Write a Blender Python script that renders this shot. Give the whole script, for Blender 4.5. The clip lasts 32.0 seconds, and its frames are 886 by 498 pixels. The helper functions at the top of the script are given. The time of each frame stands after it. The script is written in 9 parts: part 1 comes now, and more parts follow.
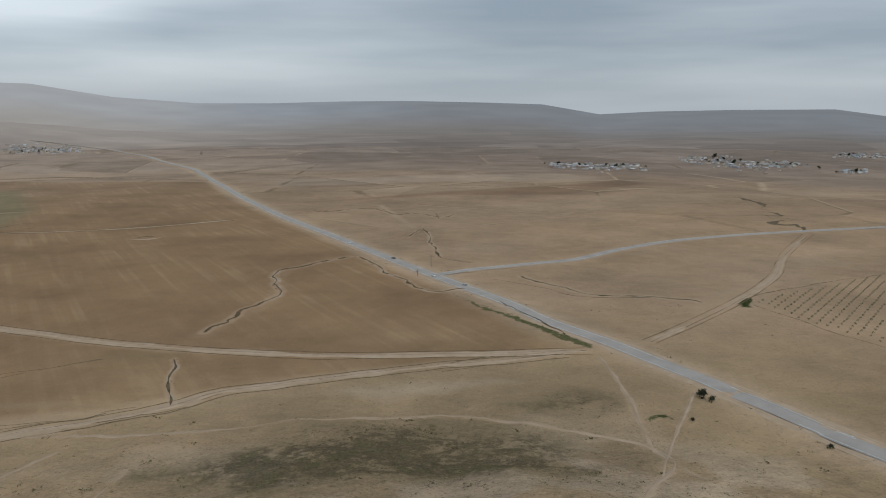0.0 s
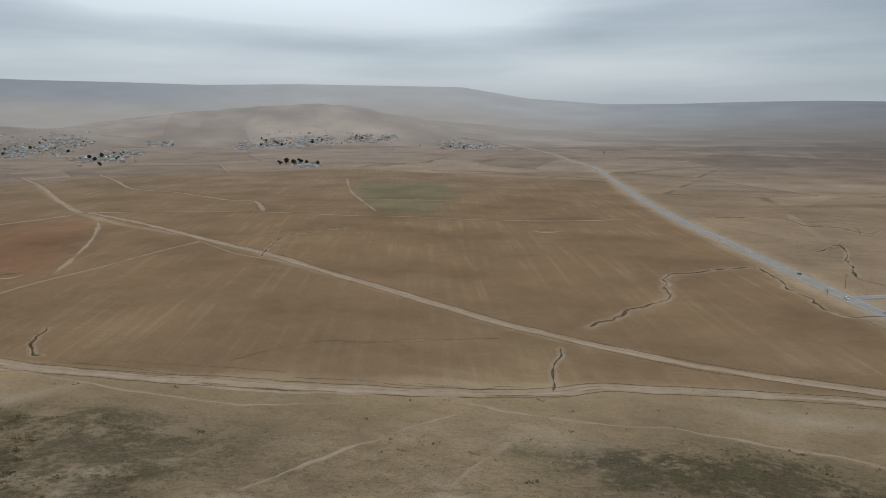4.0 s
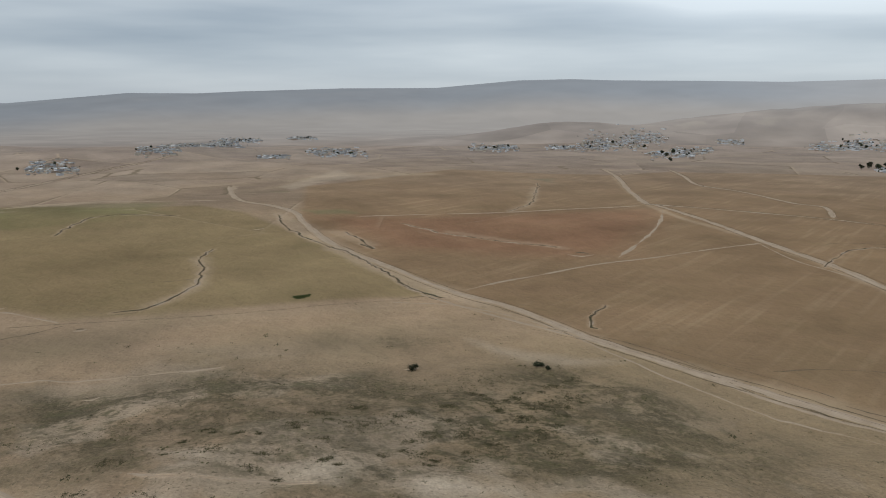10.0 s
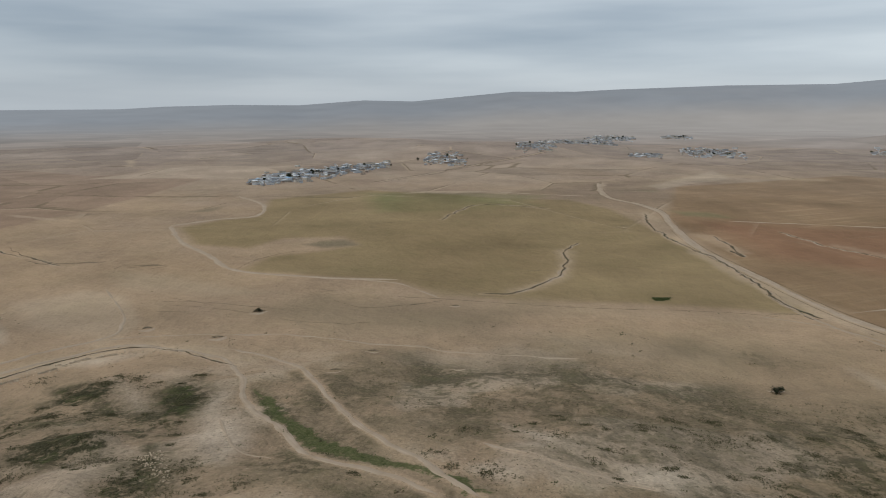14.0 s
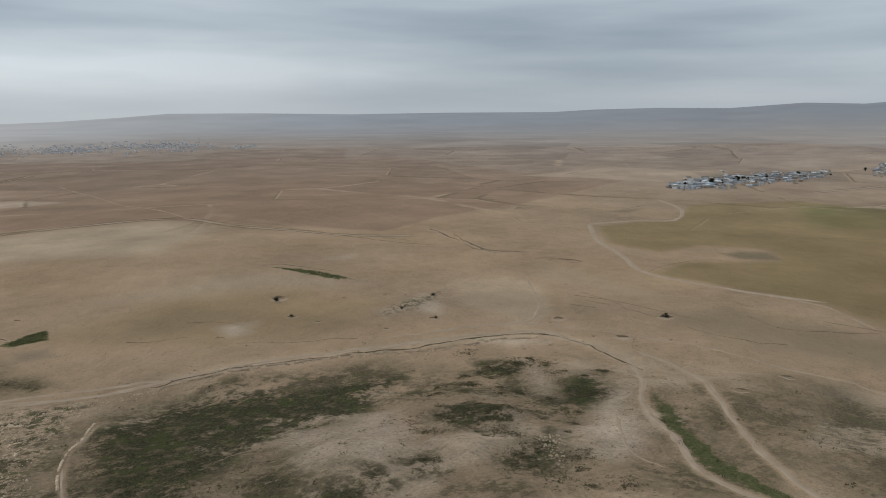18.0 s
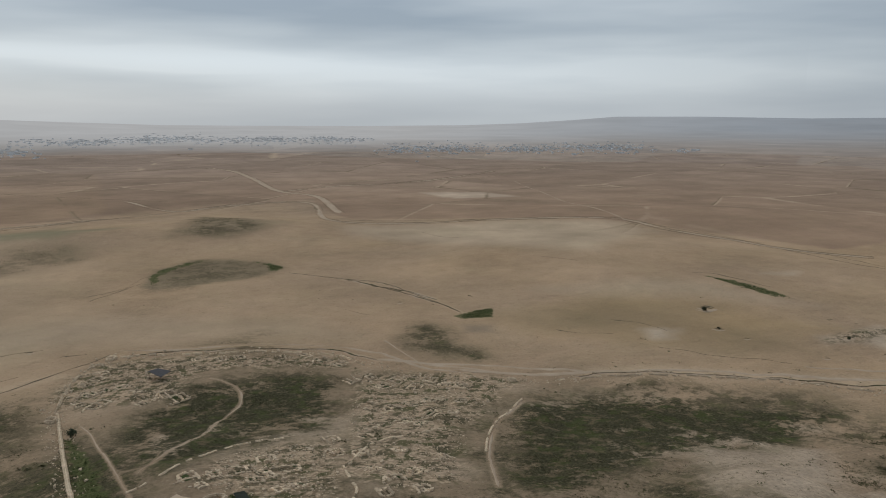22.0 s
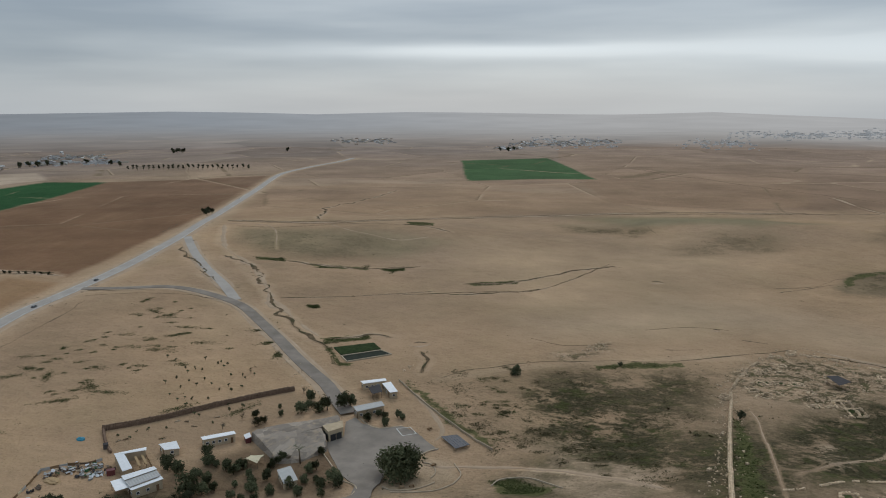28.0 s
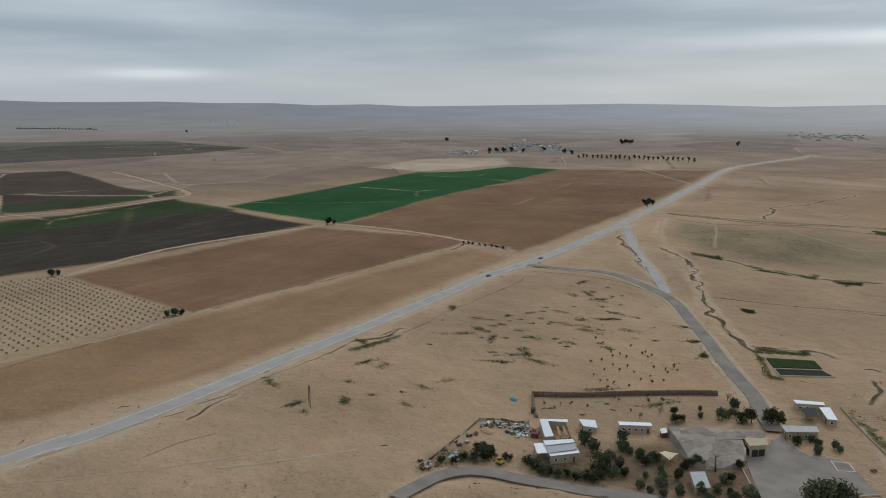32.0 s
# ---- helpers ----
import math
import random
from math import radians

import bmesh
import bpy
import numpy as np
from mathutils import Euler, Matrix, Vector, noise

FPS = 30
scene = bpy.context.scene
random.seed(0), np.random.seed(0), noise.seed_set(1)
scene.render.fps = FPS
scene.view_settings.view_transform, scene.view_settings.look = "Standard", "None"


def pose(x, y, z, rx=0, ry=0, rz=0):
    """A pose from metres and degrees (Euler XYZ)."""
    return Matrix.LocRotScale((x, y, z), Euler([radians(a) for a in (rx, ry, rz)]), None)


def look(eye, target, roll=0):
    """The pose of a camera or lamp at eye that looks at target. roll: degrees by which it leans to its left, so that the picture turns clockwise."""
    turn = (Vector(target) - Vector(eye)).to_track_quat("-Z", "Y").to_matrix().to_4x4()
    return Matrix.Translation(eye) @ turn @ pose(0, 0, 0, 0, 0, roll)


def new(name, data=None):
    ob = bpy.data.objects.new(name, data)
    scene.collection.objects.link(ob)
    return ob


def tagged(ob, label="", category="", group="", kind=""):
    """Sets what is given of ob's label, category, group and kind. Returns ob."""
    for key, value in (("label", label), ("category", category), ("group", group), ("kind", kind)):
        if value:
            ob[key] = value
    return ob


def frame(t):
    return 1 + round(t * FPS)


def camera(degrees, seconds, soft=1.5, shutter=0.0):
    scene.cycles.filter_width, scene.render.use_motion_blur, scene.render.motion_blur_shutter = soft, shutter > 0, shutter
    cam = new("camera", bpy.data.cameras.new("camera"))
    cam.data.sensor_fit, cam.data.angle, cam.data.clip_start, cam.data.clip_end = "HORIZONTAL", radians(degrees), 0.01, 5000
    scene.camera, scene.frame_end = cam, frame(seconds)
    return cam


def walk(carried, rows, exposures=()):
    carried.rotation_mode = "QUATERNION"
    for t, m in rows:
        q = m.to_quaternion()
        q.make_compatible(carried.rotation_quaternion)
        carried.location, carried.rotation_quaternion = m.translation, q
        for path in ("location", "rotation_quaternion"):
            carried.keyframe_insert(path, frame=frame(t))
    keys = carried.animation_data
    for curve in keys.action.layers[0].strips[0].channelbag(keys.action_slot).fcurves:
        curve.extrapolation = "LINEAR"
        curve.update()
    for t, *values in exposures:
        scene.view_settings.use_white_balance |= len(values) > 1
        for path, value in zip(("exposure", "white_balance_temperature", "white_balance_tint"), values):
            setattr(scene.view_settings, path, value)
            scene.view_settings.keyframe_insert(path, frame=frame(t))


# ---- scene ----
cam = camera(60.20, 32.0, 1.0)
# seconds, bearing, pitch, roll: the camera hangs at one place and turns
TURNS = [
    (0.0, 0.00, -10.60, -0.10),
    (0.5, 3.17, -10.61, -0.05),
    (1.0, 6.54, -10.60, -0.01),
    (1.5, 10.25, -10.58, -0.02),
    (2.0, 14.02, -10.57, -0.04),
    (2.5, 17.73, -10.57, 0.04),
    (3.0, 21.37, -10.55, 0.02),
    (3.5, 25.30, -10.55, 0.02),
    (5.5, 39.84, -10.63, -0.02),
    (6.0, 42.73, -10.64, -0.06),
    (6.5, 45.92, -10.66, -0.03),
    (7.0, 49.33, -10.66, -0.03),
    (7.5, 53.09, -10.65, -0.09),
    (8.0, 56.94, -10.66, -0.03),
    (8.5, 60.41, -10.67, 0.00),
    (9.0, 63.33, -10.66, 0.03),
    (9.5, 66.56, -10.68, 0.03),
    (10.0, 69.89, -10.67, 0.09),
    (10.5, 73.45, -10.67, 0.02),
    (11.0, 76.75, -10.70, 0.04),
    (11.5, 80.03, -10.73, 0.05),
    (12.0, 83.33, -10.74, 0.03),
    (12.5, 86.70, -10.76, 0.06),
    (13.0, 90.09, -10.78, 0.06),
    (13.5, 93.56, -10.78, 0.02),
    (14.0, 97.08, -10.78, 0.06),
    (14.5, 100.70, -10.76, 0.07),
    (16.5, 115.96, -10.68, 0.05),
    (17.0, 119.76, -10.65, 0.14),
    (17.5, 123.72, -10.59, 0.15),
    (18.0, 127.83, -10.51, 0.17),
    (18.5, 132.11, -10.43, 0.19),
    (19.0, 136.40, -10.36, 0.21),
    (19.5, 140.69, -10.34, 0.07),
    (20.0, 144.75, -10.28, 0.12),
    (20.5, 148.74, -10.27, 0.10),
    (21.0, 152.37, -10.24, 0.09),
    (21.5, 156.04, -10.21, 0.12),
    (22.0, 159.93, -10.22, 0.04),
    (22.5, 163.67, -10.25, 0.06),
    (23.0, 167.42, -10.25, 0.08),
    (23.5, 171.29, -10.27, 0.09),
    (24.0, 175.20, -10.30, -0.01),
    (24.5, 179.18, -10.30, -0.11),
    (26.5, 196.26, -10.48, 0.25),
    (27.0, 200.62, -10.51, 0.27),
    (27.5, 205.10, -10.56, 0.28),
    (28.0, 209.68, -10.63, 0.17),
    (28.5, 214.23, -10.70, 0.20),
    (29.0, 218.09, -10.78, 0.04),
    (29.5, 221.54, -10.84, 0.09),
    (30.0, 225.51, -10.92, 0.13),
    (30.5, 229.57, -10.96, 0.24),
    (31.0, 233.74, -11.01, 0.31),
    (31.5, 237.93, -11.02, 0.37),
    (32.0, 242.06, -11.08, 0.23),
]
EYE = (0.0, 0.0, 120.0)
scene.view_settings.exposure = -0.27
EXPOSURES = [(0, -0.27), (6, -0.27), (10, -0.17), (14, -0.13), (17, -0.2), (20, -0.29), (28, -0.32), (32, -0.23)]
walk(cam, [(t, pose(*EYE, 90 + p, r, b)) for t, b, p, r in TURNS], EXPOSURES)

# ---- light: a closed grey sky, brighter where the cloud is thin ----
SUN_B, SUN_E = 205.0, 38.0


def way(b, e):
    b, e = radians(b), radians(e)
    return Vector((-math.sin(b) * math.cos(e), math.cos(b) * math.cos(e), math.sin(e)))


def sky():
    world = bpy.data.worlds.new("overcast_sky")
    scene.world = world
    world.use_nodes = True
    nt = world.node_tree
    N, L = nt.nodes, nt.links
    N.clear()
    out, bg = N.new("ShaderNodeOutputWorld"), N.new("ShaderNodeBackground")
    tc, sep = N.new("ShaderNodeTexCoord"), N.new("ShaderNodeSeparateXYZ")
    L.new(tc.outputs["Generated"], sep.inputs[0])

    def mth(op, a, b=0.0, clamp=False):
        n = N.new("ShaderNodeMath")
        n.operation, n.use_clamp = op, clamp
        for k, v in ((0, a), (1, b)):
            if isinstance(v, (int, float)):
                n.inputs[k].default_value = v
            else:
                L.new(v, n.inputs[k])
        return n.outputs[0]

    # long flat cloud banks: the sky's vector, pressed flat towards the horizon
    flat = N.new("ShaderNodeMapping")
    flat.inputs["Scale"].default_value = (1.0, 1.0, 9.0)
    L.new(tc.outputs["Generated"], flat.inputs[0])
    banks = N.new("ShaderNodeTexNoise")
    banks.inputs["Scale"].default_value, banks.inputs["Detail"].default_value, banks.inputs["Roughness"].default_value = 2.1, 4, 0.45
    L.new(flat.outputs[0], banks.inputs["Vector"])
    wisps = N.new("ShaderNodeTexNoise")
    wisps.inputs["Scale"].default_value, wisps.inputs["Detail"].default_value = 5.5, 3
    L.new(flat.outputs[0], wisps.inputs["Vector"])
    dens = mth("ADD", mth("MULTIPLY", banks.outputs["Fac"], 0.86), mth("MULTIPLY", wisps.outputs["Fac"], 0.14))
    dens = mth("MULTIPLY", mth("SUBTRACT", dens, 0.36), 2.7, True)
    # thinner cloud low over these bearings
    thin = 0.0
    for b, e, wide, tall, much in SKY_BREAKS:
        d = way(b, e)
        side = Vector((-math.cos(radians(b)), -math.sin(radians(b)), 0))
        along = N.new("ShaderNodeVectorMath")
        along.operation = "DOT_PRODUCT"
        L.new(tc.outputs["Generated"], along.inputs[0])
        along.inputs[1].default_value = side
        front = N.new("ShaderNodeVectorMath")
        front.operation = "DOT_PRODUCT"
        L.new(tc.outputs["Generated"], front.inputs[0])
        front.inputs[1].default_value = (d.x, d.y, 0)
        u = mth("DIVIDE", along.outputs["Value"], math.sin(radians(wide)))
        v = mth("DIVIDE", mth("SUBTRACT", sep.outputs[2], math.sin(radians(e))), math.sin(radians(tall)))
        g = mth("POWER", 2.718, mth("MULTIPLY", mth("ADD", mth("MULTIPLY", u, u), mth("MULTIPLY", v, v)), -1.0))
        g = mth("MULTIPLY", g, mth("GREATER_THAN", front.outputs["Value"], 0.0))
        thin = mth("ADD", mth("MULTIPLY", g, much), thin)
    cloud = N.new("ShaderNodeValToRGB")
    el = cloud.color_ramp.elements
    el[0].position, el[0].color = 0.0, (0.335, 0.405, 0.485, 1)
    el[1].position, el[1].color = 1.0, (0.605, 0.67, 0.725, 1)
    L.new(mth("ADD", dens, thin), cloud.inputs[0])
    # overhead the cloud is brighter than low down
    lift = N.new("ShaderNodeMapRange")
    lift.inputs["From Min"].default_value, lift.inputs["From Max"].default_value = 0.2, 0.9
    lift.inputs["To Min"].default_value, lift.inputs["To Max"].default_value = 1.0, 1.5
    L.new(sep.outputs[2], lift.inputs[0])
    bright = N.new("ShaderNodeMix")
    bright.data_type, bright.blend_type = "RGBA", "MULTIPLY"
    bright.inputs["Factor"].default_value = 1.0
    L.new(cloud.outputs[0], bright.inputs["A"])
    L.new(mth("ADD", lift.outputs[0], mth("MULTIPLY", thin, 0.28)), bright.inputs["B"])
    # dust near the horizon
    haze = N.new("ShaderNodeMapRange")
    haze.interpolation_type = "SMOOTHSTEP"
    haze.inputs["From Min"].default_value, haze.inputs["From Max"].default_value = -0.03, 0.075
    haze.inputs["To Min"].default_value, haze.inputs["To Max"].default_value = 0.62, 0.0
    L.new(sep.outputs[2], haze.inputs[0])
    dust = N.new("ShaderNodeMix")
    dust.data_type = "RGBA"
    L.new(haze.outputs[0], dust.inputs["Factor"])
    L.new(bright.outputs["Result"], dust.inputs["A"])
    dust.inputs["B"].default_value = (0.53, 0.575, 0.61, 1)
    clear = N.new("ShaderNodeTexSky")
    clear.sky_type, clear.sun_disc = "NISHITA", False
    clear.sun_elevation, clear.sun_rotation = radians(SUN_E), radians(-SUN_B)
    blue = N.new("ShaderNodeMix")
    blue.data_type, blue.blend_type = "RGBA", "ADD"
    blue.inputs["Factor"].default_value = 0.012
    L.new(dust.outputs["Result"], blue.inputs["A"])
    L.new(clear.outputs[0], blue.inputs["B"])
    L.new(blue.outputs["Result"], bg.inputs[0])
    bg.inputs[1].default_value = 1.0
    L.new(bg.outputs[0], out.inputs[0])


# bearing, elevation, half width, half height in degrees, how much
SKY_BREAKS = [(40, 8.5, 20, 2.8, 1.1), (205, 3.9, 16, 0.55, 0.9), (178, 3.4, 14, 1.0, 0.6), (160, 2.0, 20, 2.0, 0.8),
              (238, 5.5, 16, 4.5, -0.5), (-8, 6.0, 15, 4.0, -0.4), (120, 4.0, 20, 6.0, -0.3), (62, 9.5, 14, 1.8, 0.6), (45, 2.5, 40, 1.5, 0.35), (262, 1.8, 4, 0.4, 0.8), (27, 6.0, 7, 1.3, 0.5), (38, 7.5, 12, 2.0, 0.5), (52, 7.0, 6, 3.0, 0.3)]
sky()
sun = new("sun", bpy.data.lights.new("sun", "SUN"))
sun.data.energy, sun.data.angle, sun.data.color = 1.05, radians(14), (1.0, 0.96, 0.9)
sun.matrix_world = look(way(SUN_B, SUN_E) * 500, (0, 0, 0))

# ---- the lie of the land: z over the plain, the mound in the middle, hills and rims round it ----
TAU = 2 * math.pi
CAM_H = 120.0
# foot of the mound's slope: bearing in degrees (anticlockwise from north, +y), metres
FOOT_B = (-60, 0, 30, 60, 90, 120, 150, 170, 185, 200, 215, 240, 270, 300)
FOOT_R = (300, 300, 290, 330, 400, 380, 345, 350, 345, 290, 235, 225, 250, 300)
# low hills: x, y, height, half width along, across, bearing of the long axis
HILLS = [(-2058, 1972, 95.0, 520.0, 330.0, 136),
         (-1642, 2206, 70.0, 350.0, 260.0, 127),
         (-2275, 1258, 55.0, 300.0, 200.0, 151),
         (-1454, 2624, 45.0, 500.0, 300.0, 119),
         (-334, -546, 9.0, 170.0, 110.0, 229),
         (-536, -723, 8.0, 220.0, 120.0, 233),
         (-66, -797, 10.0, 120.0, 80.0, 255),
         (97, -754, 7.0, 140.0, 70.0, 257),
         (418, -587, 8.0, 150.0, 70.0, 285),
         (-1489, 183, 10.0, 300.0, 160.0, 143),
         (-1897, -111, 25.0, 300.0, 250.0, 183),
         (-2232, -554, 20.0, 300.0, 200.0, 194),
         (-217, -142, 4.0, 11.0, 9.0, 123),
         (-149, -152, 3.0, 20.0, 14.0, 135),
         (-179, -128, 3.5, 10.0, 8.0, 125),
         (394, -527, 4.0, 60.0, 30.0, 307),
         (130, -749, 5.0, 90.0, 40.0, 280),
         (-308, -429, 5.0, 70.0, 30.0, 234),
         (-346, -287, 3.0, 30.0, 20.0, 220)]
# skyline of the far ridges: bearing, elevation in degrees over the eye
SKY_B = (-60, -29.7, -26.8, -20.6, -15.3, -11.4, -7.3, -3.2, 2.7, 7.6, 12.5, 17.5, 23.0, 27.9, 33.4, 40.0, 46.2, 51.9, 57.5, 60.6, 64.4, 70.4, 77.2, 84.5, 87.4, 91.9, 99.3, 102.9, 107.6, 112.3, 116.9, 119.8, 127.5, 134.5, 141.6, 147.3, 150.5, 154.4, 158.5, 166.2, 175.1, 179.9, 185.5, 190.5, 194.6, 197.2, 200.7, 206.9, 212.3, 218.9, 223.7, 229.1, 233.4, 239.4, 244.3, 247.6, 251.3, 254.5, 258.4, 262.2, 265.7, 268.8, 271.7, 300)
SKY_E = (-0.6, -0.6, -0.18, -0.24, -0.37, -0.59, 0.13, 0.25, 0.36, 0.31, 0.17, 0.16, 0.56, 1.38, 1.49, 1.58, 1.49, 1.63, 1.71, 1.82, 1.75, 1.23, 1.2, 0.97, 0.83, 0.84, 0.15, 0.23, -0.12, -0.09, -0.21, -0.38, -0.41, -0.51, -0.4, -0.41, -0.67, -0.92, -1.06, -1.11, -1.04, -0.97, -0.74, -0.52, -0.65, -0.7, -0.67, -0.54, -0.48, -0.62, -0.47, -0.37, -0.42, -0.48, -0.52, -0.34, -0.4, -0.22, -0.2, -0.07, -0.09, -0.07, 0.05, 0.05)


def ease(a, b, x):
    u = np.clip((x - a) / (b - a), 0, 1)
    return u * u * (3 - 2 * u)


def bearing(x, y):
    """Degrees anticlockwise from +y, from -60 to 300."""
    return (np.degrees(np.arctan2(-x, y)) + 60) % 360 - 60


def lattice(i, j, seed):
    n = (i * 374761393 + j * 668265263 + seed * 2147483647) & 0xFFFFFFFF
    n = ((n ^ (n >> 13)) * 1274126177) & 0xFFFFFFFF
    return ((n ^ (n >> 16)) & 0xFFFF) / 32767.5 - 1


def rough(x, y, size, seed=0, octaves=3):
    """Soft random relief from -1 to 1, with lumps of that many metres."""
    out, amp = np.zeros(np.broadcast(x, y).shape), 0.55
    for k in range(octaves):
        u, v = x / size, y / size
        i, j = np.floor(u).astype(np.int64), np.floor(v).astype(np.int64)
        fu, fv = u - i, v - j
        fu, fv = fu * fu * (3 - 2 * fu), fv * fv * (3 - 2 * fv)
        a = lattice(i, j, seed + k) * (1 - fu) + lattice(i + 1, j, seed + k) * fu
        b = lattice(i, j + 1, seed + k) * (1 - fu) + lattice(i + 1, j + 1, seed + k) * fu
        out, amp, size = out + amp * (a * (1 - fv) + b * fv), amp * 0.5, size * 0.47
    return out


def height(x, y):
    x, y = np.asarray(x, float), np.asarray(y, float)
    r, b = np.hypot(x, y), bearing(x, y)
    foot = np.interp(b, FOOT_B, FOOT_R)
    z = np.array(26 * (1 - ease(0.3, 1.0, r / foot)))
    z, x, y, shape = z.ravel(), x.ravel(), y.ravel(), z.shape
    for hx, hy, h, la, lc, rot in HILLS:
        c, s = math.cos(radians(rot)), math.sin(radians(rot))
        k = np.flatnonzero((np.abs(x - hx) < 2.6 * max(la, lc)) & (np.abs(y - hy) < 2.6 * max(la, lc)))
        if not len(k):
            continue
        X, Y = x[k], y[k]
        u, v = (-(X - hx) * s + (Y - hy) * c) / la, ((X - hx) * c + (Y - hy) * s) / lc
        lumps = 0.94 + (0.16 * rough(X, Y, 190, 9, 4) if h > 40 else 0.06)
        z[k] += h * np.exp(-(u * u + v * v)) * lumps
    z, x, y = z.reshape(shape), x.reshape(shape), y.reshape(shape)
    # gentle swells of the plain
    near = 1 - ease(0.9, 1.3, r / foot)
    z = z + near * (3.0 * rough(x, y, 42, 3) + 0.8 * rough(x, y, 11, 7, 3)) + (1 - near) * 0.8 * rough(x, y, 120, 5, 2)
    far = ease(320, 900, r)
    z = z + far * (2.2 * np.sin(x / 173 + 1.1) * np.cos(y / 211 - 0.4) + 1.3 * np.sin((x + y) / 97) * np.sin((x - 2 * y) / 161))
    # the land climbs towards the ridges
    z = z + 8 * ease(1500, 4300, r)
    rim = CAM_H + 4720 * np.tan(np.radians(np.interp(b, SKY_B, SKY_E)))
    w = ease(3700, 4720, r)
    lump = 5 * np.sin(x / 140 + np.sin(y / 190)) * np.cos(y / 120) + 3 * np.sin(x / 61) * np.cos(y / 57 + 1)
    z = z * (1 - w) + (rim + lump * (1 - ease(4300, 4720, r))) * w
    return z


# ---- materials ----
class Nodes:
    """A principled material and short calls for its nodes."""

    def __init__(self, name, rough_=0.9, metal=0.0):
        self.m = bpy.data.materials.new(name)
        self.m.use_nodes = True
        self.t = self.m.node_tree
        self.p = self.t.nodes["Principled BSDF"]
        self.p.inputs["Roughness"].default_value, self.p.inputs["Metallic"].default_value = rough_, metal
        self.p.inputs["Specular IOR Level"].default_value = 0.02 if rough_ > 0.7 else 0.3
        self.co = self.t.nodes.new("ShaderNodeTexCoord").outputs["Object"]

    def put(self, value, socket):
        if isinstance(value, (int, float)):
            socket.default_value = value
        elif isinstance(value, tuple):
            socket.default_value = (*value, 1) if len(value) == 3 and len(socket.default_value) == 4 else value
        else:
            self.t.links.new(value, socket)

    def noise(self, scale, detail=4, rough_=0.55, vec=None, stretch=None):
        n = self.t.nodes.new("ShaderNodeTexNoise")
        n.inputs["Scale"].default_value, n.inputs["Detail"].default_value, n.inputs["Roughness"].default_value = scale, detail, rough_
        v = vec or self.co
        if stretch:
            mp = self.t.nodes.new("ShaderNodeMapping")
            mp.inputs["Scale"].default_value, mp.inputs["Rotation"].default_value = stretch[:3], (0, 0, radians(stretch[3]))
            self.t.links.new(v, mp.inputs[0])
            v = mp.outputs[0]
        self.t.links.new(v, n.inputs["Vector"])
        return n.outputs["Fac"]

    def math(self, op, a, b=0.0, clamp=False):
        n = self.t.nodes.new("ShaderNodeMath")
        n.operation, n.use_clamp = op, clamp
        self.put(a, n.inputs[0]), self.put(b, n.inputs[1])
        return n.outputs[0]

    def span(self, v, a, b, c=0.0, d=1.0):
        n = self.t.nodes.new("ShaderNodeMapRange")
        for s, x in zip(n.inputs, (v, a, b, c, d)):
            self.put(x, s)
        return n.outputs[0]

    def mix(self, f, a, b, mode="MIX"):
        n = self.t.nodes.new("ShaderNodeMix")
        n.data_type, n.blend_type = "RGBA", mode
        self.put(f, n.inputs["Factor"]), self.put(a, n.inputs["A"]), self.put(b, n.inputs["B"])
        return n.outputs["Result"]

    def attr(self, name, out="Color"):
        n = self.t.nodes.new("ShaderNodeAttribute")
        n.attribute_name = name
        return n.outputs[out]

    def split(self, v):
        n = self.t.nodes.new("ShaderNodeSeparateColor")
        self.t.links.new(v, n.inputs[0])
        return n.outputs

    def grey(self, v):
        n = self.t.nodes.new("ShaderNodeCombineColor")
        for s in n.inputs:
            self.put(v, s)
        return n.outputs[0]

    def random(self):
        return self.t.nodes.new("ShaderNodeObjectInfo").outputs["Random"]

    def island(self):
        return self.t.nodes.new("ShaderNodeNewGeometry").outputs["Random Per Island"]

    def end(self, color, bump=None, strength=0.3, dist=0.1, rough_=None):
        self.put(color, self.p.inputs["Base Color"])
        if bump is not None:
            b = self.t.nodes.new("ShaderNodeBump")
            b.inputs["Strength"].default_value, b.inputs["Distance"].default_value = strength, dist
            self.t.links.new(bump, b.inputs["Height"])
            self.t.links.new(b.outputs[0], self.p.inputs["Normal"])
        if rough_ is not None:
            self.put(rough_, self.p.inputs["Roughness"])
        return self.m


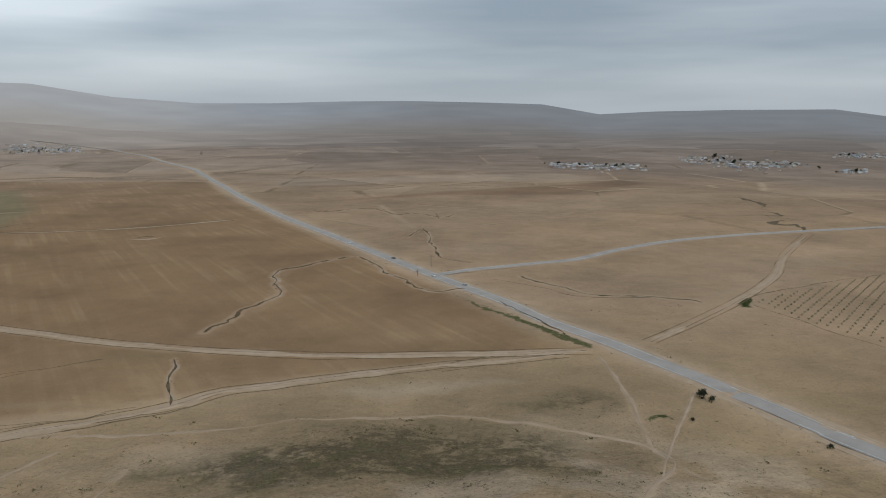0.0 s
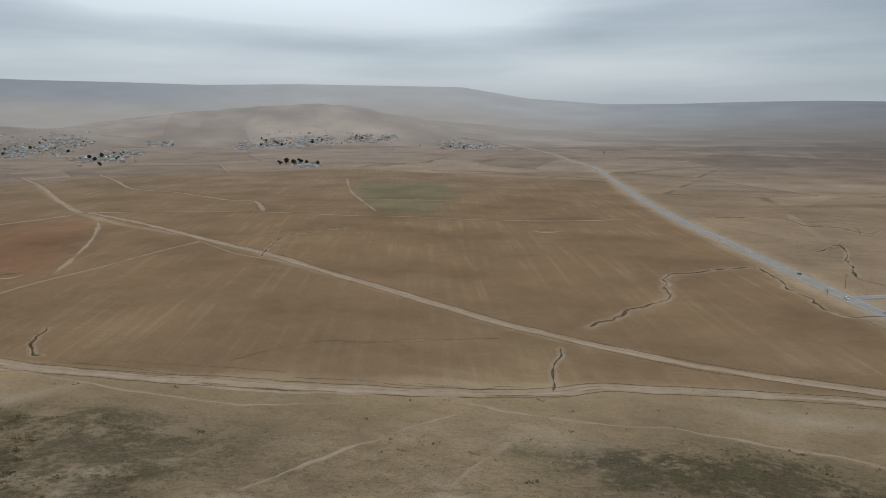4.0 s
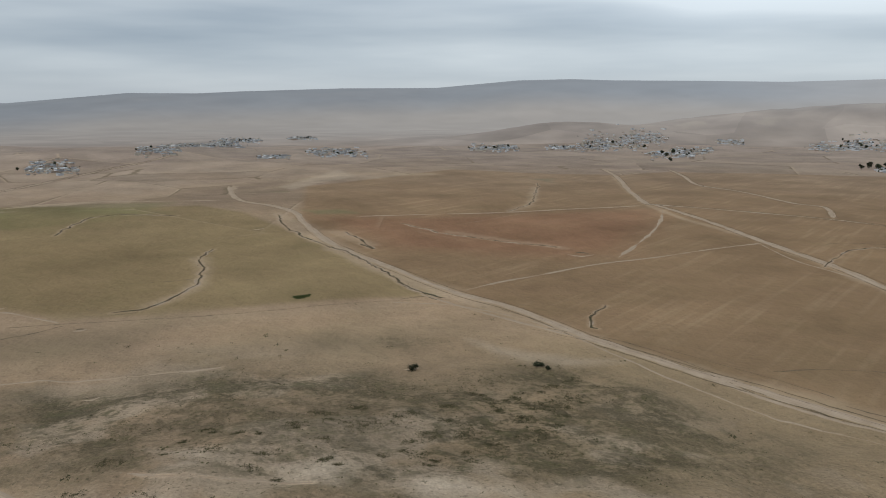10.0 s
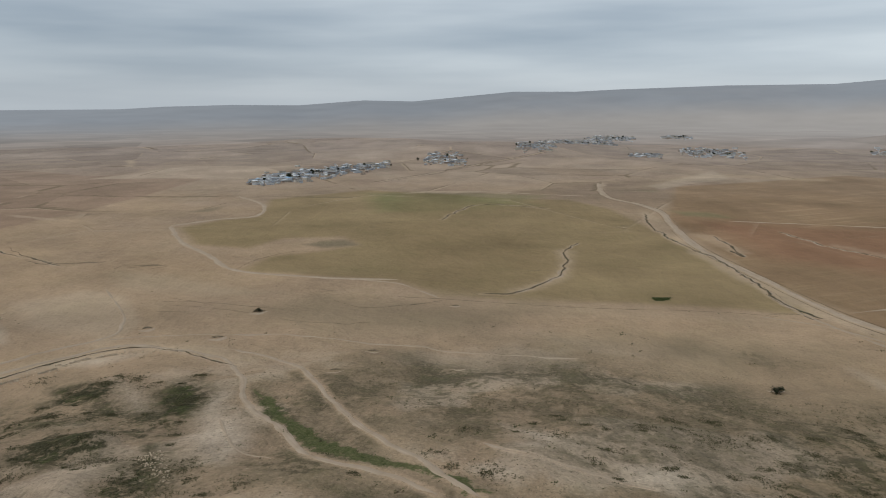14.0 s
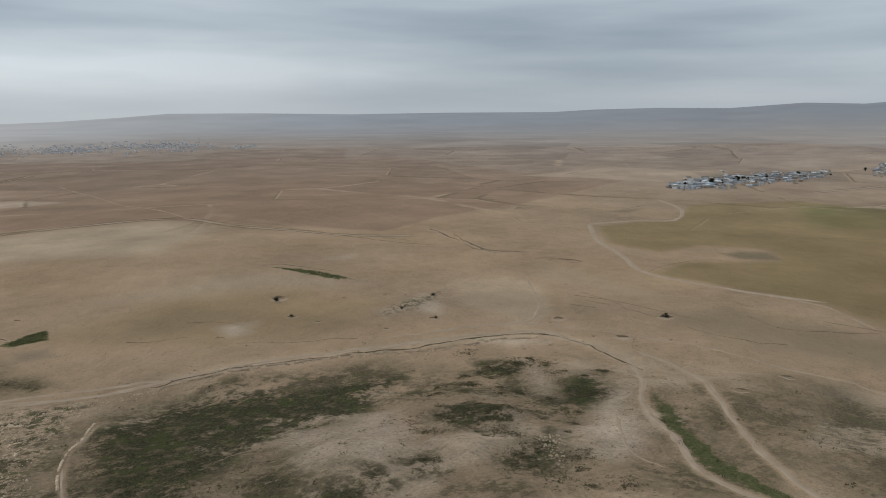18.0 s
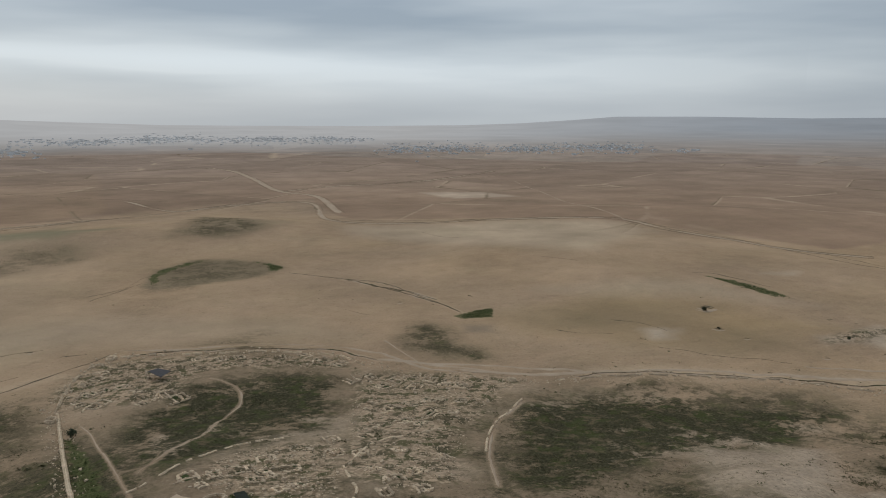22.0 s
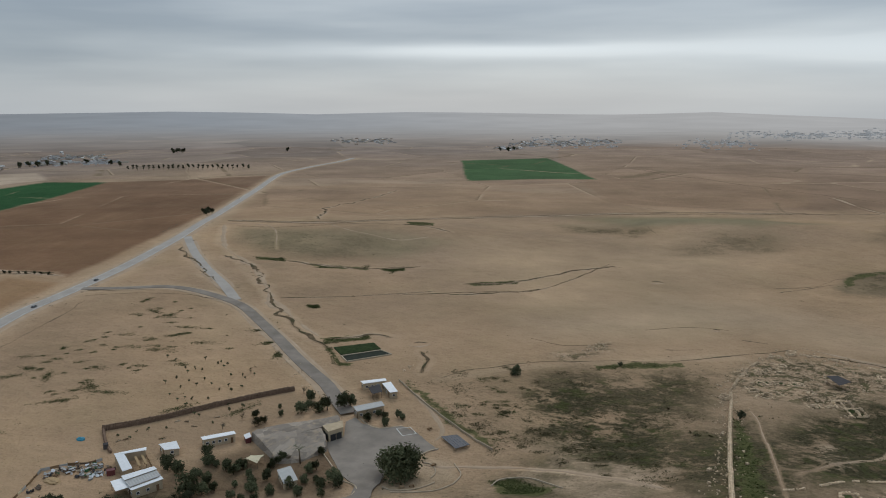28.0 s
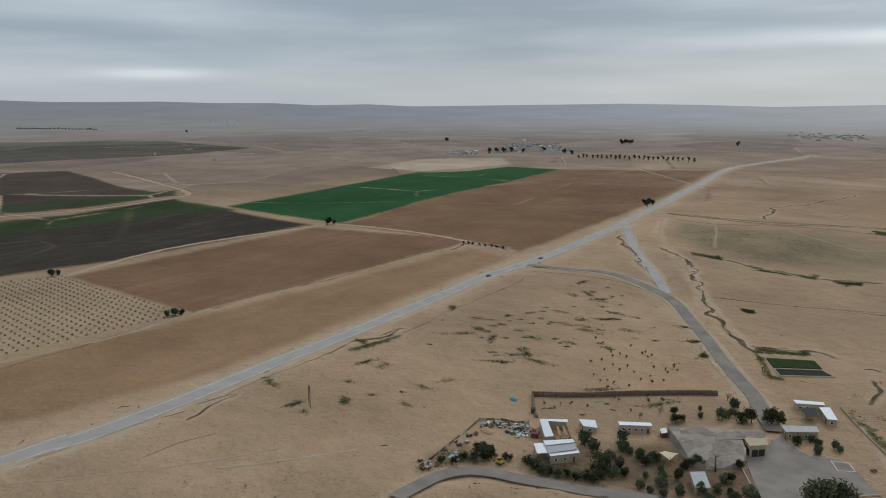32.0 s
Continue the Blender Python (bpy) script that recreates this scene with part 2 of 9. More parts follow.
def soil_material():
    """Dry ground: the soil's own colour, clods, stones and dry tufts; scrub and rubble by their share."""
    n = Nodes("soil", 0.95)
    soil, cover = n.attr("soil"), n.split(n.attr("cover"))
    big, mid, fine = n.noise(0.012, 5), n.noise(0.09, 5, 0.6), n.noise(0.9, 5, 0.65)
    tone = n.math("ADD", n.span(big, 0.3, 0.7, 0.82, 1.14), n.math("MULTIPLY", n.math("ADD", n.span(mid, 0.3, 0.7, -0.19, 0.19), n.span(fine, 0.3, 0.7, -0.22, 0.22)), n.span(cover[2], 0.2, 0.9, 0.22, 1.0)))
    col = n.mix(1.0, soil, n.grey(tone), "MULTIPLY")
    # greener and greyer stretches
    col = n.mix(n.span(n.noise(0.021, 5, 0.62), 0.45, 0.72, 0, 0.3), col, n.mix(1.0, col, (0.80, 0.88, 0.80), "MULTIPLY"))
    # old plot borders far out on the plain
    plot = n.attr("plot", "Fac")
    edge = n.t.nodes.new("ShaderNodeTexVoronoi")
    edge.feature = "DISTANCE_TO_EDGE"
    edge.inputs["Scale"].default_value = 0.0042
    n.t.links.new(n.co, edge.inputs["Vector"])
    ragline = n.math("ADD", edge.outputs["Distance"], n.span(mid, 0.2, 0.8, -0.012, 0.012))
    cell = n.t.nodes.new("ShaderNodeTexVoronoi")
    cell.inputs["Scale"].default_value = 0.0042
    n.t.links.new(n.co, cell.inputs["Vector"])
    shade = n.split(cell.outputs["Color"])
    col = n.mix(plot, col, n.mix(1.0, col, n.grey(n.span(shade[0], 0, 1, 0.86, 1.10)), "MULTIPLY"))
    col = n.mix(n.math("MULTIPLY", n.math("MULTIPLY", n.span(ragline, 0.016, 0.004), plot), n.span(n.noise(0.008, 3), 0.44, 0.54, 0, 0.7)), col, n.mix(n.span(shade[1], 0.45, 0.55), (0.15, 0.115, 0.07), (0.47, 0.36, 0.25)))
    # single tufts and stones
    speck = n.noise(0.5, 5, 0.78)
    tuft = n.span(speck, 0.58, 0.63)
    col = n.mix(n.math("MULTIPLY", tuft, n.span(cover[2], 0.0, 1.0, 0.0, 0.85)), col, (0.105, 0.09, 0.055))
    col = n.mix(n.math("MULTIPLY", n.span(speck, 0.41, 0.37), n.span(cover[2], 0.0, 1.0, 0.0, 0.45)), col, (0.47, 0.38, 0.27))
    # furrows of the tilled fields
    mp = n.t.nodes.new("ShaderNodeMapping")
    mp.inputs["Rotation"].default_value = (0, 0, radians(-31))
    n.t.links.new(n.co, mp.inputs[0])
    fur = n.span(n.noise(1.0, 2, 0.5, vec=mp.outputs[0], stretch=(0.17, 0.005, 1, 0)), 0.5, 0.68)
    alpha = n.attr("cover", "Alpha")
    col = n.mix(n.math("MULTIPLY", n.math("MULTIPLY", fur, alpha), n.span(n.noise(0.012, 4), 0.42, 0.6, 0.1, 0.9)), col, n.mix(0.3, col, (0.46, 0.34, 0.21)))
    # washed banks, worn tracks, overgrown gully beds with painted shade, green weeds: edges ragged
    worn, fray = n.split(n.attr("worn")), n.math("ADD", n.span(mid, 0.25, 0.75, -0.16, 0.16), n.span(n.noise(0.3, 4, 0.65), 0.25, 0.75, -0.16, 0.16))

    def ragged(v, lo, hi):
        return n.span(n.math("ADD", v, fray), lo, hi)

    dust = n.mix(n.span(n.noise(0.16, 5, 0.6), 0.3, 0.7), (0.42, 0.305, 0.20), (0.49, 0.37, 0.255))
    col = n.mix(n.math("MULTIPLY", ragged(worn[2], 0.35, 0.9), 0.35), col, dust)
    col = n.mix(n.math("MULTIPLY", ragged(worn[0], 0.4, 0.9), 0.28), col, dust)
    col = n.mix(n.math("MULTIPLY", ragged(worn[1], 0.45, 0.9), 0.45), col, (0.13, 0.095, 0.058))
    weeds = n.mix(n.span(fine, 0.35, 0.65), (0.045, 0.058, 0.018), (0.11, 0.115, 0.05))
    # scrub: dry brown heath, and over it dark green mats with bare gaps
    patch = n.noise(0.028, 4, 0.6)
    heath = n.math("MULTIPLY", n.span(cover[0], 0.02, 0.5), n.span(n.math("ADD", patch, n.span(mid, 0.3, 0.7, -0.14, 0.14)), 0.24, 0.56))
    col = n.mix(n.math("MULTIPLY", heath, n.span(cover[0], 0.4, 0.9, 0.6, 0.85)), col, n.mix(n.span(n.noise(0.55, 6, 0.8), 0.36, 0.64), (0.058, 0.05, 0.031), (0.235, 0.18, 0.115)))
    g = n.math("ADD", n.math("MULTIPLY", mid, 0.42), n.math("MULTIPLY", n.noise(0.32, 6, 0.72), 0.58))
    g = n.math("ADD", n.math("ADD", g, n.span(patch, 0.3, 0.7, -0.09, 0.09)), n.span(cover[0], 0.0, 1.0, -0.10, 0.045))
    g = n.span(g, 0.42, 0.50)
    herb = n.mix(n.span(n.noise(1.1, 4, 0.7), 0.35, 0.65), (0.018, 0.020, 0.010), (0.075, 0.068, 0.038))
    herb = n.mix(n.span(n.noise(0.11, 4, 0.65), 0.5, 0.62, 0, 0.75), herb, n.mix(fine, (0.03, 0.042, 0.012), (0.075, 0.085, 0.03)))
    herb = n.mix(n.span(n.noise(0.17, 5, 0.7), 0.53, 0.63, 0, 0.7), herb, (0.155, 0.115, 0.072))
    col = n.mix(n.math("MULTIPLY", n.math("MULTIPLY", g, n.span(cover[0], 0.08, 0.3)), n.span(cover[0], 0.38, 0.78, 0.24, 0.95)), col, herb)
    col = n.mix(n.math("MULTIPLY", n.span(n.math("ADD", n.attr("worn", "Alpha"), n.math("ADD", n.span(n.noise(0.2, 5, 0.7), 0.3, 0.7, -0.5, 0.3), n.span(fine, 0.3, 0.7, -0.2, 0.2))), 0.45, 0.72), 0.9), col, weeds)
    # rubble: pale broken limestone
    v = n.t.nodes.new("ShaderNodeTexVoronoi")
    v.inputs["Scale"].default_value = 0.6
    n.t.links.new(n.co, v.inputs["Vector"])
    st = n.math("MULTIPLY", n.span(v.outputs["Distance"], 0.55, 0.3), n.span(n.math("ADD", cover[1], n.span(mid, 0.3, 0.7, -0.5, 0.3)), 0.3, 0.7))
    col = n.mix(n.math("MULTIPLY", st, 0.55), col, n.mix(fine, (0.43, 0.32, 0.21), (0.58, 0.45, 0.32)))
    pits = n.math("MULTIPLY", n.span(n.noise(0.22, 5, 0.66), 0.485, 0.545), n.span(cover[1], 0.3, 0.8))
    col = n.mix(n.math("MULTIPLY", pits, 0.8), col, herb)
    relief = n.math("ADD", n.math("MULTIPLY", mid, 2.4), n.math("ADD", n.math("MULTIPLY", fine, 0.2), n.math("MULTIPLY", n.noise(0.3, 4, 0.65), 0.6)))
    return n.end(n.mix(1.0, col, (1.035, 1.0, 0.97), "MULTIPLY"), relief, 1.0, 1.2)


def distance_material():
    """Land kilometres off, haze mixed in as a glow: the farther, the paler."""
    n = Nodes("far_land", 1.0)
    soil, haze_glow = n.attr("soil"), n.attr("haze_glow")
    big = n.noise(0.004, 6, 0.6, stretch=(1, 1, 3, 20))
    col = n.mix(1.0, soil, n.grey(n.span(big, 0.3, 0.7, 0.82, 1.16)), "MULTIPLY")
    plot = n.t.nodes.new("ShaderNodeTexVoronoi")
    plot.inputs["Scale"].default_value = 0.0034
    n.t.links.new(n.co, plot.inputs["Vector"])
    col = n.mix(1.0, col, n.grey(n.span(n.split(plot.outputs["Color"])[0], 0, 1, 0.8, 1.16)), "MULTIPLY")
    n.end(col)
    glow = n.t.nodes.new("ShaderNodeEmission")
    n.put(haze_glow, glow.inputs["Color"])
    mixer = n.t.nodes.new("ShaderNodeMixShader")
    n.put(n.attr("haze_glow", "Alpha"), mixer.inputs[0])
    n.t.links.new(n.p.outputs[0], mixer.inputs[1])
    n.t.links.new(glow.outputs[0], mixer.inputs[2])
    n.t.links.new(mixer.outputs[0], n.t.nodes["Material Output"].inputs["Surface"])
    return n.m


def asphalt_material():
    n = Nodes("asphalt", 0.85)
    worn = n.noise(0.08, 5, 0.6, stretch=(1, 1, 1, 0))
    col = n.mix(n.span(worn, 0.3, 0.7), (0.30, 0.272, 0.24), (0.40, 0.362, 0.32))
    col = n.mix(n.span(n.noise(2.0, 4), 0.35, 0.7, 0, 0.25), col, (0.19, 0.175, 0.155))
    n.p.inputs["Specular IOR Level"].default_value = 0.4
    return n.end(col, n.noise(4.0, 3), 0.1, 0.03)


def plain(name, col, spread=0.18, scale=0.8, rough_=0.85, metal=0.0):
    """A painted or natural surface with stains, and a tone of its own for each object."""
    n = Nodes(name, rough_, metal)
    a = n.span(n.noise(scale, 5, 0.6), 0.25, 0.75, 1 - spread, 1 + spread)
    a = n.math("MULTIPLY", a, n.span(n.random(), 0, 1, 1 - spread * 0.8, 1 + spread * 0.8))
    c = n.mix(1.0, col, n.grey(a), "MULTIPLY")
    c = n.mix(n.span(n.noise(scale * 5, 4, 0.7), 0.6, 0.8, 0, 0.35), c, tuple(x * 0.55 for x in col))
    return n.end(c, n.noise(scale * 8, 3), 0.15, 0.05)


SOIL, FAR, ASPHALT = soil_material(), distance_material(), asphalt_material()
TARMAC = plain("dark_tarmac", (0.222, 0.192, 0.162), 0.28, 0.1)

# ---- ways over the land, as lines of places ----
ROAD_MAIN = [(-1208, 2257), (-1127, 2254), (-1028, 2206), (-907, 2095), (-790, 1940), (-639, 1716), (-502, 1517), (-415, 1336), (-322, 1133), (-252, 985), (-186, 849), 
    (-141, 773), (-103, 710), (-70.2, 650.5), (-37.2, 590.9), (-9.7, 543.7), (17.6, 498.4), (40.8, 458.9), (57.1, 422.7), 
    (74.8, 394.7), (90.4, 370.4), (108.7, 336.6), (123.9, 307.5), (137.4, 283.9), (149.3, 263.9), (154.9, 249.0), (282.6, 20.5), 
    (287.7, 3.2), (296.0, -16.1), (307.1, -38.0), (321.6, -63.6), (340.0, -94.0), (359.6, -129.5), (385.2, -173.1), 
    (417.1, -227.3), (437.6, -260.4), (458.0, -306.2), (489.9, -371.1), (556, -487), (613, -575), (699, -702), (816, -874), 
    (930, -1047), (977, -1159), (1008, -1306), (1061, -1444)]
ROAD_SIDE = [(-2.3, 542.0), (19.6, 558.6), (37.1, 567.9), (73.7, 586.8), (107.5, 603.1), (155.3, 652.4), (205, 689), (253, 709), 
    (302, 724), (357, 738), (446, 760)]
ROAD_ACCESS = [(456.4, -312.6), (432.3, -327.9), (413.1, -343.1), (393.2, -346.4), (359.7, -340.8), (330.1, -331.4), (296.8, -311.5), 
    (267.1, -292.9), (238.8, -273.9), (217.1, -260.4), (201.7, -250.9), (187.2, -239.2), (174.9, -230.3)]
ROAD_LINK = [(546, -484), (491.5, -441.3), (437.7, -403.3), (384.6, -369.0), (343.7, -339.9)]
ROAD_LOOP = [(143.9, -212.9), (136.0, -194.4), (131.9, -180.7), (130.0, -169.4), (162.2, -155.6), (168.2, -147.3), (178.6, -137.8), 
    (186.7, -130.5), (196.0, -123.5), (201.6, -116.1), (202.6, -106.1), (198.9, -96.1), (193.4, -85.9)]
# places, width, how worn
TRACKS = []
TRACKS.append(([(-1252, 778), (-1111, 722), (-911, 615), (-804, 564), (-779, 565), (-666, 539), (-525, 494), (-410.9, 465.2), (-334.6, 437.0), 
    (-271.8, 414.3), (-218.7, 395.0), (-173.8, 379.6), (-136.5, 370.8), (-103.3, 363.7), (-73.7, 359.6), (-50.5, 357.0), 
    (-9.2, 358.4), (32.5, 360.6), (72.1, 364.0)], 7, 0.85))
TRACKS.append(([(-1186, 91), (-1000, 88), (-919, 119), (-856, 136), (-769, 134), (-659.4, 135.6), (-585.7, 147.4), (-531.4, 158.4), 
    (-478.1, 168.6), (-440.6, 179.5), (-408.3, 192.0), (-372.6, 199.1), (-331.3, 205.0), (-279.8, 220.0), (-237.7, 236.1), 
    (-200.5, 251.6), (-165.1, 263.7), (-134.5, 277.6), (-108.0, 294.8), (-92.8, 310.8), (-46.4, 326.2), (4.5, 343.5), 
    (60.0, 358.3)], 7, 0.8))
TRACKS.append(([(-458.4, 150.9), (-395.9, 173.9), (-345.3, 196.8), (-295.9, 215.1), (-232.3, 230.7), (-185.2, 251.7), (-141.4, 267.5)], 3.5, 0.6))
TRACKS.append(([(-162.0, 262.2), (-131.9, 264.3), (-100.4, 263.9), (-71.7, 273.6), (-40.4, 281.3), (3.8, 284.6), (35.5, 270.8), 
    (61.4, 262.3), (75.4, 252.6), (76.1, 232.7), (66.4, 215.0), (56.5, 197.3)], 3, 0.5))
TRACKS.append(([(-458.5, 184.6), (-472.9, 217.0), (-484.1, 255.8), (-498.8, 311.4), (-503.0, 368.1), (-517.2, 441.3), (-522, 488)], 4, 0.6))
TRACKS.append(([(-742, 544), (-675, 493), (-612, 439), (-555.1, 381.9), (-513.2, 336.4)], 5, 0.5))
TRACKS.append(([(-800, 561), (-714, 610), (-609, 651), (-501, 671), (-429, 702), (-339, 733), (-223, 806)], 6, 0.6))
TRACKS.append(([(-1207, 895), (-1105, 850), (-973, 777), (-868, 764), (-733, 727), (-687, 732), (-610, 664)], 6, 0.7))
TRACKS.append(([(-809, 196), (-802, 271), (-784, 352), (-781, 417), (-787, 543)], 5, 0.6))
TRACKS.append(([(-773, 1047), (-662, 905), (-571, 805), (-490, 718)], 5, 0.5))
TRACKS.append(([(-353.3, -223.1), (-363.4, -203.3), (-370.0, -174.7), (-371.9, -141.9), (-370.4, -110.0), (-366.0, -79.6), (-357.5, -38.3), 
    (-346.5, -2.3), (-344.9, 19.2)], 2.6, 0.6))
TRACKS.append(([(-121.1, -319.7), (-140.8, -308.7), (-178.2, -302.4), (-96.1, -346.0), (-116.0, -334.7), (-138.4, -309.5), (-162.6, -303.7), 
    (-185.8, -297.6), (-205.0, -288.0), (-232.5, -278.9), (-269.8, -256.6), (-309.8, -233.7), (-338.2, -218.1), (-348.2, -203.8), 
    (-346.5, -180.3), (-339.6, -159.1), (-332.6, -144.8), (-295.8, -122.5), (-276.3, -114.9), (-256.5, -102.2), (-234.6, -86.1), 
    (-218.7, -75.0), (-205.1, -65.7)], 3.6, 0.7))
TRACKS.append(([(-350.5, -149.3), (-336.6, -119.4), (-299.8, -93.5), (-268.5, -76.8), (-237.5, -59.9), (-218.8, -46.3), (-203.8, -33.4), 
    (-187.6, -22.1)], 3.2, 0.7))
TRACKS.append(([(-460.4, -282.7), (-406.1, -239.6), (-382.8, -226.6), (-360.9, -222.1), (-321.4, -242.6), (-280.5, -266.7)], 3, 0.5))
TRACKS.append(([(25.7, -407.1), (1.7, -399.7), (-36.3, -395.8), (-74.6, -379.7), (-93.0, -362.0), (-107.7, -336.0), (-121.6, -313.0)], 3, 0.6))
TRACKS.append(([(-14.0, -345.7), (-23.6, -332.4), (-24.5, -312.7), (-13.6, -289.4), (-2.0, -257.0), (7.5, -243.9), (12.5, -230.1)], 1.4, 0.6))
TRACKS.append(([(36.3, -310.0), (30.6, -292.6), (23.5, -258.2), (17.6, -228.3), (12.1, -202.0)], 1.0, 0.6))
TRACKS.append(([(-129.9, -263.1), (-114.3, -248.6), (-102.1, -230.2), (-91.7, -207.9), (-83.4, -182.7)], 1.6, 0.3))
TRACKS.append(([(126.9, -208.5), (117.3, -211.1), (98.1, -214.5), (79.1, -215.2), (60.1, -210.3), (44.3, -204.1)], 3.0, 0.8))
TRACKS.append(([(-92, -1721), (-141, -1562), (-156, -1298), (-167, -1176), (-204, -1083), (-196, -895)], 9, 0.7))
TRACKS.append(([(-167, -1176), (-250, -1231), (-351, -1249), (-445, -1293), (-638, -1446)], 9, 0.6))
TRACKS.append(([(50, -1088), (-10, -981), (-80, -1018), (-181, -1013), (-166, -807), (-243, -762), (-335, -750), (-448, -701), 
    (-464, -621), (-481, -555), (-493.9, -494.9), (-534.6, -449.9)], 6, 0.5))
TRACKS.append(([(560, -544), (480.3, -465.4), (427.3, -435.0), (382.6, -403.5), (328.5, -356.3), (282.1, -324.4), (250.5, -306.0)], 5, 0.6))
TRACKS.append(([(577, -569), (456, -586), (399, -710), (304, -794), (203, -866), (64, -929)], 6, 0.6))
TRACKS.append(([(584.5, -8.3), (658.6, -91.1), (706, -229), (709, -259), (605.3, -306.7), (502.2, -330.2)], 5, 0.85))
TRACKS.append(([(388.4, 62.4), (416.5, -26.6), (441.0, -67.5), (470.0, -132.0), (489.8, -177.7), (552.0, -317.2)], 3, 0.5))
TRACKS.append(([(915, 130.5), (932, -42), (990, -148), (1051, -172), (1182, -154), (1426, -114)], 8, 0.8))
TRACKS.append(([(349, 720), (285.3, 624.7), (236.8, 533.2), (181.8, 461.7), (137.8, 411.9), (107.2, 379.8)], 6, 0.5))
TRACKS.append(([(76.4, 357.3), (77.4, 303.4), (75.1, 271.3), (75.1, 232.3)], 3, 0.5))
TRACKS.append(([(-150.7, 149.2), (-151.4, 179.3), (-146.7, 206.9), (-143.0, 235.0), (-134.3, 250.6)], 2.6, 0.5))
TRACKS.append(([(-722, 1245), (-615, 1312), (-384, 1255)], 8, 0.7))
TRACKS.append(([(-1175, -249), (-1291, -197), (-1512, -118), (-1624, -31), (-1715, 17)], 9, 0.6))
TRACKS.append(([(-1028, -173), (-1029, -66), (-1002, 70)], 5, 0.5))
TRACKS.append(([(-711, -361), (-631, -312), (-569.1, -256.6), (-523.4, -216.9), (-509.8, -149.6), (-510.7, -95.5)], 5, 0.7))
TRACKS.append(([(-711, -361), (-766, -336), (-801, -306), (-887, -330), (-960, -390)], 5, 0.7))
TRACKS.append(([(245.2, -43.1), (237.3, -64.0), (232.8, -82.5), (232.2, -103.5), (236.5, -119.3)], 2.5, 0.4))
TRACKS.append(([(165.8, -262.7), (155.2, -254.7), (141.3, -242.4), (133.2, -232.8), (132.4, -225.4)], 3, 0.6))
# places, half width
GULLIES = []
GULLIES.append(([(-74.5, 604.7), (-97.9, 580.5), (-111.4, 559.2), (-119.8, 549.1), (-116.1, 512.6), (-107.2, 488.8), (-107.4, 464.5), 
    (-116.2, 443.3), (-120.8, 422.7), (-127.8, 408.2), (-128.6, 395.6)], 2.2))
GULLIES.append(([(-846, 116), (-769, 114), (-703, 118), (-640.3, 131.8), (-596.7, 141.1), (-525.5, 148.7), (-477.2, 150.1), (-443.8, 160.5)], 2.2))
GULLIES.append(([(-668.4, 37.0), (-622.7, 22.8), (-575.7, 23.3), (-545.5, 18.0), (-524.0, 11.4), (-502.1, -2.4), (-478.9, -13.3), 
    (-475.8, -34.9)], 1.8))
GULLIES.append(([(-754, 229), (-691, 247), (-650, 265), (-611.6, 288.1), (-570.4, 313.1)], 2.0))
GULLIES.append(([(-1080, 556), (-931, 474), (-830, 415), (-787, 366)], 1.8))
GULLIES.append(([(-719, 159), (-668.6, 165.7), (-623.3, 164.2), (-648.1, 160.6)], 2.2))
GULLIES.append(([(-391.9, 250.6), (-378.0, 232.4), (-357.3, 218.1), (-348.8, 218.3)], 1.4))
GULLIES.append(([(-127.9, 352.0), (-122.7, 330.0), (-119.3, 313.5), (-112.1, 292.8)], 1.3))
GULLIES.append(([(10, 863), (-2, 839), (-28, 867), (-53, 853), (-83, 902), (-145, 870)], 2.4))
GULLIES.append(([(-36, 709), (-19, 749), (-6.7, 651.0), (-3.9, 610.4)], 1.6))
GULLIES.append(([(55.4, 536.3), (82.0, 498.7), (101.4, 481.9), (132.7, 475.6), (160.9, 462.4)], 2.2))
GULLIES.append(([(-132.9, -509.3), (-146.2, -475.1), (-158.4, -444.1), (-163.5, -418.7)], 1.2))
GULLIES.append(([(455.4, -440.9), (400.1, -416.1), (355.2, -377.0), (306.9, -337.5), (268.3, -313.1), (233.4, -294.1)], 3.0))
GULLIES.append(([(404.1, -452.8), (365.3, -454.9), (328.0, -463.0), (298.6, -488.7)], 2.4))
GULLIES.append(([(235.7, -421.0), (206.5, -443.9), (190.1, -460.7)], 2.2))
GULLIES.append(([(189.7, -311.0), (178.5, -297.8), (170.9, -284.2)], 2.2))
GULLIES.append(([(-428.4, 458.2), (-463.2, 518.1), (-467, 563), (-450, 603)], 1.5))
GULLIES.append(([(65.3, 392.5), (40.4, 454.7), (17.6, 496.8), (-8.8, 491.5), (-33.7, 533.4), (-65.5, 605.3)], 2.0))
GULLIES.append(([(-789, -98), (-858, -87), (-903, -58), (-884, 9)], 2.2))
GULLIES.append(([(168.6, -558.2), (194.9, -512.8), (217.9, -467.9), (239.7, -451.6)], 2.2))
GULLIES.append(([(25.3, -398.2), (7.5, -397.1), (-19.2, -393.1), (-51.5, -384.8), (-75.9, -370.5), (-93.1, -344.7)], 1.2))
GULLIES.append(([(-174.3, -298.7), (-194.3, -291.4), (-229.5, -275.2), (-265.0, -252.0), (-305.4, -230.4), (-335.7, -216.4), (-347.7, -196.9), 
    (-343.2, -175.5), (-335.2, -154.1), (-323.2, -135.4)], 1.1))
GULLIES.append(([(486, -598), (559, -709), (573, -797), (601, -920)], 2.5))
GULLIES.append(([(394, -613), (366, -619), (336.5, -605.0)], 3))
GULLIES.append(([(532.3, -291.4), (553.6, -317.0), (521.6, -331.9)], 2.5))
GULLIES.append(([(550.1, -310.7), (538.2, -320.1), (516.2, -328.4)], 4))
GULLIES.append(([(347.6, -137.1), (351.9, -158.0), (353.5, -165.3)], 3))
GULLIES.append(([(510.3, -447.4), (458.6, -413.0), (395.5, -371.0)], 3))
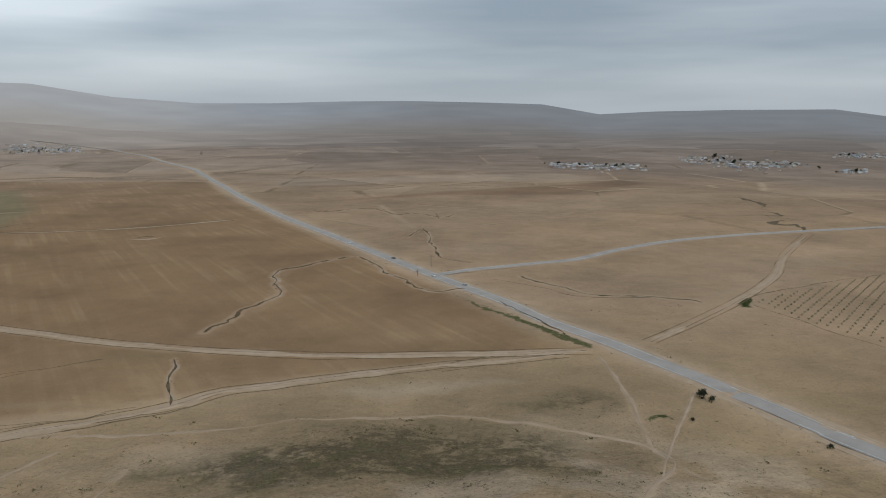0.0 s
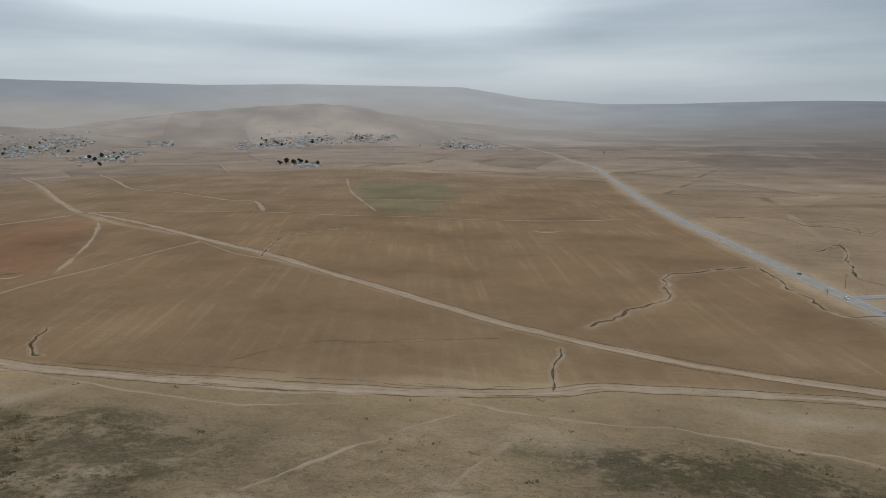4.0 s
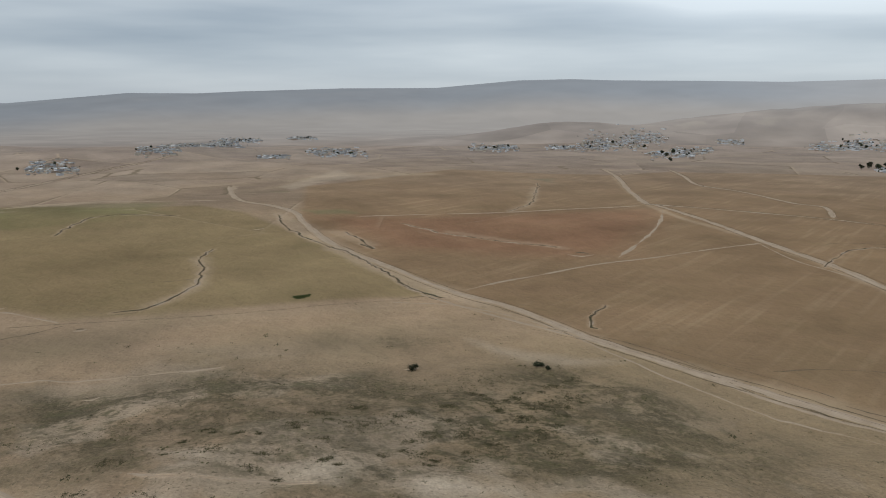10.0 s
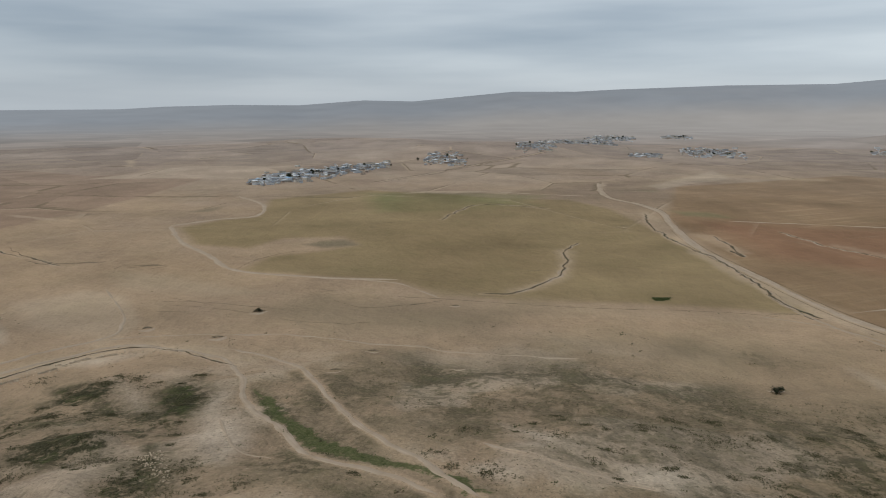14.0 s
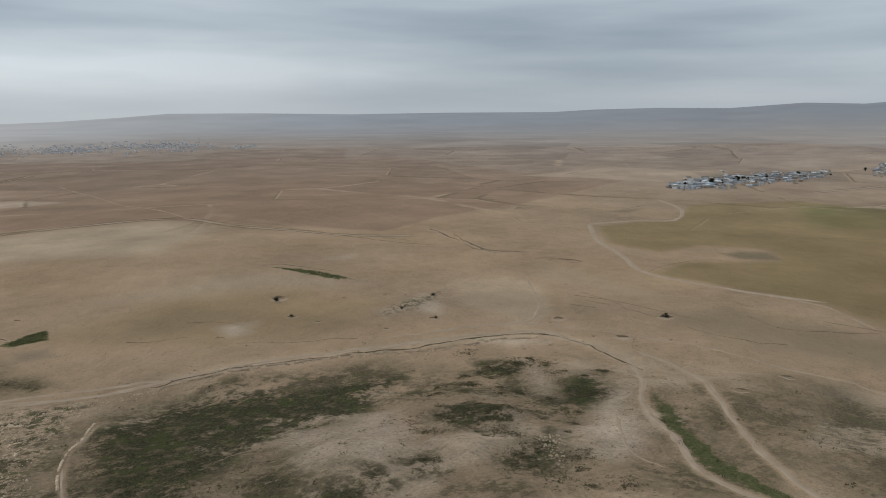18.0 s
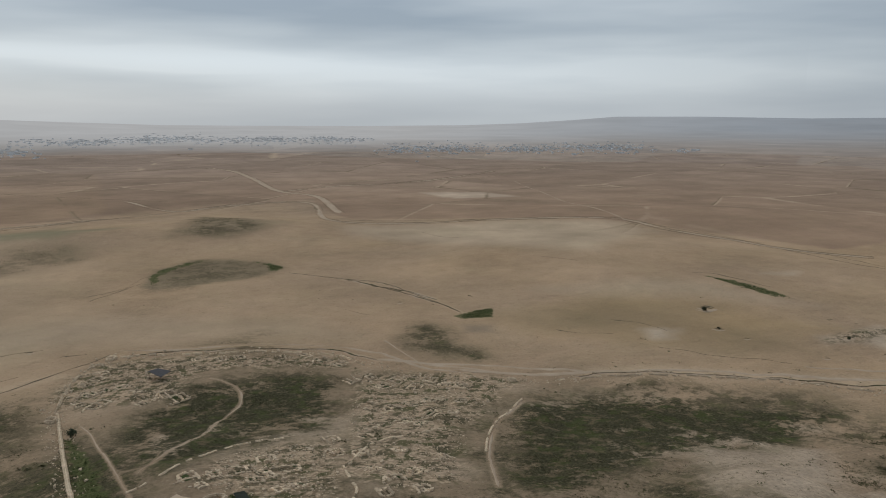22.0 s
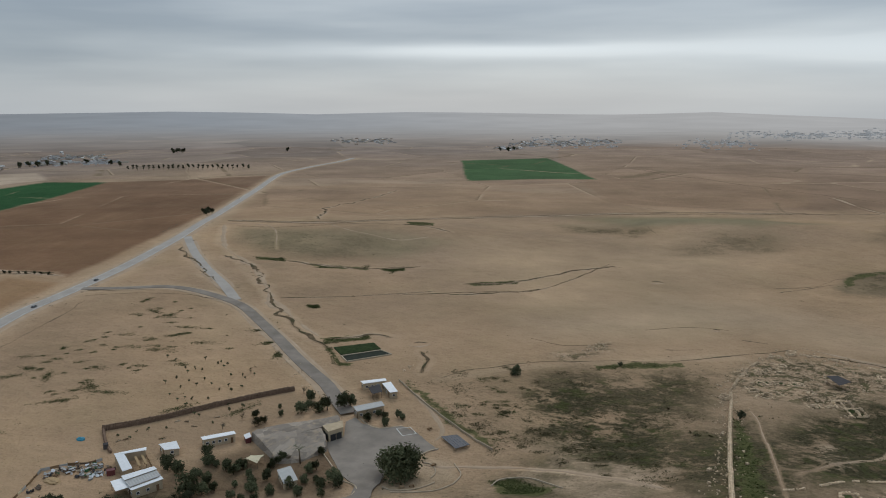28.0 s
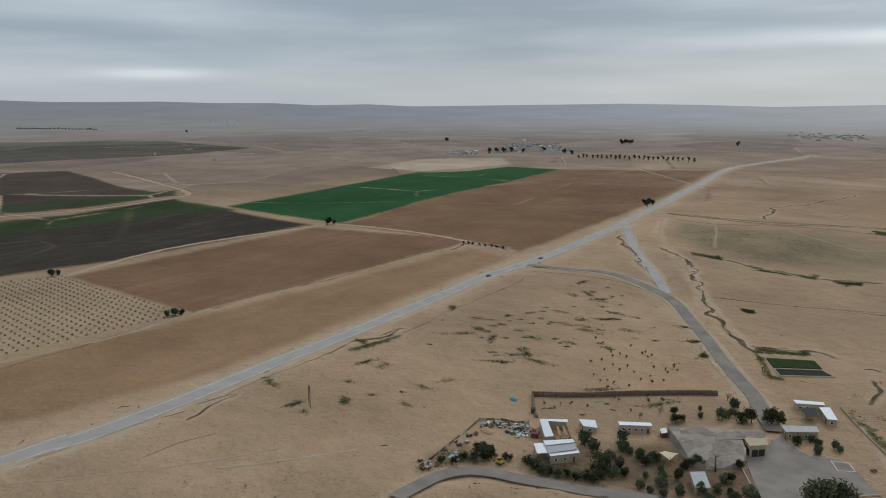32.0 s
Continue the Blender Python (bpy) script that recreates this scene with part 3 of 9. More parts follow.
GULLIES.append(([(-521.3, -349.9), (-552.6, -419.9), (-574, -463)], 2))
GULLIES.append(([(-119.4, -529.3), (-145.3, -484.7), (-160.4, -452.7)], 1.6))
GULLIES.append(([(291.2, -41.9), (304.7, -64.5), (303.3, -48.3)], 1.5))
GULLIES.append(([(239.8, -307.0), (227.6, -320.8), (216.7, -318.3)], 3))
# outline, soil colour, soft edge, strength, furrows
FIELDS = []
FIELDS.append(([(-300, 1500), (500, 1300), (1000, 800), (1600, 1400), (900, 2400), (-400, 2500)], (0.245, 0.188, 0.147), 60, 0.7, 0))
FIELDS.append(([(500, -2300), (1300, -1250), (1180, -560), (1100, -300), (950, 120), (2500, 140), (3000, -1400)], (0.225, 0.172, 0.138), 60, 0.78, 0))
FIELDS.append(([(-821, 135), (-528.6, 156.1), (-461.0, 183.0), (-440.2, 176.8), (-283.7, 223.1), (-202.2, 253.8), (-112.5, 295.0), 
    (-179.3, 292.6), (-110.9, 293.6), (-47.3, 332.5), (60.8, 363.6), (13.0, 465.9), (-65.5, 605.3), (-170, 804), (-290, 1018), 
    (-376, 1227), (-913, 1205), (-1180, 874), (-1148, 747), (-1148, 752), (-1318, 500), (-1132, 196)], (0.27, 0.176, 0.1), 6, 0.95, 1))
FIELDS.append(([(-815, 152), (-716, 167), (-617.6, 182.6), (-532.5, 299.3), (-528.4, 349.4), (-694, 507), (-752, 525), (-766, 358)], (0.27, 0.145, 0.085), 25, 0.75, 0.2))
FIELDS.append(([(-702, -346), (-758, -333), (-793, -300), (-933, -338), (-1056, -240), (-967, -62), (-960, 38), (-867, 86), (-753, 109), 
    (-608.3, 143.7), (-450.5, 162.7), (-462.1, 75.2), (-464.2, -12.9), (-471.5, -59.8), (-507.4, -94.9), (-523.3, -212.9), 
    (-574.9, -211.3), (-603.7, -175.9), (-633.3, -150.8), (-671.2, -174.7), (-659.1, -226.2), (-608.2, -241.4), (-619.2, -292.3)], (0.275, 0.2, 0.106), 5, 0.95, 0.2))
FIELDS.append(([(-191, -819), (-308, -771), (-413, -728), (-468, -651), (-536, -488), (-671, -510), (-941, -527), (-1390, -560), 
    (-1223, -766), (-1456, -1290), (-998, -1611), (-470, -1943), (-215, -2373), (221, -2489), (632, -2442), (823, -2114), 
    (539, -1395), (288, -938), (153, -909), (67, -967), (-47, -1032), (-189, -1048), (-188, -859)], (0.295, 0.2, 0.135), 3, 0.92, 0.1))
FIELDS.append(([(-231, -666), (-320.7, -531.5), (-415, -624), (-443, -675), (-328, -747)], (0.45, 0.335, 0.225), 15, 0.6, 0))
FIELDS.append(([(584, -576), (411, -732), (155, -920), (69, -995), (120, -1631), (449, -1875), (1195, -1542), (964, -1103)], (0.325, 0.22, 0.14), 4, 0.7, 0.2))
FIELDS.append(([(443.8, -69.5), (493.0, -178.9), (556.4, -319.7), (495.7, -328.6), (628, -573), (915, -1025), (1089, -802), (708, -261), 
    (590.3, -304.7), (700, -232), (582.5, -11.8)], (0.2, 0.12, 0.072), 2.5, 1, 0.3))
FIELDS.append(([(878, -186), (716, -262), (772, -349), (917, -554), (1087, -806), (1174, -757), (1152, -661), (1176, -575), (1035, -380), 
    (927, -251)], (0.028, 0.088, 0.034), 2.5, 1, 0))
FIELDS.append(([(803, -1489), (667, -1655), (509, -1404), (403, -1213), (502, -1177), (591, -1116)], (0.065, 0.125, 0.055), 2.5, 1, 0))
FIELDS.append(([(846, 121.6), (895, -13), (977, -146), (916, -149), (853, -180), (719, -233), (627.1, -44.8), (591.0, 88.8)], (0.05, 0.045, 0.036), 4, 1, 0.3))
FIELDS.append(([(2689, 360.9), (2400, -354), (1957, -493), (1808, -326), (1724, 235.4)], (0.1, 0.092, 0.075), 8, 1, 0))
FIELDS.append(([(1543, 212.3), (1496, -47), (1173, -100), (1016, -153), (950, -43), (915, 130.5)], (0.082, 0.062, 0.05), 4, 1, 0))
FIELDS.append(([(587.0, 88.3), (584.5, -8.3), (443.4, -67.9), (394.4, 63.2)], (0.37, 0.275, 0.18), 4, 0.9, 0))
FIELDS.append(([(192.2, 461.4), (228.3, 487.1), (321.0, 540.5), (226.6, 374.8), (209.0, 408.9)], (0.37, 0.265, 0.17), 4, 0.9, 0))
FIELDS.append(([(1284, -526), (1431, -700), (1353, -858), (1201, -780), (1195, -584)], (0.5, 0.4, 0.3), 6, 0.9, 0))
FIELDS.append(([(-176, 970), (291, 1245), (326, 1204), (168, 1049), (13, 1043)], (0.235, 0.152, 0.095), 8, 0.85, 0))
FIELDS.append(([(-260, 1157), (276, 1261), (218, 1363), (-269, 1282)], (0.4, 0.315, 0.23), 15, 0.8, 0))
FIELDS.append(([(380.0, 61.4), (431.6, -65.9), (474.5, -172.0), (530.6, -304.9), (486.6, -314.8), (404.1, -181.7), (338.4, -67.3), 
    (311.3, 52.4)], (0.272, 0.172, 0.098), 4, 0.95, 0.6))
FIELDS.append(([(20.5, -561.8), (9.8, -618.7), (-19.2, -646.9), (-47.9, -642.7), (-76.5, -615.2), (-85.6, -593.3), (-57.0, -562.4), 
    (11.6, -547.5)], (0.20, 0.155, 0.10), 3, 0.8, 0))
FIELDS.append(([(301, -786), (192, -820), (92, -863), (89, -756), (197, -734)], (0.2, 0.175, 0.1), 14, 0.6, 0))
FIELDS.append(([(-1012, -193), (-965, -105), (-908, 3), (-888, -90), (-936, -199)], (0.17, 0.165, 0.07), 14, 0.55, 0))
FIELDS.append(([(-1029, -1548), (-1329, -1836), (-1596, -1590), (-1322, -1327)], (0.24, 0.16, 0.11), 8, 0.8, 0))
FIELDS.append(([(-1179, -738), (-1406, -672), (-1425, -417), (-1213, -488)], (0.46, 0.35, 0.25), 8, 0.8, 0))
FIELDS.append(([(-1618, 3802), (2156, 3771), (1251, 2173), (179, 2097), (-615, 2181)], (0.26, 0.2, 0.155), 60, 0.7, 0))
FIELDS.append(([(-1020, -232), (-1004, 10), (-860, -55), (-832, -178)], (0.17, 0.175, 0.07), 14, 0.5, 0))
FIELDS.append(([(-184.5, -399.2), (-268.8, -419.8), (-327.4, -375.3), (-336.3, -311.6), (-272.8, -311.4), (-194.1, -360.5)], (0.36, 0.25, 0.13), 20, 0.6, 0))
FIELDS.append(([(-155.9, -390.8), (-170.7, -384.8), (-166.2, -370.9), (-153.3, -376.1)], (0.12, 0.11, 0.10), 4, 0.4, 0))
FIELDS.append(([(-481.0, -63.6), (-452.7, 62.4), (-435.7, 128.4), (-433.9, 59.6), (-436.4, -31.0)], (0.43, 0.32, 0.21), 14, 0.4, 0))
FIELDS.append(([(-379.7, -25.3), (-398.0, 34.7), (-381.0, 150.5), (-348.4, 84.5), (-334.3, 3.5)], (0.27, 0.205, 0.13), 18, 0.6, 0))
FIELDS.append(([(-6, -741), (-41, -916), (-80, -824), (-91, -760), (-60, -730), (-32, -724)], (0.18, 0.135, 0.085), 14, 0.22, 0))
FIELDS.append(([(142.6, -623.6), (128, -717), (84, -730), (59.0, -675.2), (85.8, -658.8)], (0.20, 0.15, 0.10), 14, 0.22, 0))
FIELDS.append(([(521, -528), (428.6, -551.3), (327.8, -536.4), (340.8, -496.9), (414.4, -457.6), (489.2, -488.3)], (0.21, 0.16, 0.095), 14, 0.22, 0))
FIELDS.append(([(-107.5, -367.1), (-129.0, -407.9), (-145.7, -390.3), (-146.2, -344.2), (-121.9, -343.5)], (0.19, 0.14, 0.09), 14, 0.22, 0))
FIELDS.append(([(-133.6, -353.3), (-149.2, -350.7), (-148.6, -331.2), (-134.4, -329.8)], (0.17, 0.14, 0.08), 14, 0.22, 0))
FIELDS.append(([(-112.1, -381.5), (-131.8, -393.8), (-141.4, -375.4), (-124.9, -354.6), (-111.6, -359.2)], (0.19, 0.15, 0.09), 14, 0.22, 0))
FIELDS.append(([(-424.4, -174.4), (-451.1, -126.2), (-412.1, -58.9), (-384.7, -84.9), (-397.5, -148.6)], (0.20, 0.155, 0.095), 14, 0.22, 0))
FIELDS.append(([(280, -731), (178, -722), (188, -684), (255, -695)], (0.19, 0.16, 0.09), 14, 0.22, 0))
FIELDS.append(([(193.5, -163.0), (188.3, -185.9), (172.9, -187.6), (159.1, -199.3), (137.4, -180.9), (134.6, -171.6), (179.7, -141.6), 
    (194.0, -134.6), (196.4, -145.6)], (0.165, 0.115, 0.075), 3, 0.9, 0))
FIELDS.append(([(228, -160), (245, -172), (210, -238), (188, -228), (192, -196), (214, -166)], (0.27, 0.196, 0.128), 4, 0.6, 0))
FIELDS.append(([(49.9, -322.8), (45.1, -322.4), (34.0, -246.1), (25.7, -196.5), (31.1, -200.6), (42.7, -265.8)], (0.35, 0.26, 0.175), 3, 0.6, 0))
FIELDS.append(([(130.4, -189.6), (129.1, -212.1), (119.3, -214.6), (109.8, -201.4), (112.0, -187.5), (122.9, -181.8)], (0.40, 0.31, 0.215), 1.5, 0.8, 0))
FIELDS += [([(313.7, -568.9), (98, -730), (51.0, -420.7), (114.6, -347.4), (193.6, -386.8)], (0.41, 0.305, 0.2), 40, 0.55, 0)]
FIELDS += [([(43.0, -328.9), (30.5, -388.6), (-4.2, -385.6), (-72.8, -355.0), (-101.5, -308.8), (-139.4, -288.4), (-108.5, -245.2), 
    (-79.7, -183.5), (16.7, -191.7), (25.4, -204.5)], (0.265, 0.195, 0.128), 6, 0.7, 0)]
FIELDS += [([(-761, -140), (-739, -46), (-658.5, 16.2), (-578.6, 24.1), (-499.8, -1.4), (-495.8, -49.9), (-513.9, -98.2)], (0.25, 0.178, 0.095), 25, 0.7, 0), ([(-1046, -188), (-939, -86), (-891, 4), (-848, -52), (-804, -99), (-777, -143)], (0.235, 0.175, 0.09), 18, 0.6, 0)]
SCRUB = []
SCRUB.append(([(119.4, -313.8), (108.4, -327.6), (82.8, -335.4), (63.4, -348.7), (50.6, -346.9), (47.1, -310.4), (45.7, -252.8), 
    (38.4, -204.0), (104.7, -242.3), (120.1, -282.4)], 0.85))
SCRUB.append(([(-3.5, -349.1), (-46.2, -345.9), (-70.3, -329.3), (-70.9, -298.0), (-50.2, -254.1), (-21.5, -251.2), (5.4, -228.4), 
    (20.3, -241.7), (26.1, -290.4), (6.7, -319.9)], 1.15))
SCRUB.append(([(-112.3, -246.4), (-129.7, -259.9), (-162.6, -275.6), (-194.3, -256.7), (-252.0, -215.4), (-216.4, -197.4), (-150.1, -182.4), 
    (-102.8, -159.1), (-80.9, -172.7)], 1.15))
SCRUB.append(([(-285.3, -201.8), (-296.1, -181.3), (-279.0, -167.7), (-265.2, -184.3)], 1.2))
SCRUB.append(([(-205.5, -164.3), (-228.3, -166.1), (-233.9, -149.6), (-210.7, -132.3), (-191.0, -147.8)], 1.3))
SCRUB.append(([(-158.4, -141.1), (-173.3, -138.3), (-160.8, -120.1), (-149.5, -126.9)], 1.2))
SCRUB.append(([(-279.5, -157.2), (-289.1, -134.6), (-254.5, -128.7), (-249.2, -137.3)], 1.0))
SCRUB.append(([(-176.0, -119.5), (-196.6, -119.1), (-179.1, -102.7), (-156.9, -101.0)], 1.2))
SCRUB.append(([(-276.0, -109.8), (-259.8, -97.5), (-224.7, -73.4), (-199.4, -53.1), (-201.8, -60.5), (-222.9, -78.5), (-244.8, -95.1)], 1.0))
SCRUB.append(([(-346.2, -69.7), (-338.3, -30.4), (-328.8, 19.9), (-334.0, 81.5), (-305.3, 115.9), (-308.3, 159.8), (-273.8, 198.6), 
    (-228.5, 206.6), (-190.1, 202.5), (-156.0, 174.3), (-169.6, 97.4), (-173.6, 50.4), (-192.8, 10.1), (-212.0, -18.2), 
    (-226.2, -48.0)], 0.55))
SCRUB.append(([(-380.6, 81.0), (-384.4, 113.1), (-359.5, 133.3), (-348.0, 108.0)], 0.35))
SCRUB.append(([(-291.1, 63.8), (-303.7, 90.4), (-271.9, 140.8), (-243.2, 149.3), (-205.7, 136.8), (-168.3, 167.2), (-161.8, 116.4), 
    (-191.9, 89.4), (-240.3, 67.0)], 0.58))
SCRUB.append(([(-105.3, 235.3), (-74.9, 247.2), (-28.4, 271.5), (3.7, 277.8), (44.6, 260.8), (63.3, 229.9), (60.6, 206.8), (19.1, 204.7), 
    (-13.5, 203.1), (-62.4, 203.4)], 0.65))
SCRUB.append(([(22.3, 294.2), (52.8, 312.7), (70.3, 303.5), (70.7, 284.5), (38.9, 280.1)], 0.5))
SCRUB.append(([(-80.9, 238.6), (-44.0, 271.2), (-6.0, 283.5), (12.1, 263.6), (-27.8, 227.7), (-75.8, 208.1)], 0.5))
SCRUB.append(([(151.7, -272.1), (126.9, -304.6), (56.2, -364.9), (50.3, -331.9), (44.5, -267.6), (38.8, -205.6), (67.9, -208.6), 
    (105.6, -230.6), (128.5, -244.1)], 0.35))
SCRUB.append(([(-264.1, -64.8), (-333.5, -1.9), (-345.1, 33.2), (-265.1, 27.2), (-232.5, -15.2), (-235.4, -41.0)], 0.55))
SCRUB.append(([(42.4, -309.5), (36.5, -306.8), (22.3, -242.9), (14.5, -204.2), (24.8, -199.2), (32.6, -245.6)], 1.0))
SCRUB += [([(-153.8, -273.2), (-189.3, -287.5), (-231.9, -255.7), (-257.3, -225.4), (-227.8, -205.4), (-194.1, -213.9), (-158.2, -221.7), 
    (-135.6, -225.2)], 0.7), ([(-82.5, -180.8), (-114.1, -235.7), (-142.6, -253.6), (-140.6, -218.1), (-132.8, -186.3), (-112.7, -169.4), (-102.1, -159.0)], 1.3), ([(-283.1, -155.8), (-303.0, -141.8), (-263.9, -120.5), (-244.6, -129.4)], 0.9), ([(-185.6, -120.0), (-219.3, -123.3), (-197.8, -105.4), (-177.9, -95.9), (-160.7, -103.4)], 1.2), ([(-282.0, -113.4), (-262.6, -90.2), (-222.9, -75.5), (-228.8, -85.1)], 1.1), ([(104.6, -325.8), (61.3, -349.8), (49.2, -310.1), (34.9, -235.4), (29.1, -198.5), (59.4, -214.1), (87.5, -240.1), 
    (109.4, -286.5)], 0.5), ([(171.7, -271.2), (140.3, -308.8), (105.2, -288.9), (85.1, -233.5), (105.2, -230.3), (135.9, -245.6)], 0.3), ([(-10.9, -403.3), (-36.7, -415.2), (-57.7, -383.3), (-77.0, -335.8), (-51.1, -337.0), (-30.2, -371.9)], 0.6)]
SCRUB += [([(20.5, -561.8), (9.8, -618.7), (-19.2, -646.9), (-47.9, -642.7), (-76.5, -615.2), (-85.6, -593.3), (-57.0, -562.4), 
    (11.6, -547.5)], 0.42), ([(-6, -741), (-41, -916), (-80, -824), (-91, -760), (-60, -730), (-32, -724)], 0.6), ([(142.6, -623.6), (128, -717), (84, -730), (59.0, -675.2), (85.8, -658.8)], 0.4), ([(-107.5, -367.1), (-129.0, -407.9), (-145.7, -390.3), (-146.2, -344.2), (-121.9, -343.5)], 0.7), ([(-133.6, -353.3), (-149.2, -350.7), (-148.6, -331.2), (-134.4, -329.8)], 0.7), ([(-112.1, -381.5), (-131.8, -393.8), (-141.4, -375.4), (-124.9, -354.6), (-111.6, -359.2)], 0.7), ([(280, -731), (178, -722), (188, -684), (255, -695)], 0.45), ([(521, -528), (428.6, -551.3), (327.8, -536.4), (340.8, -496.9), (414.4, -457.6), (489.2, -488.3)], 0.3)]
GREENS = []
GREENS.append([(-156.8, -412.5), (-173.4, -420.3), (-186.5, -420.0), (-178.3, -400.1), (-160.9, -403.1)])
GREENS.append([(-348.4, -437.1), (-364.1, -409.3), (-371.5, -381.4), (-372.2, -365.1), (-360.6, -375.8), (-352.0, -401.8)])
GREENS.append([(99.4, -202.7), (92.9, -207.6), (76.1, -202.8), (75.0, -195.6), (88.4, -186.1)])
GREENS.append([(-479.5, 72.4), (-480.8, 85.4), (-472.0, 83.9), (-469.1, 72.7)])
GREENS.append([(184.4, 468.7), (196.7, 472.7), (186.9, 448.0), (180.1, 448.2)])
GREENS.append([(78.3, 279.4), (87.7, 285.7), (89.4, 280.0), (79.3, 275.1)])
SCRUB += [([(197.1, -139.1), (183.1, -154.0), (172.4, -148.3), (186.4, -133.4)], 1.0), ([(212.7, -109.4), (217.4, -124.1), (208.2, -127.8), (200.7, -123.2), (203.9, -114.2), (207.6, -99.5)], 0.9)]
GREENS += [[(176.3, -272.4), (174.0, -273.4), (140.9, -250.7), (109.9, -231.7), (109.5, -228.0), (138.2, -241.7)], [(17.7, -566.9), (9.0, -619.0), (-19.2, -646.9), (-48.0, -644.9), (-21.1, -637.2), (3.4, -607.7), (10.3, -565.6)], [(-62.6, -628.0), (-76.5, -615.2), (-85.6, -593.3), (-76.3, -581.1), (-70.1, -589.0), (-73.5, -604.0)], [(40.9, -297.2), (37.4, -294.9), (31.0, -274.9), (21.2, -225.1), (16.7, -204.5), (21.5, -196.2), (25.2, -196.8), 
    (33.2, -245.8)], [(241.5, -451.7), (213.2, -476.2), (209.9, -469.9), (226.0, -453.3)], [(319.0, -464.9), (305.9, -478.4), (299.6, -468.3), (312.7, -459.0)], [(391.0, -453.4), (363.8, -458.0), (329.0, -465.1), (325.1, -456.1), (358.8, -445.2)], [(298.2, -352.6), (292.0, -357.6), (286.7, -351.8), (291.8, -347.3)], [(433.6, -450.1), (406.1, -458.8), (398.6, -450.0), (423.8, -442.5)], [(411, -642), (385, -655), (369, -630), (387, -614)], [(241.7, -454.7), (213.4, -478.5), (209.8, -469.0), (232.2, -448.4)], [(108.1, -329.8), (92.1, -346.9), (72.2, -354.6), (70.0, -350.0), (87.3, -338.3), (104.3, -325.7)], [(248.3, -305.0), (228.8, -322.5), (221.7, -315.7), (239.8, -296.9)], [(240.2, -295.2), (232.9, -294.5), (214.9, -278.0), (209.5, -281.0), (206.5, -277.1), (213.2, -272.8)], [(341.4, -127.3), (345.2, -143.2), (350.2, -160.9), (343.6, -158.9), (336.5, -139.2), (333.1, -123.9)], [(486.4, -443.8), (457.5, -424.3), (372.5, -358.4), (382.3, -362.6), (445.8, -409.5)], [(-9.1, -201.4), (-15.6, -203.0), (-19.0, -194.8), (-18.7, -186.5), (-14.2, -186.5), (-11.0, -193.4)], [(-284.7, -116.5), (-259.1, -101.2), (-226.9, -80.0), (-206.1, -64.0), (-197.9, -51.4), (-195.1, -37.6), (-186.2, -23.7), 
    (-178.1, -16.9), (-178.0, -11.2), (-186.7, -17.8), (-200.3, -35.4), (-207.1, -48.5), (-219.3, -62.4), (-244.2, -81.8), 
    (-271.1, -102.2), (-284.1, -113.1)], [(6.1, 483.8), (38.6, 433.5), (65.7, 394.6), (77.0, 374.8), (72.7, 367.5), (51.1, 399.8), (22.8, 447.8)]]
GULLIES += [([(262.2, -405.3), (233.3, -426.9), (209.6, -445.1), (188.6, -463.0), (173.6, -561.4)], 0.7), ([(323.3, -357.7), (288.6, -382.8), (263.8, -407.9), (248.0, -423.5)], 0.6), ([(579, -568), (478, -581), (402, -692), (324, -780), (252, -826), (146, -876), (0, -966), (-105, -1047)], 1.0), ([(-84.5, -571.2), (-116.0, -535.4), (-141.3, -507.7), (-150.5, -474.0), (-159.8, -442.9)], 0.7)]
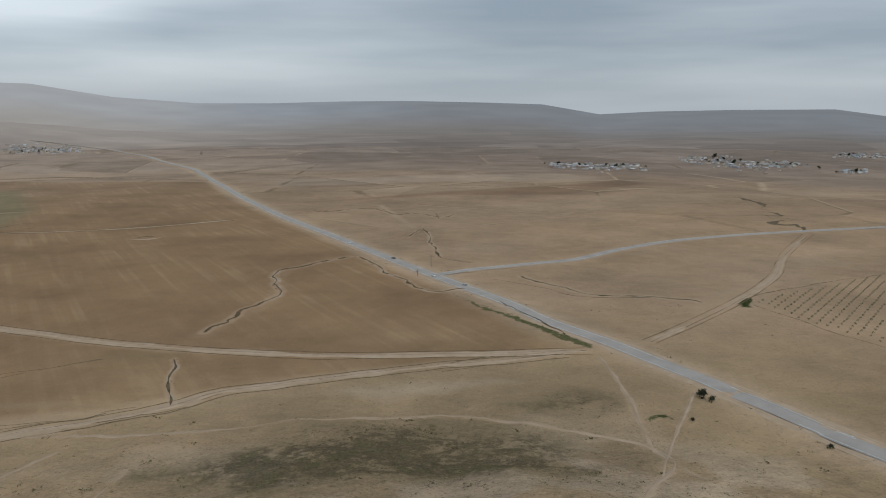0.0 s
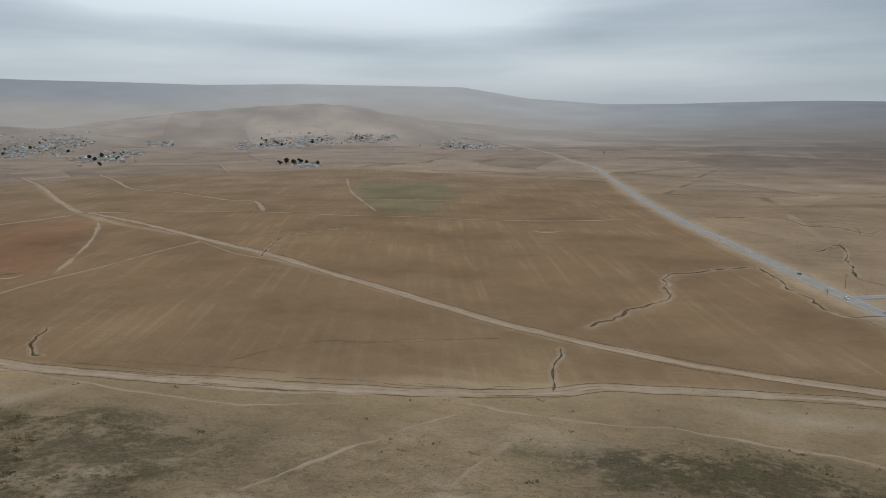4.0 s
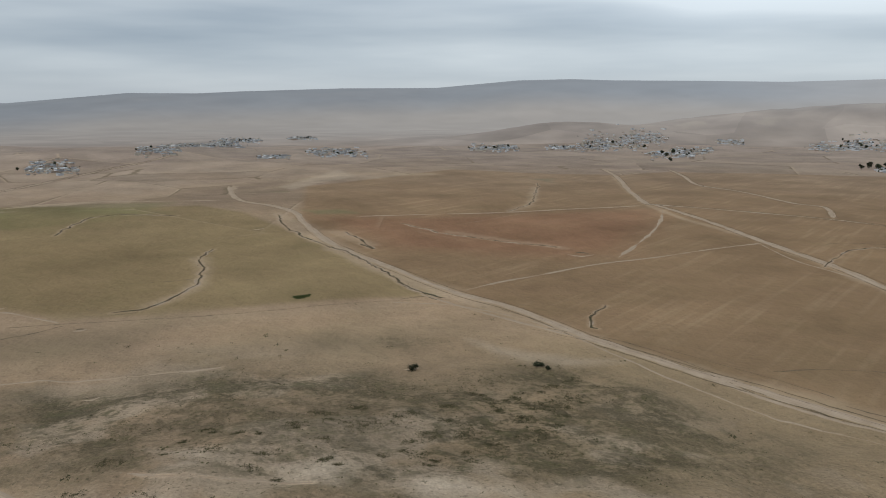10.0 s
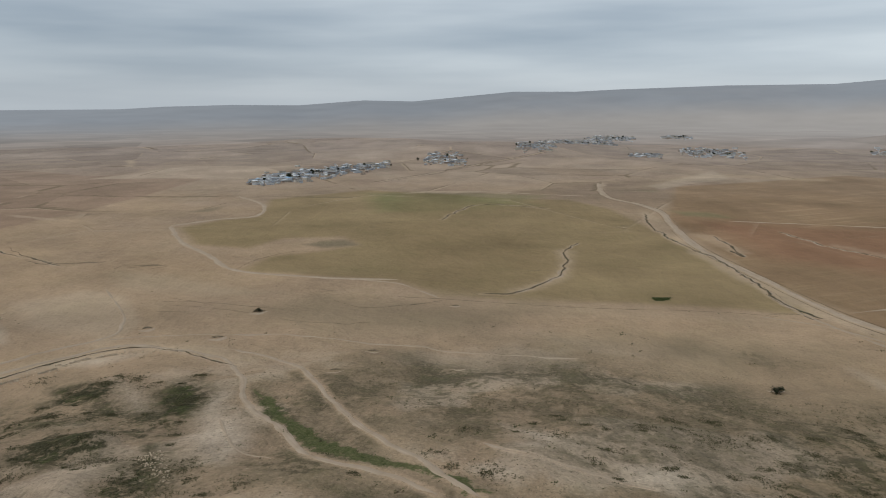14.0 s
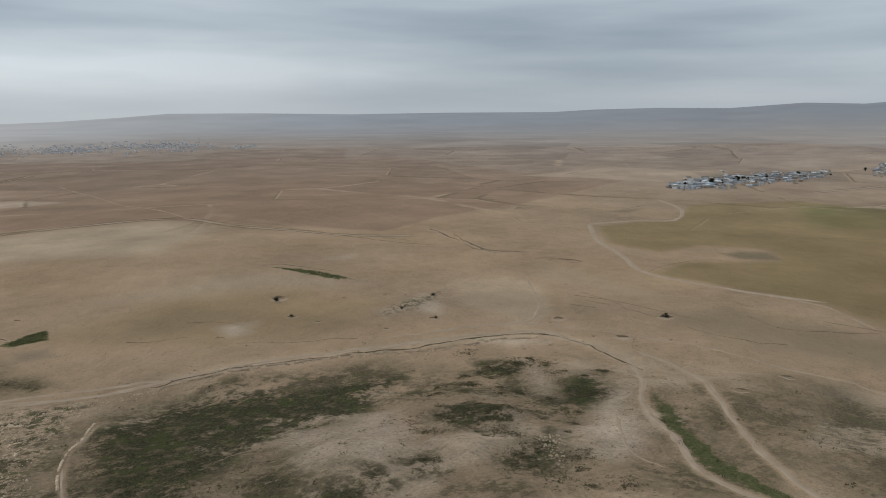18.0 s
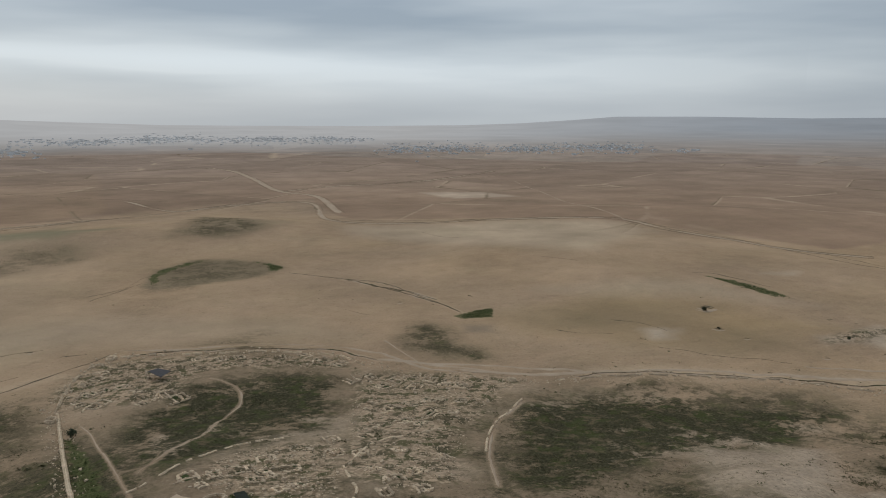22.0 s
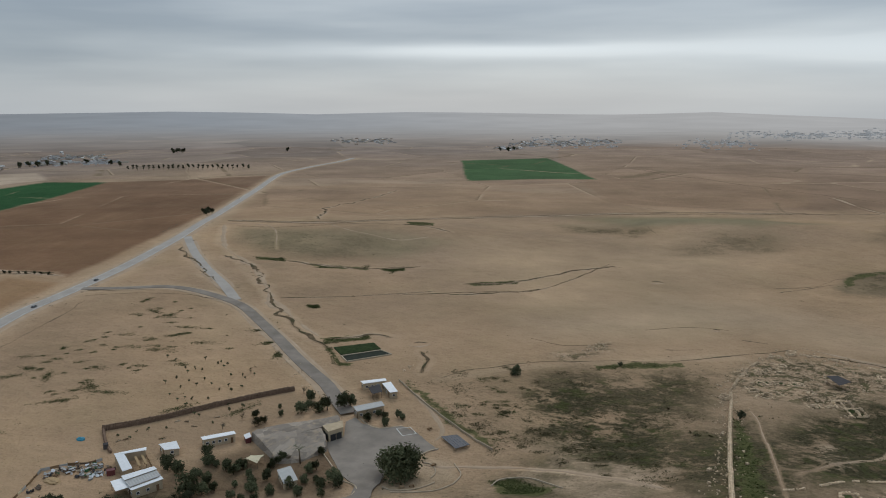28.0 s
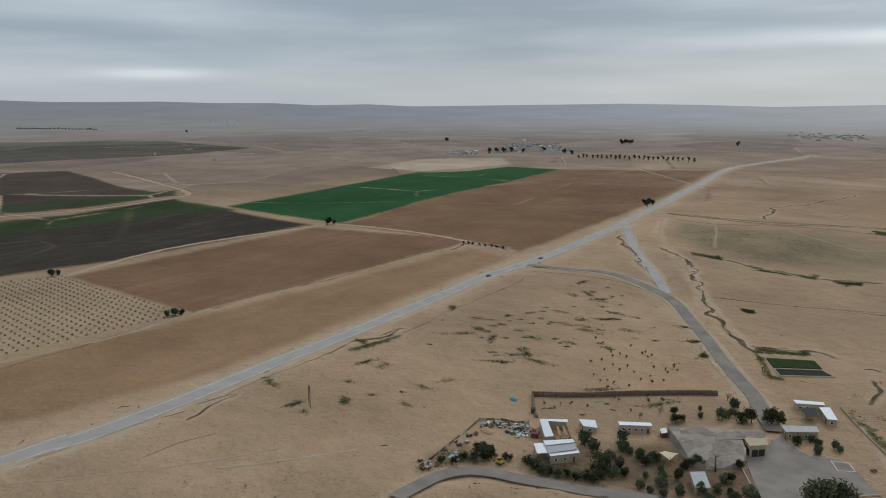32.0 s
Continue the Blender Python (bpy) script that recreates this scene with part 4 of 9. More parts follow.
# shading of the low hills put into soil colour: darker faces, paler crests
FIELDS += [
    ([(-180.9, -399.3), (-219.1, -391.5), (-265.9, -371.9), (-306.8, -315.0), (-308.6, -271.9), (-258.4, -309.6), (-201.0, -360.2)], (0.275, 0.2, 0.12), 12, 0.55, 0),
    ([(-231.1, -448.0), (-289.4, -430.1), (-339.6, -405.8), (-372.2, -348.9), (-322.2, -385.3), (-262.0, -416.0)], (0.44, 0.34, 0.24), 12, 0.55, 0),
    ([(-175.8, -755), (-322.9, -737), (-446.3, -681), (-442.5, -615), (-323.8, -528), (-227.1, -629), (-166.1, -717)], (0.44, 0.34, 0.24), 14, 0.55, 0),
    ([(-413.9, -315.2), (-449.6, -292.6), (-442.7, -260.6), (-381.4, -220.9), (-363.3, -229.3), (-364.3, -269.8)], (0.43, 0.33, 0.23), 8, 0.5, 0),
    ([(-508, -303.7), (-501, -261.3), (-478.2, -213.6), (-464.6, -161.7), (-450.3, -201.7), (-462.2, -277.3)], (0.4, 0.305, 0.205), 10, 0.5, 0),
    ([(-164.8, -750), (-292.9, -735), (-431.7, -697), (-371.8, -573), (-303.7, -545), (-204.3, -646)], (0.42, 0.325, 0.225), 16, 0.5, 0),
    ([(112.3, -476.4), (31.4, -479.6), (-68.3, -436.8), (-92.9, -394.3), (-1.9, -408.5), (89.0, -434.9)], (0.42, 0.325, 0.225), 16, 0.4, 0),
    ([(-2.5, -445.4), (-36.4, -455.0), (-68.3, -436.8), (-40.2, -424.4)], (0.24, 0.185, 0.12), 10, 0.4, 0),
    ([(-182.2, -408.5), (-270.4, -400.5), (-323.3, -368.9), (-271.9, -350.1), (-195.4, -363.7)], (0.25, 0.19, 0.12), 12, 0.35, 0),
    ([(179.2, -390.3), (96.6, -450.7), (36.3, -464.4), (72.7, -411.3), (149.4, -361.4)], (0.42, 0.325, 0.225), 16, 0.4, 0),
    ([(172.4, -416.1), (116.4, -462.4), (53.7, -482.5), (94.8, -442.9)], (0.26, 0.205, 0.135), 12, 0.4, 0),
    ([(-413.5, -165.2), (-453.9, -135.6), (-444.8, -65.0), (-438.0, -4.9), (-389.3, -29.0), (-386.0, -114.8)], (0.235, 0.18, 0.115), 14, 0.5, 0),
    ([(-329.3, -97.5), (-361.9, -65.0), (-356.7, -14.1), (-303.5, -1.2), (-276.1, -48.6), (-284.0, -76.8)], (0.225, 0.17, 0.108), 14, 0.45, 0),
]
# ground with single clumps of weeds or scrub
WEEDY_SAND = [(362.6, -204.8), (380.5, -335.4), (276.7, -275.3), (267.0, -204.0), (294.5, -169.4)]
WEEDY_VERGE = [(297.9, -76.9), (365.8, -199.2), (269.3, -154.9), (242.2, -108.1), (270.8, -78.2)]
WEEDY_SLOPE = [(169.3, -272.4), (158.6, -296.5), (135.7, -325.9), (92.3, -232.7), (106.2, -230.7), (134.7, -247.0)]
WEEDY_WEST = [(150.8, -299.2), (116.6, -327.1), (87.2, -306.0), (38.6, -198.7), (120.3, -233.5)]
WEEDY_MOUND = [(-186.1, -54.6), (-212.3, -38.1), (-262.2, 2.8), (-296.7, 118.9), (-291.3, 176.3), (-200.1, 125.3)]
WEEDY_TOP = [(-294.8, -215.4), (-314.5, -144.5), (-214.9, -106.6), (-174.9, -66.9), (-138.3, -127.4), (-232.5, -193.3)]
RUBBLE = []
RUBBLE.append([(49.6, -359.6), (33.5, -390.5), (7.5, -391.9), (-33.0, -379.2), (-76.9, -361.1), (-79.8, -336.1), (-47.1, -352.4), 
    (-9.2, -359.1), (1.9, -319.8), (38.6, -328.3), (45.9, -328.9)])
RUBBLE.append([(-76.3, -332.7), (-106.1, -323.3), (-145.9, -296.5), (-113.1, -261.5), (-93.5, -234.0), (-76.3, -187.4), (-52.8, -181.7), 
    (-43.0, -208.4), (-56.2, -252.8)])
RUBBLE.append([(0.2, -220.2), (-21.1, -246.4), (-52.6, -245.7), (-46.3, -207.7), (-39.3, -182.6), (-14.2, -186.5), (-7.8, -207.8)])
RUBBLE.append([(-205.1, -122.3), (-211.3, -113.8), (-184.9, -97.4), (-179.3, -99.4)])
RUBBLE.append([(130.7, -333.4), (114.7, -367.8), (106.4, -359.6), (123.3, -328.9)])
RUBBLE.append([(-345.1, -281.9), (-392.6, -301.9), (-365.7, -303.4), (-317.2, -292.7), (-331.2, -283.1)])
WALL_RIM = [(28.5, -198.5), (34.6, -246.4), (43.8, -302.6), (47.1, -329.0), (45.7, -359.7), (38.8, -385.1), (28.1, -397.2), 
    (7.5, -393.6), (-18.9, -387.2), (-50.6, -378.6), (-74.8, -364.7), (-89.1, -340.2), (-104.1, -316.9), (-123.9, -299.5), 
    (-159.3, -292.7), (-182.0, -291.7), (-201.2, -282.8), (-227.3, -272.7), (-262.5, -249.6), (-296.5, -223.6), (-324.4, -215.8), 
    (-339.2, -198.4), (-343.8, -178.9)]
# thin dark rills, ditches and plot borders: places, half width
RILLS = [
    ([(387.6, 1011), (385.5, 931), (369.9, 831), (347.7, 735)], 14),
    ([(197.9, 475.6), (233.3, 498.2), (275.0, 521), (323.3, 544)], 1.5),
    ([(189.5, 454.6), (201.4, 426.9), (212.1, 396.3), (225.0, 372.0)], 1.2),
    ([(-169.6, 275.5), (-157.0, 276.3), (-146.8, 277.9)], 1.2),
    ([(-130.0, 279.3), (-118.7, 284.0), (-103.6, 292.3)], 0.7),
    ([(-156.9, 1152), (-115.5, 1166)], 2.0),
    ([(30.1, 1120), (73.5, 1151)], 2.0),
    ([(-34.1, 716), (-26.8, 735), (-18.9, 749)], 1.5),
    ([(7.4, 599), (25.0, 588)], 1.2),
    ([(-0.8, 338.8), (15.1, 344.6), (28.8, 349.2)], 0.8),
    ([(-260.4, 256.7), (-257.3, 272.5), (-253.1, 285.1), (-239.8, 303.6), (-209.9, 319.3), (-190.0, 333.3)], 1.0),
    ([(-178.1, 268.9), (-164.6, 272.9), (-152.6, 275.0), (-133.9, 284.5)], 1.2),
    ([(-217.4, 255.8), (-200.6, 262.4), (-177.7, 268.3)], 0.7),
    ([(-136.8, 274.2), (-124.2, 280.0), (-117.1, 287.4), (-101.1, 300.0), (-84.8, 314.9), (-65.4, 320.8), (-45.6, 325.5)], 0.8),
    ([(-0.2, 341.9), (13.7, 351.0), (29.1, 357.7)], 0.8),
    ([(-0.0, 333.6), (20.9, 343.0)], 0.6),
    ([(-495.9, 533), (-491.9, 555), (-459.9, 596), (-431.3, 641), (-416.2, 646)], 1.0),
    ([(-441.1, 717), (-432.3, 749), (-423.8, 771), (-403.7, 746), (-411.0, 711)], 1.5),
    ([(-163.6, 860), (-141.2, 884), (-111.7, 862), (-101.0, 881)], 2.0),
    ([(-77.3, 906), (-49.6, 885), (-37.8, 905), (-11.7, 889), (-4.6, 824)], 1.8),
    ([(-162.3, 1178), (-107.2, 1147)], 2.5),
    ([(15.1, 1110), (53.2, 1109)], 2.5),
    ([(-36.3, 709), (-19.6, 746), (-18.0, 782)], 1.3),
    ([(-7.1, 645), (-2.0, 607), (23.0, 585)], 1.5),
    ([(36.0, 527), (65.7, 503), (85.4, 479.6), (112.8, 476.6), (144.6, 474.5)], 1.2),
    ([(-498.2, 146.5), (-469.0, 149.1), (-451.3, 153.5), (-432.8, 160.1)], 1.2),
    ([(-449.0, 136.5), (-452.2, 149.3)], 1.0),
    ([(-405.3, 186.0), (-369.5, 196.9), (-333.8, 208.9), (-301.8, 217.4), (-268.5, 225.8), (-234.2, 229.7), (-211.0, 241.8)], 0.8),
    ([(-359.9, 191.6), (-324.8, 216.6), (-293.8, 225.3), (-244.2, 232.3)], 0.6),
    ([(-172.7, 270.9), (-161.7, 273.8), (-151.0, 276.4)], 1.3),
    ([(-136.2, 285.3), (-124.3, 291.4)], 0.7),
    ([(-219.3, 255.2), (-206.6, 260.3)], 0.6),
    ([(-222.8, 308.2), (-202.6, 329.9), (-184.6, 338.5), (-163.9, 352.6)], 0.8),
    ([(-528, 145.0), (-498.3, 152.5), (-454.8, 153.9), (-439.4, 159.6)], 1.2),
    ([(-447.7, 134.8), (-452.1, 152.9)], 1.0),
    ([(-361.3, 183.5), (-333.4, 199.4), (-319.6, 208.1), (-293.1, 217.3), (-263.5, 224.5), (-235.6, 232.4), (-215.1, 240.9)], 0.8),
    ([(-309.4, 229.2), (-266.3, 243.8), (-226.9, 256.8)], 0.6),
    ([(-174.0, 271.8), (-168.8, 273.5)], 1.2),
    ([(-555, -27.6), (-553, -7.8), (-553, 16.1)], 1.0),
    ([(-472.6, -36.1), (-472.4, -22.3), (-485.8, -11.0)], 0.9),
    ([(-921, -59.3), (-893, -27.2), (-888, 4.4)], 3.0),
    ([(-745, -170.9), (-766, -141.1), (-782, -108.9)], 1.6),
    ([(-443.3, -229.2), (-434.5, -204.9), (-424.5, -190.7)], 1.0),
    ([(-430.9, -180.2), (-424.7, -148.5)], 1.0),
    ([(-466.1, -87.6), (-456.3, -30.1), (-449.7, 39.0), (-449.2, 107.5), (-443.1, 139.9)], 0.7),
    ([(-522, -299.6), (-529, -291.6), (-532, -274.6)], 1.2),
    ([(-476.2, -140.2), (-473.5, -128.6)], 0.8),
    ([(-451.1, -126.2), (-435.9, -102.2), (-445.5, -77.1), (-457.6, -58.1)], 0.7),
    ([(-448.4, -675), (-459.9, -613), (-475.1, -559), (-485.7, -508)], 1.5),
    ([(-485.7, -508), (-494.9, -446.6), (-509, -403.8)], 1.5),
    ([(-536, -394.6), (-524, -368.2), (-535, -336.0)], 1.5),
    ([(-517, -309.5), (-532, -307.1), (-534, -277.2), (-518, -283.8)], 2.2),
    ([(-432.0, -228.6), (-435.0, -205.4), (-431.2, -180.0)], 0.9),
    ([(-425.6, -217.0), (-422.0, -191.4), (-413.5, -165.2)], 0.9),
    ([(-410.2, -221.1), (-412.0, -202.3)], 0.8),
    ([(-239.2, -369.6), (-250.2, -358.6), (-256.3, -340.7)], 0.9),
    ([(-404.7, -144.1), (-397.2, -115.0), (-406.2, -92.0)], 0.8),
    ([(-511, -79.3), (-506, -60.7), (-474.0, -37.0)], 1.2),
    ([(-526, -219.9), (-564, -216.1), (-598, -199.2), (-602, -180.8)], 0.8),
    ([(-187.2, -802), (-255.6, -778), (-330.7, -754), (-405.2, -726), (-461.0, -703)], 1.3),
    ([(-459.8, -690), (-468.3, -651), (-485.8, -579), (-491.7, -512)], 1.6),
    ([(-491.7, -512), (-507, -468.2), (-513, -414.0)], 1.3),
    ([(-577, -438.5), (-542, -393.5), (-527, -353.7), (-538, -328.6)], 1.4),
    ([(-527, -311.8), (-532, -295.1), (-535, -277.9)], 2.2),
    ([(-848, -388.8), (-894, -379.6)], 1.6),
    ([(-99.8, -450.3), (-111.3, -431.8)], 0.9),
    ([(-234.0, -317.8), (-250.8, -300.6), (-264.7, -289.1), (-277.4, -272.1)], 0.8),
    ([(-199.9, -364.2), (-207.3, -353.2), (-224.0, -345.6)], 0.9),
    ([(-233.6, -699), (-239.7, -663), (-252.7, -647)], 0.7),
    ([(-273.9, -528), (-293.0, -502)], 0.6),
    ([(-183.7, -993), (-170.2, -883), (-167.5, -820), (-188.8, -802)], 1.6),
    ([(-188.8, -802), (-243.4, -771), (-356.6, -736), (-456.2, -706)], 1.3),
    ([(-456.2, -706), (-454.8, -674), (-467.6, -613), (-483.9, -560), (-495.5, -530)], 1.6),
    ([(53.5, -540), (27.9, -563), (16.5, -593), (-14.2, -621)], 1.2),
    ([(-350.2, -438.3), (-363.5, -432.9), (-369.8, -409.5), (-373.8, -396.0)], 2.0),
    ([(53.4, -407.9), (42.0, -407.8)], 0.9),
    ([(84.6, -370.8), (77.6, -373.6), (68.6, -380.5)], 0.9),
    ([(450.9, -1426), (401.5, -1439), (316.5, -1343), (250.7, -1312)], 1.4),
    ([(250.7, -1312), (122.7, -1161), (10.4, -1079), (-57.8, -1058), (-105.2, -1067)], 1.2),
    ([(190.2, -730), (171.2, -698)], 1.0),
    ([(181.5, -552), (161.8, -556)], 0.8),
    ([(129.3, -523), (121.4, -518)], 0.8),
    ([(162.2, -281.9), (157.5, -294.5), (146.6, -307.6), (131.1, -324.7), (107.7, -337.9), (75.0, -356.0)], 1.0),
    ([(75.0, -356.0), (48.9, -385.1), (30.3, -402.4)], 0.9),
    ([(49.1, -526), (31.3, -555), (18.6, -572)], 0.8),
    ([(102.7, -398.9), (82.9, -417.4), (63.2, -423.0)], 0.7),
    ([(539, -540), (487.6, -547), (427.3, -591), (370.8, -624)], 1.2),
    ([(150.0, -355.3), (130.4, -352.7), (111.0, -365.6)], 0.7),
    ([(388.4, 23.7), (416.5, -26.5), (441.0, -67.4), (466.3, -123.5), (489.8, -177.7), (521, -234.7), (550, -310.6)], 1.6),
    ([(569, -564), (503, -564), (445.7, -585), (418.3, -679)], 1.3),
    ([(280.6, 10.3), (291.4, -15.6), (299.6, -43.3)], 1.1),
    ([(305.7, -60.1), (321.3, -83.3), (333.9, -108.6), (349.0, -134.6)], 1.2),
    ([(349.3, -137.8), (350.7, -163.9), (378.5, -206.2), (398.5, -245.5), (427.0, -295.0)], 1.2),
    ([(577, -470.1), (620, -542), (656, -606)], 1.6),
    ([(438.6, -302.9), (412.7, -322.8), (380.5, -335.4), (347.1, -333.7)], 0.8),
    ([(456.4, -412.5), (398.1, -373.7)], 1.2),
    ([(270.5, -48.3), (268.3, -32.2), (262.1, -20.2)], 0.8),
]
TRACKS += [
    ([(-516, 481.9), (-454.3, 458.1), (-409.8, 454.4), (-365.4, 450.7)], 2.2, 0.5),
    ([(-582, -1226), (-534, -1018), (-486.3, -841), (-456.2, -685)], 2.5, 0.5),
    ([(-510, -145.7), (-502, -97.9), (-486.9, -80.2), (-464.5, -60.7)], 2.5, 0.55),
    ([(450.2, -573), (399.1, -552), (358.6, -546), (340.7, -573)], 2, 0.4),
    ([(567, -553), (498.7, -544), (433.7, -478.7)], 2, 0.4),
    ([(-441.8, 128.6), (-420.1, 164.2), (-364.7, 194.3), (-291.0, 203.0), (-227.9, 216.6), (-183.5, 238.9)], 2.2, 0.45),
    ([(-214.2, -14.7), (-202.2, -1.1), (-196.3, 17.7), (-189.5, 32.3)], 2, 0.4),
    ([(-247.5, -112.1), (-214.9, -93.2), (-201.9, -76.4)], 2, 0.4),
    ([(262.5, 19.8), (254.7, -12.5), (251.3, -44.3), (247.0, -70.8)], 2, 0.4),
    ([(108.2, 310.9), (88.3, 269.0), (80.1, 251.8), (66.4, 215.0)], 2.4, 0.5),
    ([(75.1, 232.3), (82.8, 217.6), (104.9, 212.6)], 2.4, 0.45),
    ([(-102.0, 187.5), (-103.7, 205.8), (-104.6, 234.6)], 2, 0.4),
    ([(-105.3, -380.9), (-109.7, -344.4), (-117.8, -318.2), (-151.1, -305.4)], 2, 0.4),
    ([(-205.2, -65.7), (-196.7, -52.8), (-189.5, -37.4), (-177.5, -23.7)], 3.4, 0.7),
    ([(-204.1, -33.5), (-187.4, -22.1), (-176.4, -12.3)], 3.2, 0.7),
]
# broad trodden or washed ground: places, half width, share
WASHED = [
    ([(-513, 151.2), (-420.2, 180.0), (-337.7, 201.4), (-272.4, 222.1), (-218.8, 243.0), (-169.4, 259.5), (-110.0, 291.3)], 10, 0.5),
    ([(-244.0, 239.5), (-204.2, 256.3), (-161.2, 271.5), (-118.8, 291.8), (-75.0, 317.5), (-26.2, 333.3), (49.0, 358.1)], 10, 0.5),
    ([(-852, 118.9), (-683, 127.6), (-555, 144.0), (-473.5, 160.3), (-419.5, 178.0)], 9, 0.7),
    ([(-1153, 738), (-787, 558), (-514, 490.6), (-337.1, 436.2), (-176.5, 378.7), (-87.6, 361.6)], 6, 0.6),
    ([(-629, 23.5), (-565, 22.0), (-513, 7.8), (-485.8, -11.0)], 9, 0.5),
    ([(-722, 151.0), (-642, 167.2)], 10, 0.5),
    ([(-688, 257.3), (-625, 288.5), (-567, 315.4)], 7, 0.5),
    ([(-1025, 522), (-845, 424.8), (-789, 370.7)], 8, 0.5),
    ([(-73.4, 608), (-110.8, 562), (-114.8, 511), (-106.0, 472.0), (-120.9, 423.6), (-128.9, 393.9)], 6, 0.25),
    ([(-446.6, -290.6), (-433.9, -259.9), (-385.5, -225.2), (-348.6, -220.2)], 7, 0.6),
    ([(-188.0, -294.9), (-230.0, -277.7), (-273.0, -250.2), (-326.9, -220.7), (-348.0, -191.2), (-344.7, -156.3), (-322.9, -123.0)], 9, 0.7),
    ([(74.7, 348.7), (74.1, 289.9), (74.5, 264.9), (82.7, 257.0)], 8, 0.5),
    ([(82.7, 257.0), (70.1, 221.8), (56.5, 197.3)], 6, 0.5),
    ([(-1109, 97.8), (-1145, 162.2), (-1277, 280.7), (-1245, 426.8)], 25, 0.6),
    ([(552, -538), (495.6, -475.4), (398.8, -408.7), (309.1, -338.9), (249.1, -302.1)], 5, 0.6),
    ([(-168.6, 273.9), (-109.8, 290.4), (-54.2, 311.8), (4.3, 332.2), (58.4, 348.4)], 10, 0.6),
    ([(162.2, -281.9), (141.3, -308.6), (97.8, -341.4), (53.2, -378.7)], 5, 0.6),
    ([(325.8, 650), (184.4, 468.7), (117.4, 384.7)], 22, 0.35),
]
# dug pits and burrows: x, y, width
PITS = [
    (-273.8, 697.4, 15.5),
    (-539.2, 318.6, 12.0),
    (-766.1, 85.3, 6.8),
    (-417.9, -160.6, 6.6),
    (-366.8, -164.7, 5.9),
    (-445.7, -48.1, 4.0),
    (-349.4, -78.8, 3.2),
    (-327.9, -33.5, 3.9),
    (-325.3, 103.3, 4.0),
    (-305.6, -369.1, 7.1),
    (-285.4, -332.6, 3.9),
    (-374.7, -299.0, 4.3),
    (-330.5, -264.5, 3.8),
    (-379.4, -210.2, 5.1),
    (-364.7, -163.7, 5.3),
    (-416.6, -161.0, 5.3),
    (-349.0, -77.1, 3.7),
    (-444.6, -47.8, 4.0),
    (-333.3, -290.9, 4.6),
    (-285.1, -332.9, 3.2),
    (-415.5, -160.9, 5.9),
    (-365.2, -162.8, 5.3),
    (-286.8, -313.1, 2.5),
    (-300.4, -272.9, 2.4),
    (-313.1, -87.0, 4.8),
    (-378.2, -209.4, 5.1),
    (-308.0, -371.0, 7.1),
    (-284.9, -333.4, 3.9),
    (126.8, -519.6, 6.3),
    (-136.8, -454.8, 2.8),
    (69.2, -419.8, 3.1),
    (197.1, -321.6, 6.7),
    (313.9, -21.4, 4.2),
    (230.8, -98.5, 2.2),
]
# bare pale ground, lit tops of humps painted pale too: outline, share
BARE = [
    ([(-235.2, -7.8), (-230.6, 7.2), (-217.6, 12.4), (-212.3, 2.1)], 0.7),
    ([(-205.2, 24.3), (-210.0, 39.0), (-202.1, 46.9), (-188.1, 37.5), (-196.5, 25.9)], 0.7),
    ([(-192.2, 57.0), (-186.9, 68.4), (-170.1, 81.3), (-174.1, 57.5)], 0.7),
    ([(-202.2, 81.4), (-199.8, 87.9), (-189.2, 90.5), (-194.0, 81.7)], 0.6),
    ([(-345.9, -297.3), (-374.0, -307.4), (-371.0, -294.0), (-338.4, -266.6), (-333.7, -283.0)], 0.8),
    ([(-322.7, -298.3), (-334.8, -292.1), (-330.3, -284.3), (-319.4, -291.3)], 0.8),
    ([(-245.4, -347.7), (-259.4, -344.6), (-250.2, -328.8), (-239.2, -331.2)], 0.7),
    ([(-399.9, -426.0), (-431.8, -424.1), (-419.2, -417.5)], 0.6),
    ([(-315.6, -227.3), (-331.5, -209.5), (-337.4, -192.3), (-320.1, -202.4)], 0.6),
    ([(-223.5, -6.5), (-217.0, 2.3), (-222.3, 11.1), (-214.3, 10.7), (-211.5, -1.1)], 0.6),
    ([(-194.3, -13.4), (-189.7, -1.0), (-185.4, -3.9)], 0.6),
    ([(-203.4, 28.0), (-210.4, 42.3), (-201.4, 43.8), (-194.7, 30.0)], 0.6),
    ([(-299.1, -183.9), (-282.5, -161.0), (-257.6, -139.5), (-253.5, -149.5)], 0.5),
    ([(-361.7, -1090), (-368.9, -1008), (-468.7, -1008), (-455.3, -1069)], 0.5),
    ([(-242.3, -347.0), (-265.5, -341.5), (-250.7, -330.4)], 0.5),
    ([(-1145, 162.2), (-1266, 241.8), (-1352, 297.7), (-1245, 301.2), (-1168, 222.5), (-1086, 168.4)], 0.35),
    ([(-398.3, -1094), (-463.1, -1033), (-477.7, -989), (-377.1, -990)], 0.5),
    ([(-356.1, 145.6), (-324.8, 163.6), (-294.9, 199.3), (-301.5, 164.7), (-323.5, 149.2)], 0.4),
    ([(-48.1, 309.4), (-1.0, 321.3), (33.7, 321.9), (-23.4, 302.3)], 0.4),
    ([(-262.1, -118.7), (-222.2, -92.3), (-195.5, -88.5), (-231.9, -111.7)], 0.6),
    ([(-188.7, -201.2), (-200.1, -179.7), (-176.3, -149.8), (-155.6, -155.5)], 0.5),
    ([(-256.0, -127.2), (-278.2, -124.7), (-247.9, -106.4), (-206.3, -94.5), (-214.3, -105.8)], 0.6),
    ([(-163.2, -196.4), (-188.8, -188.0), (-175.0, -153.6), (-136.0, -139.7), (-132.4, -159.5)], 0.5),
]
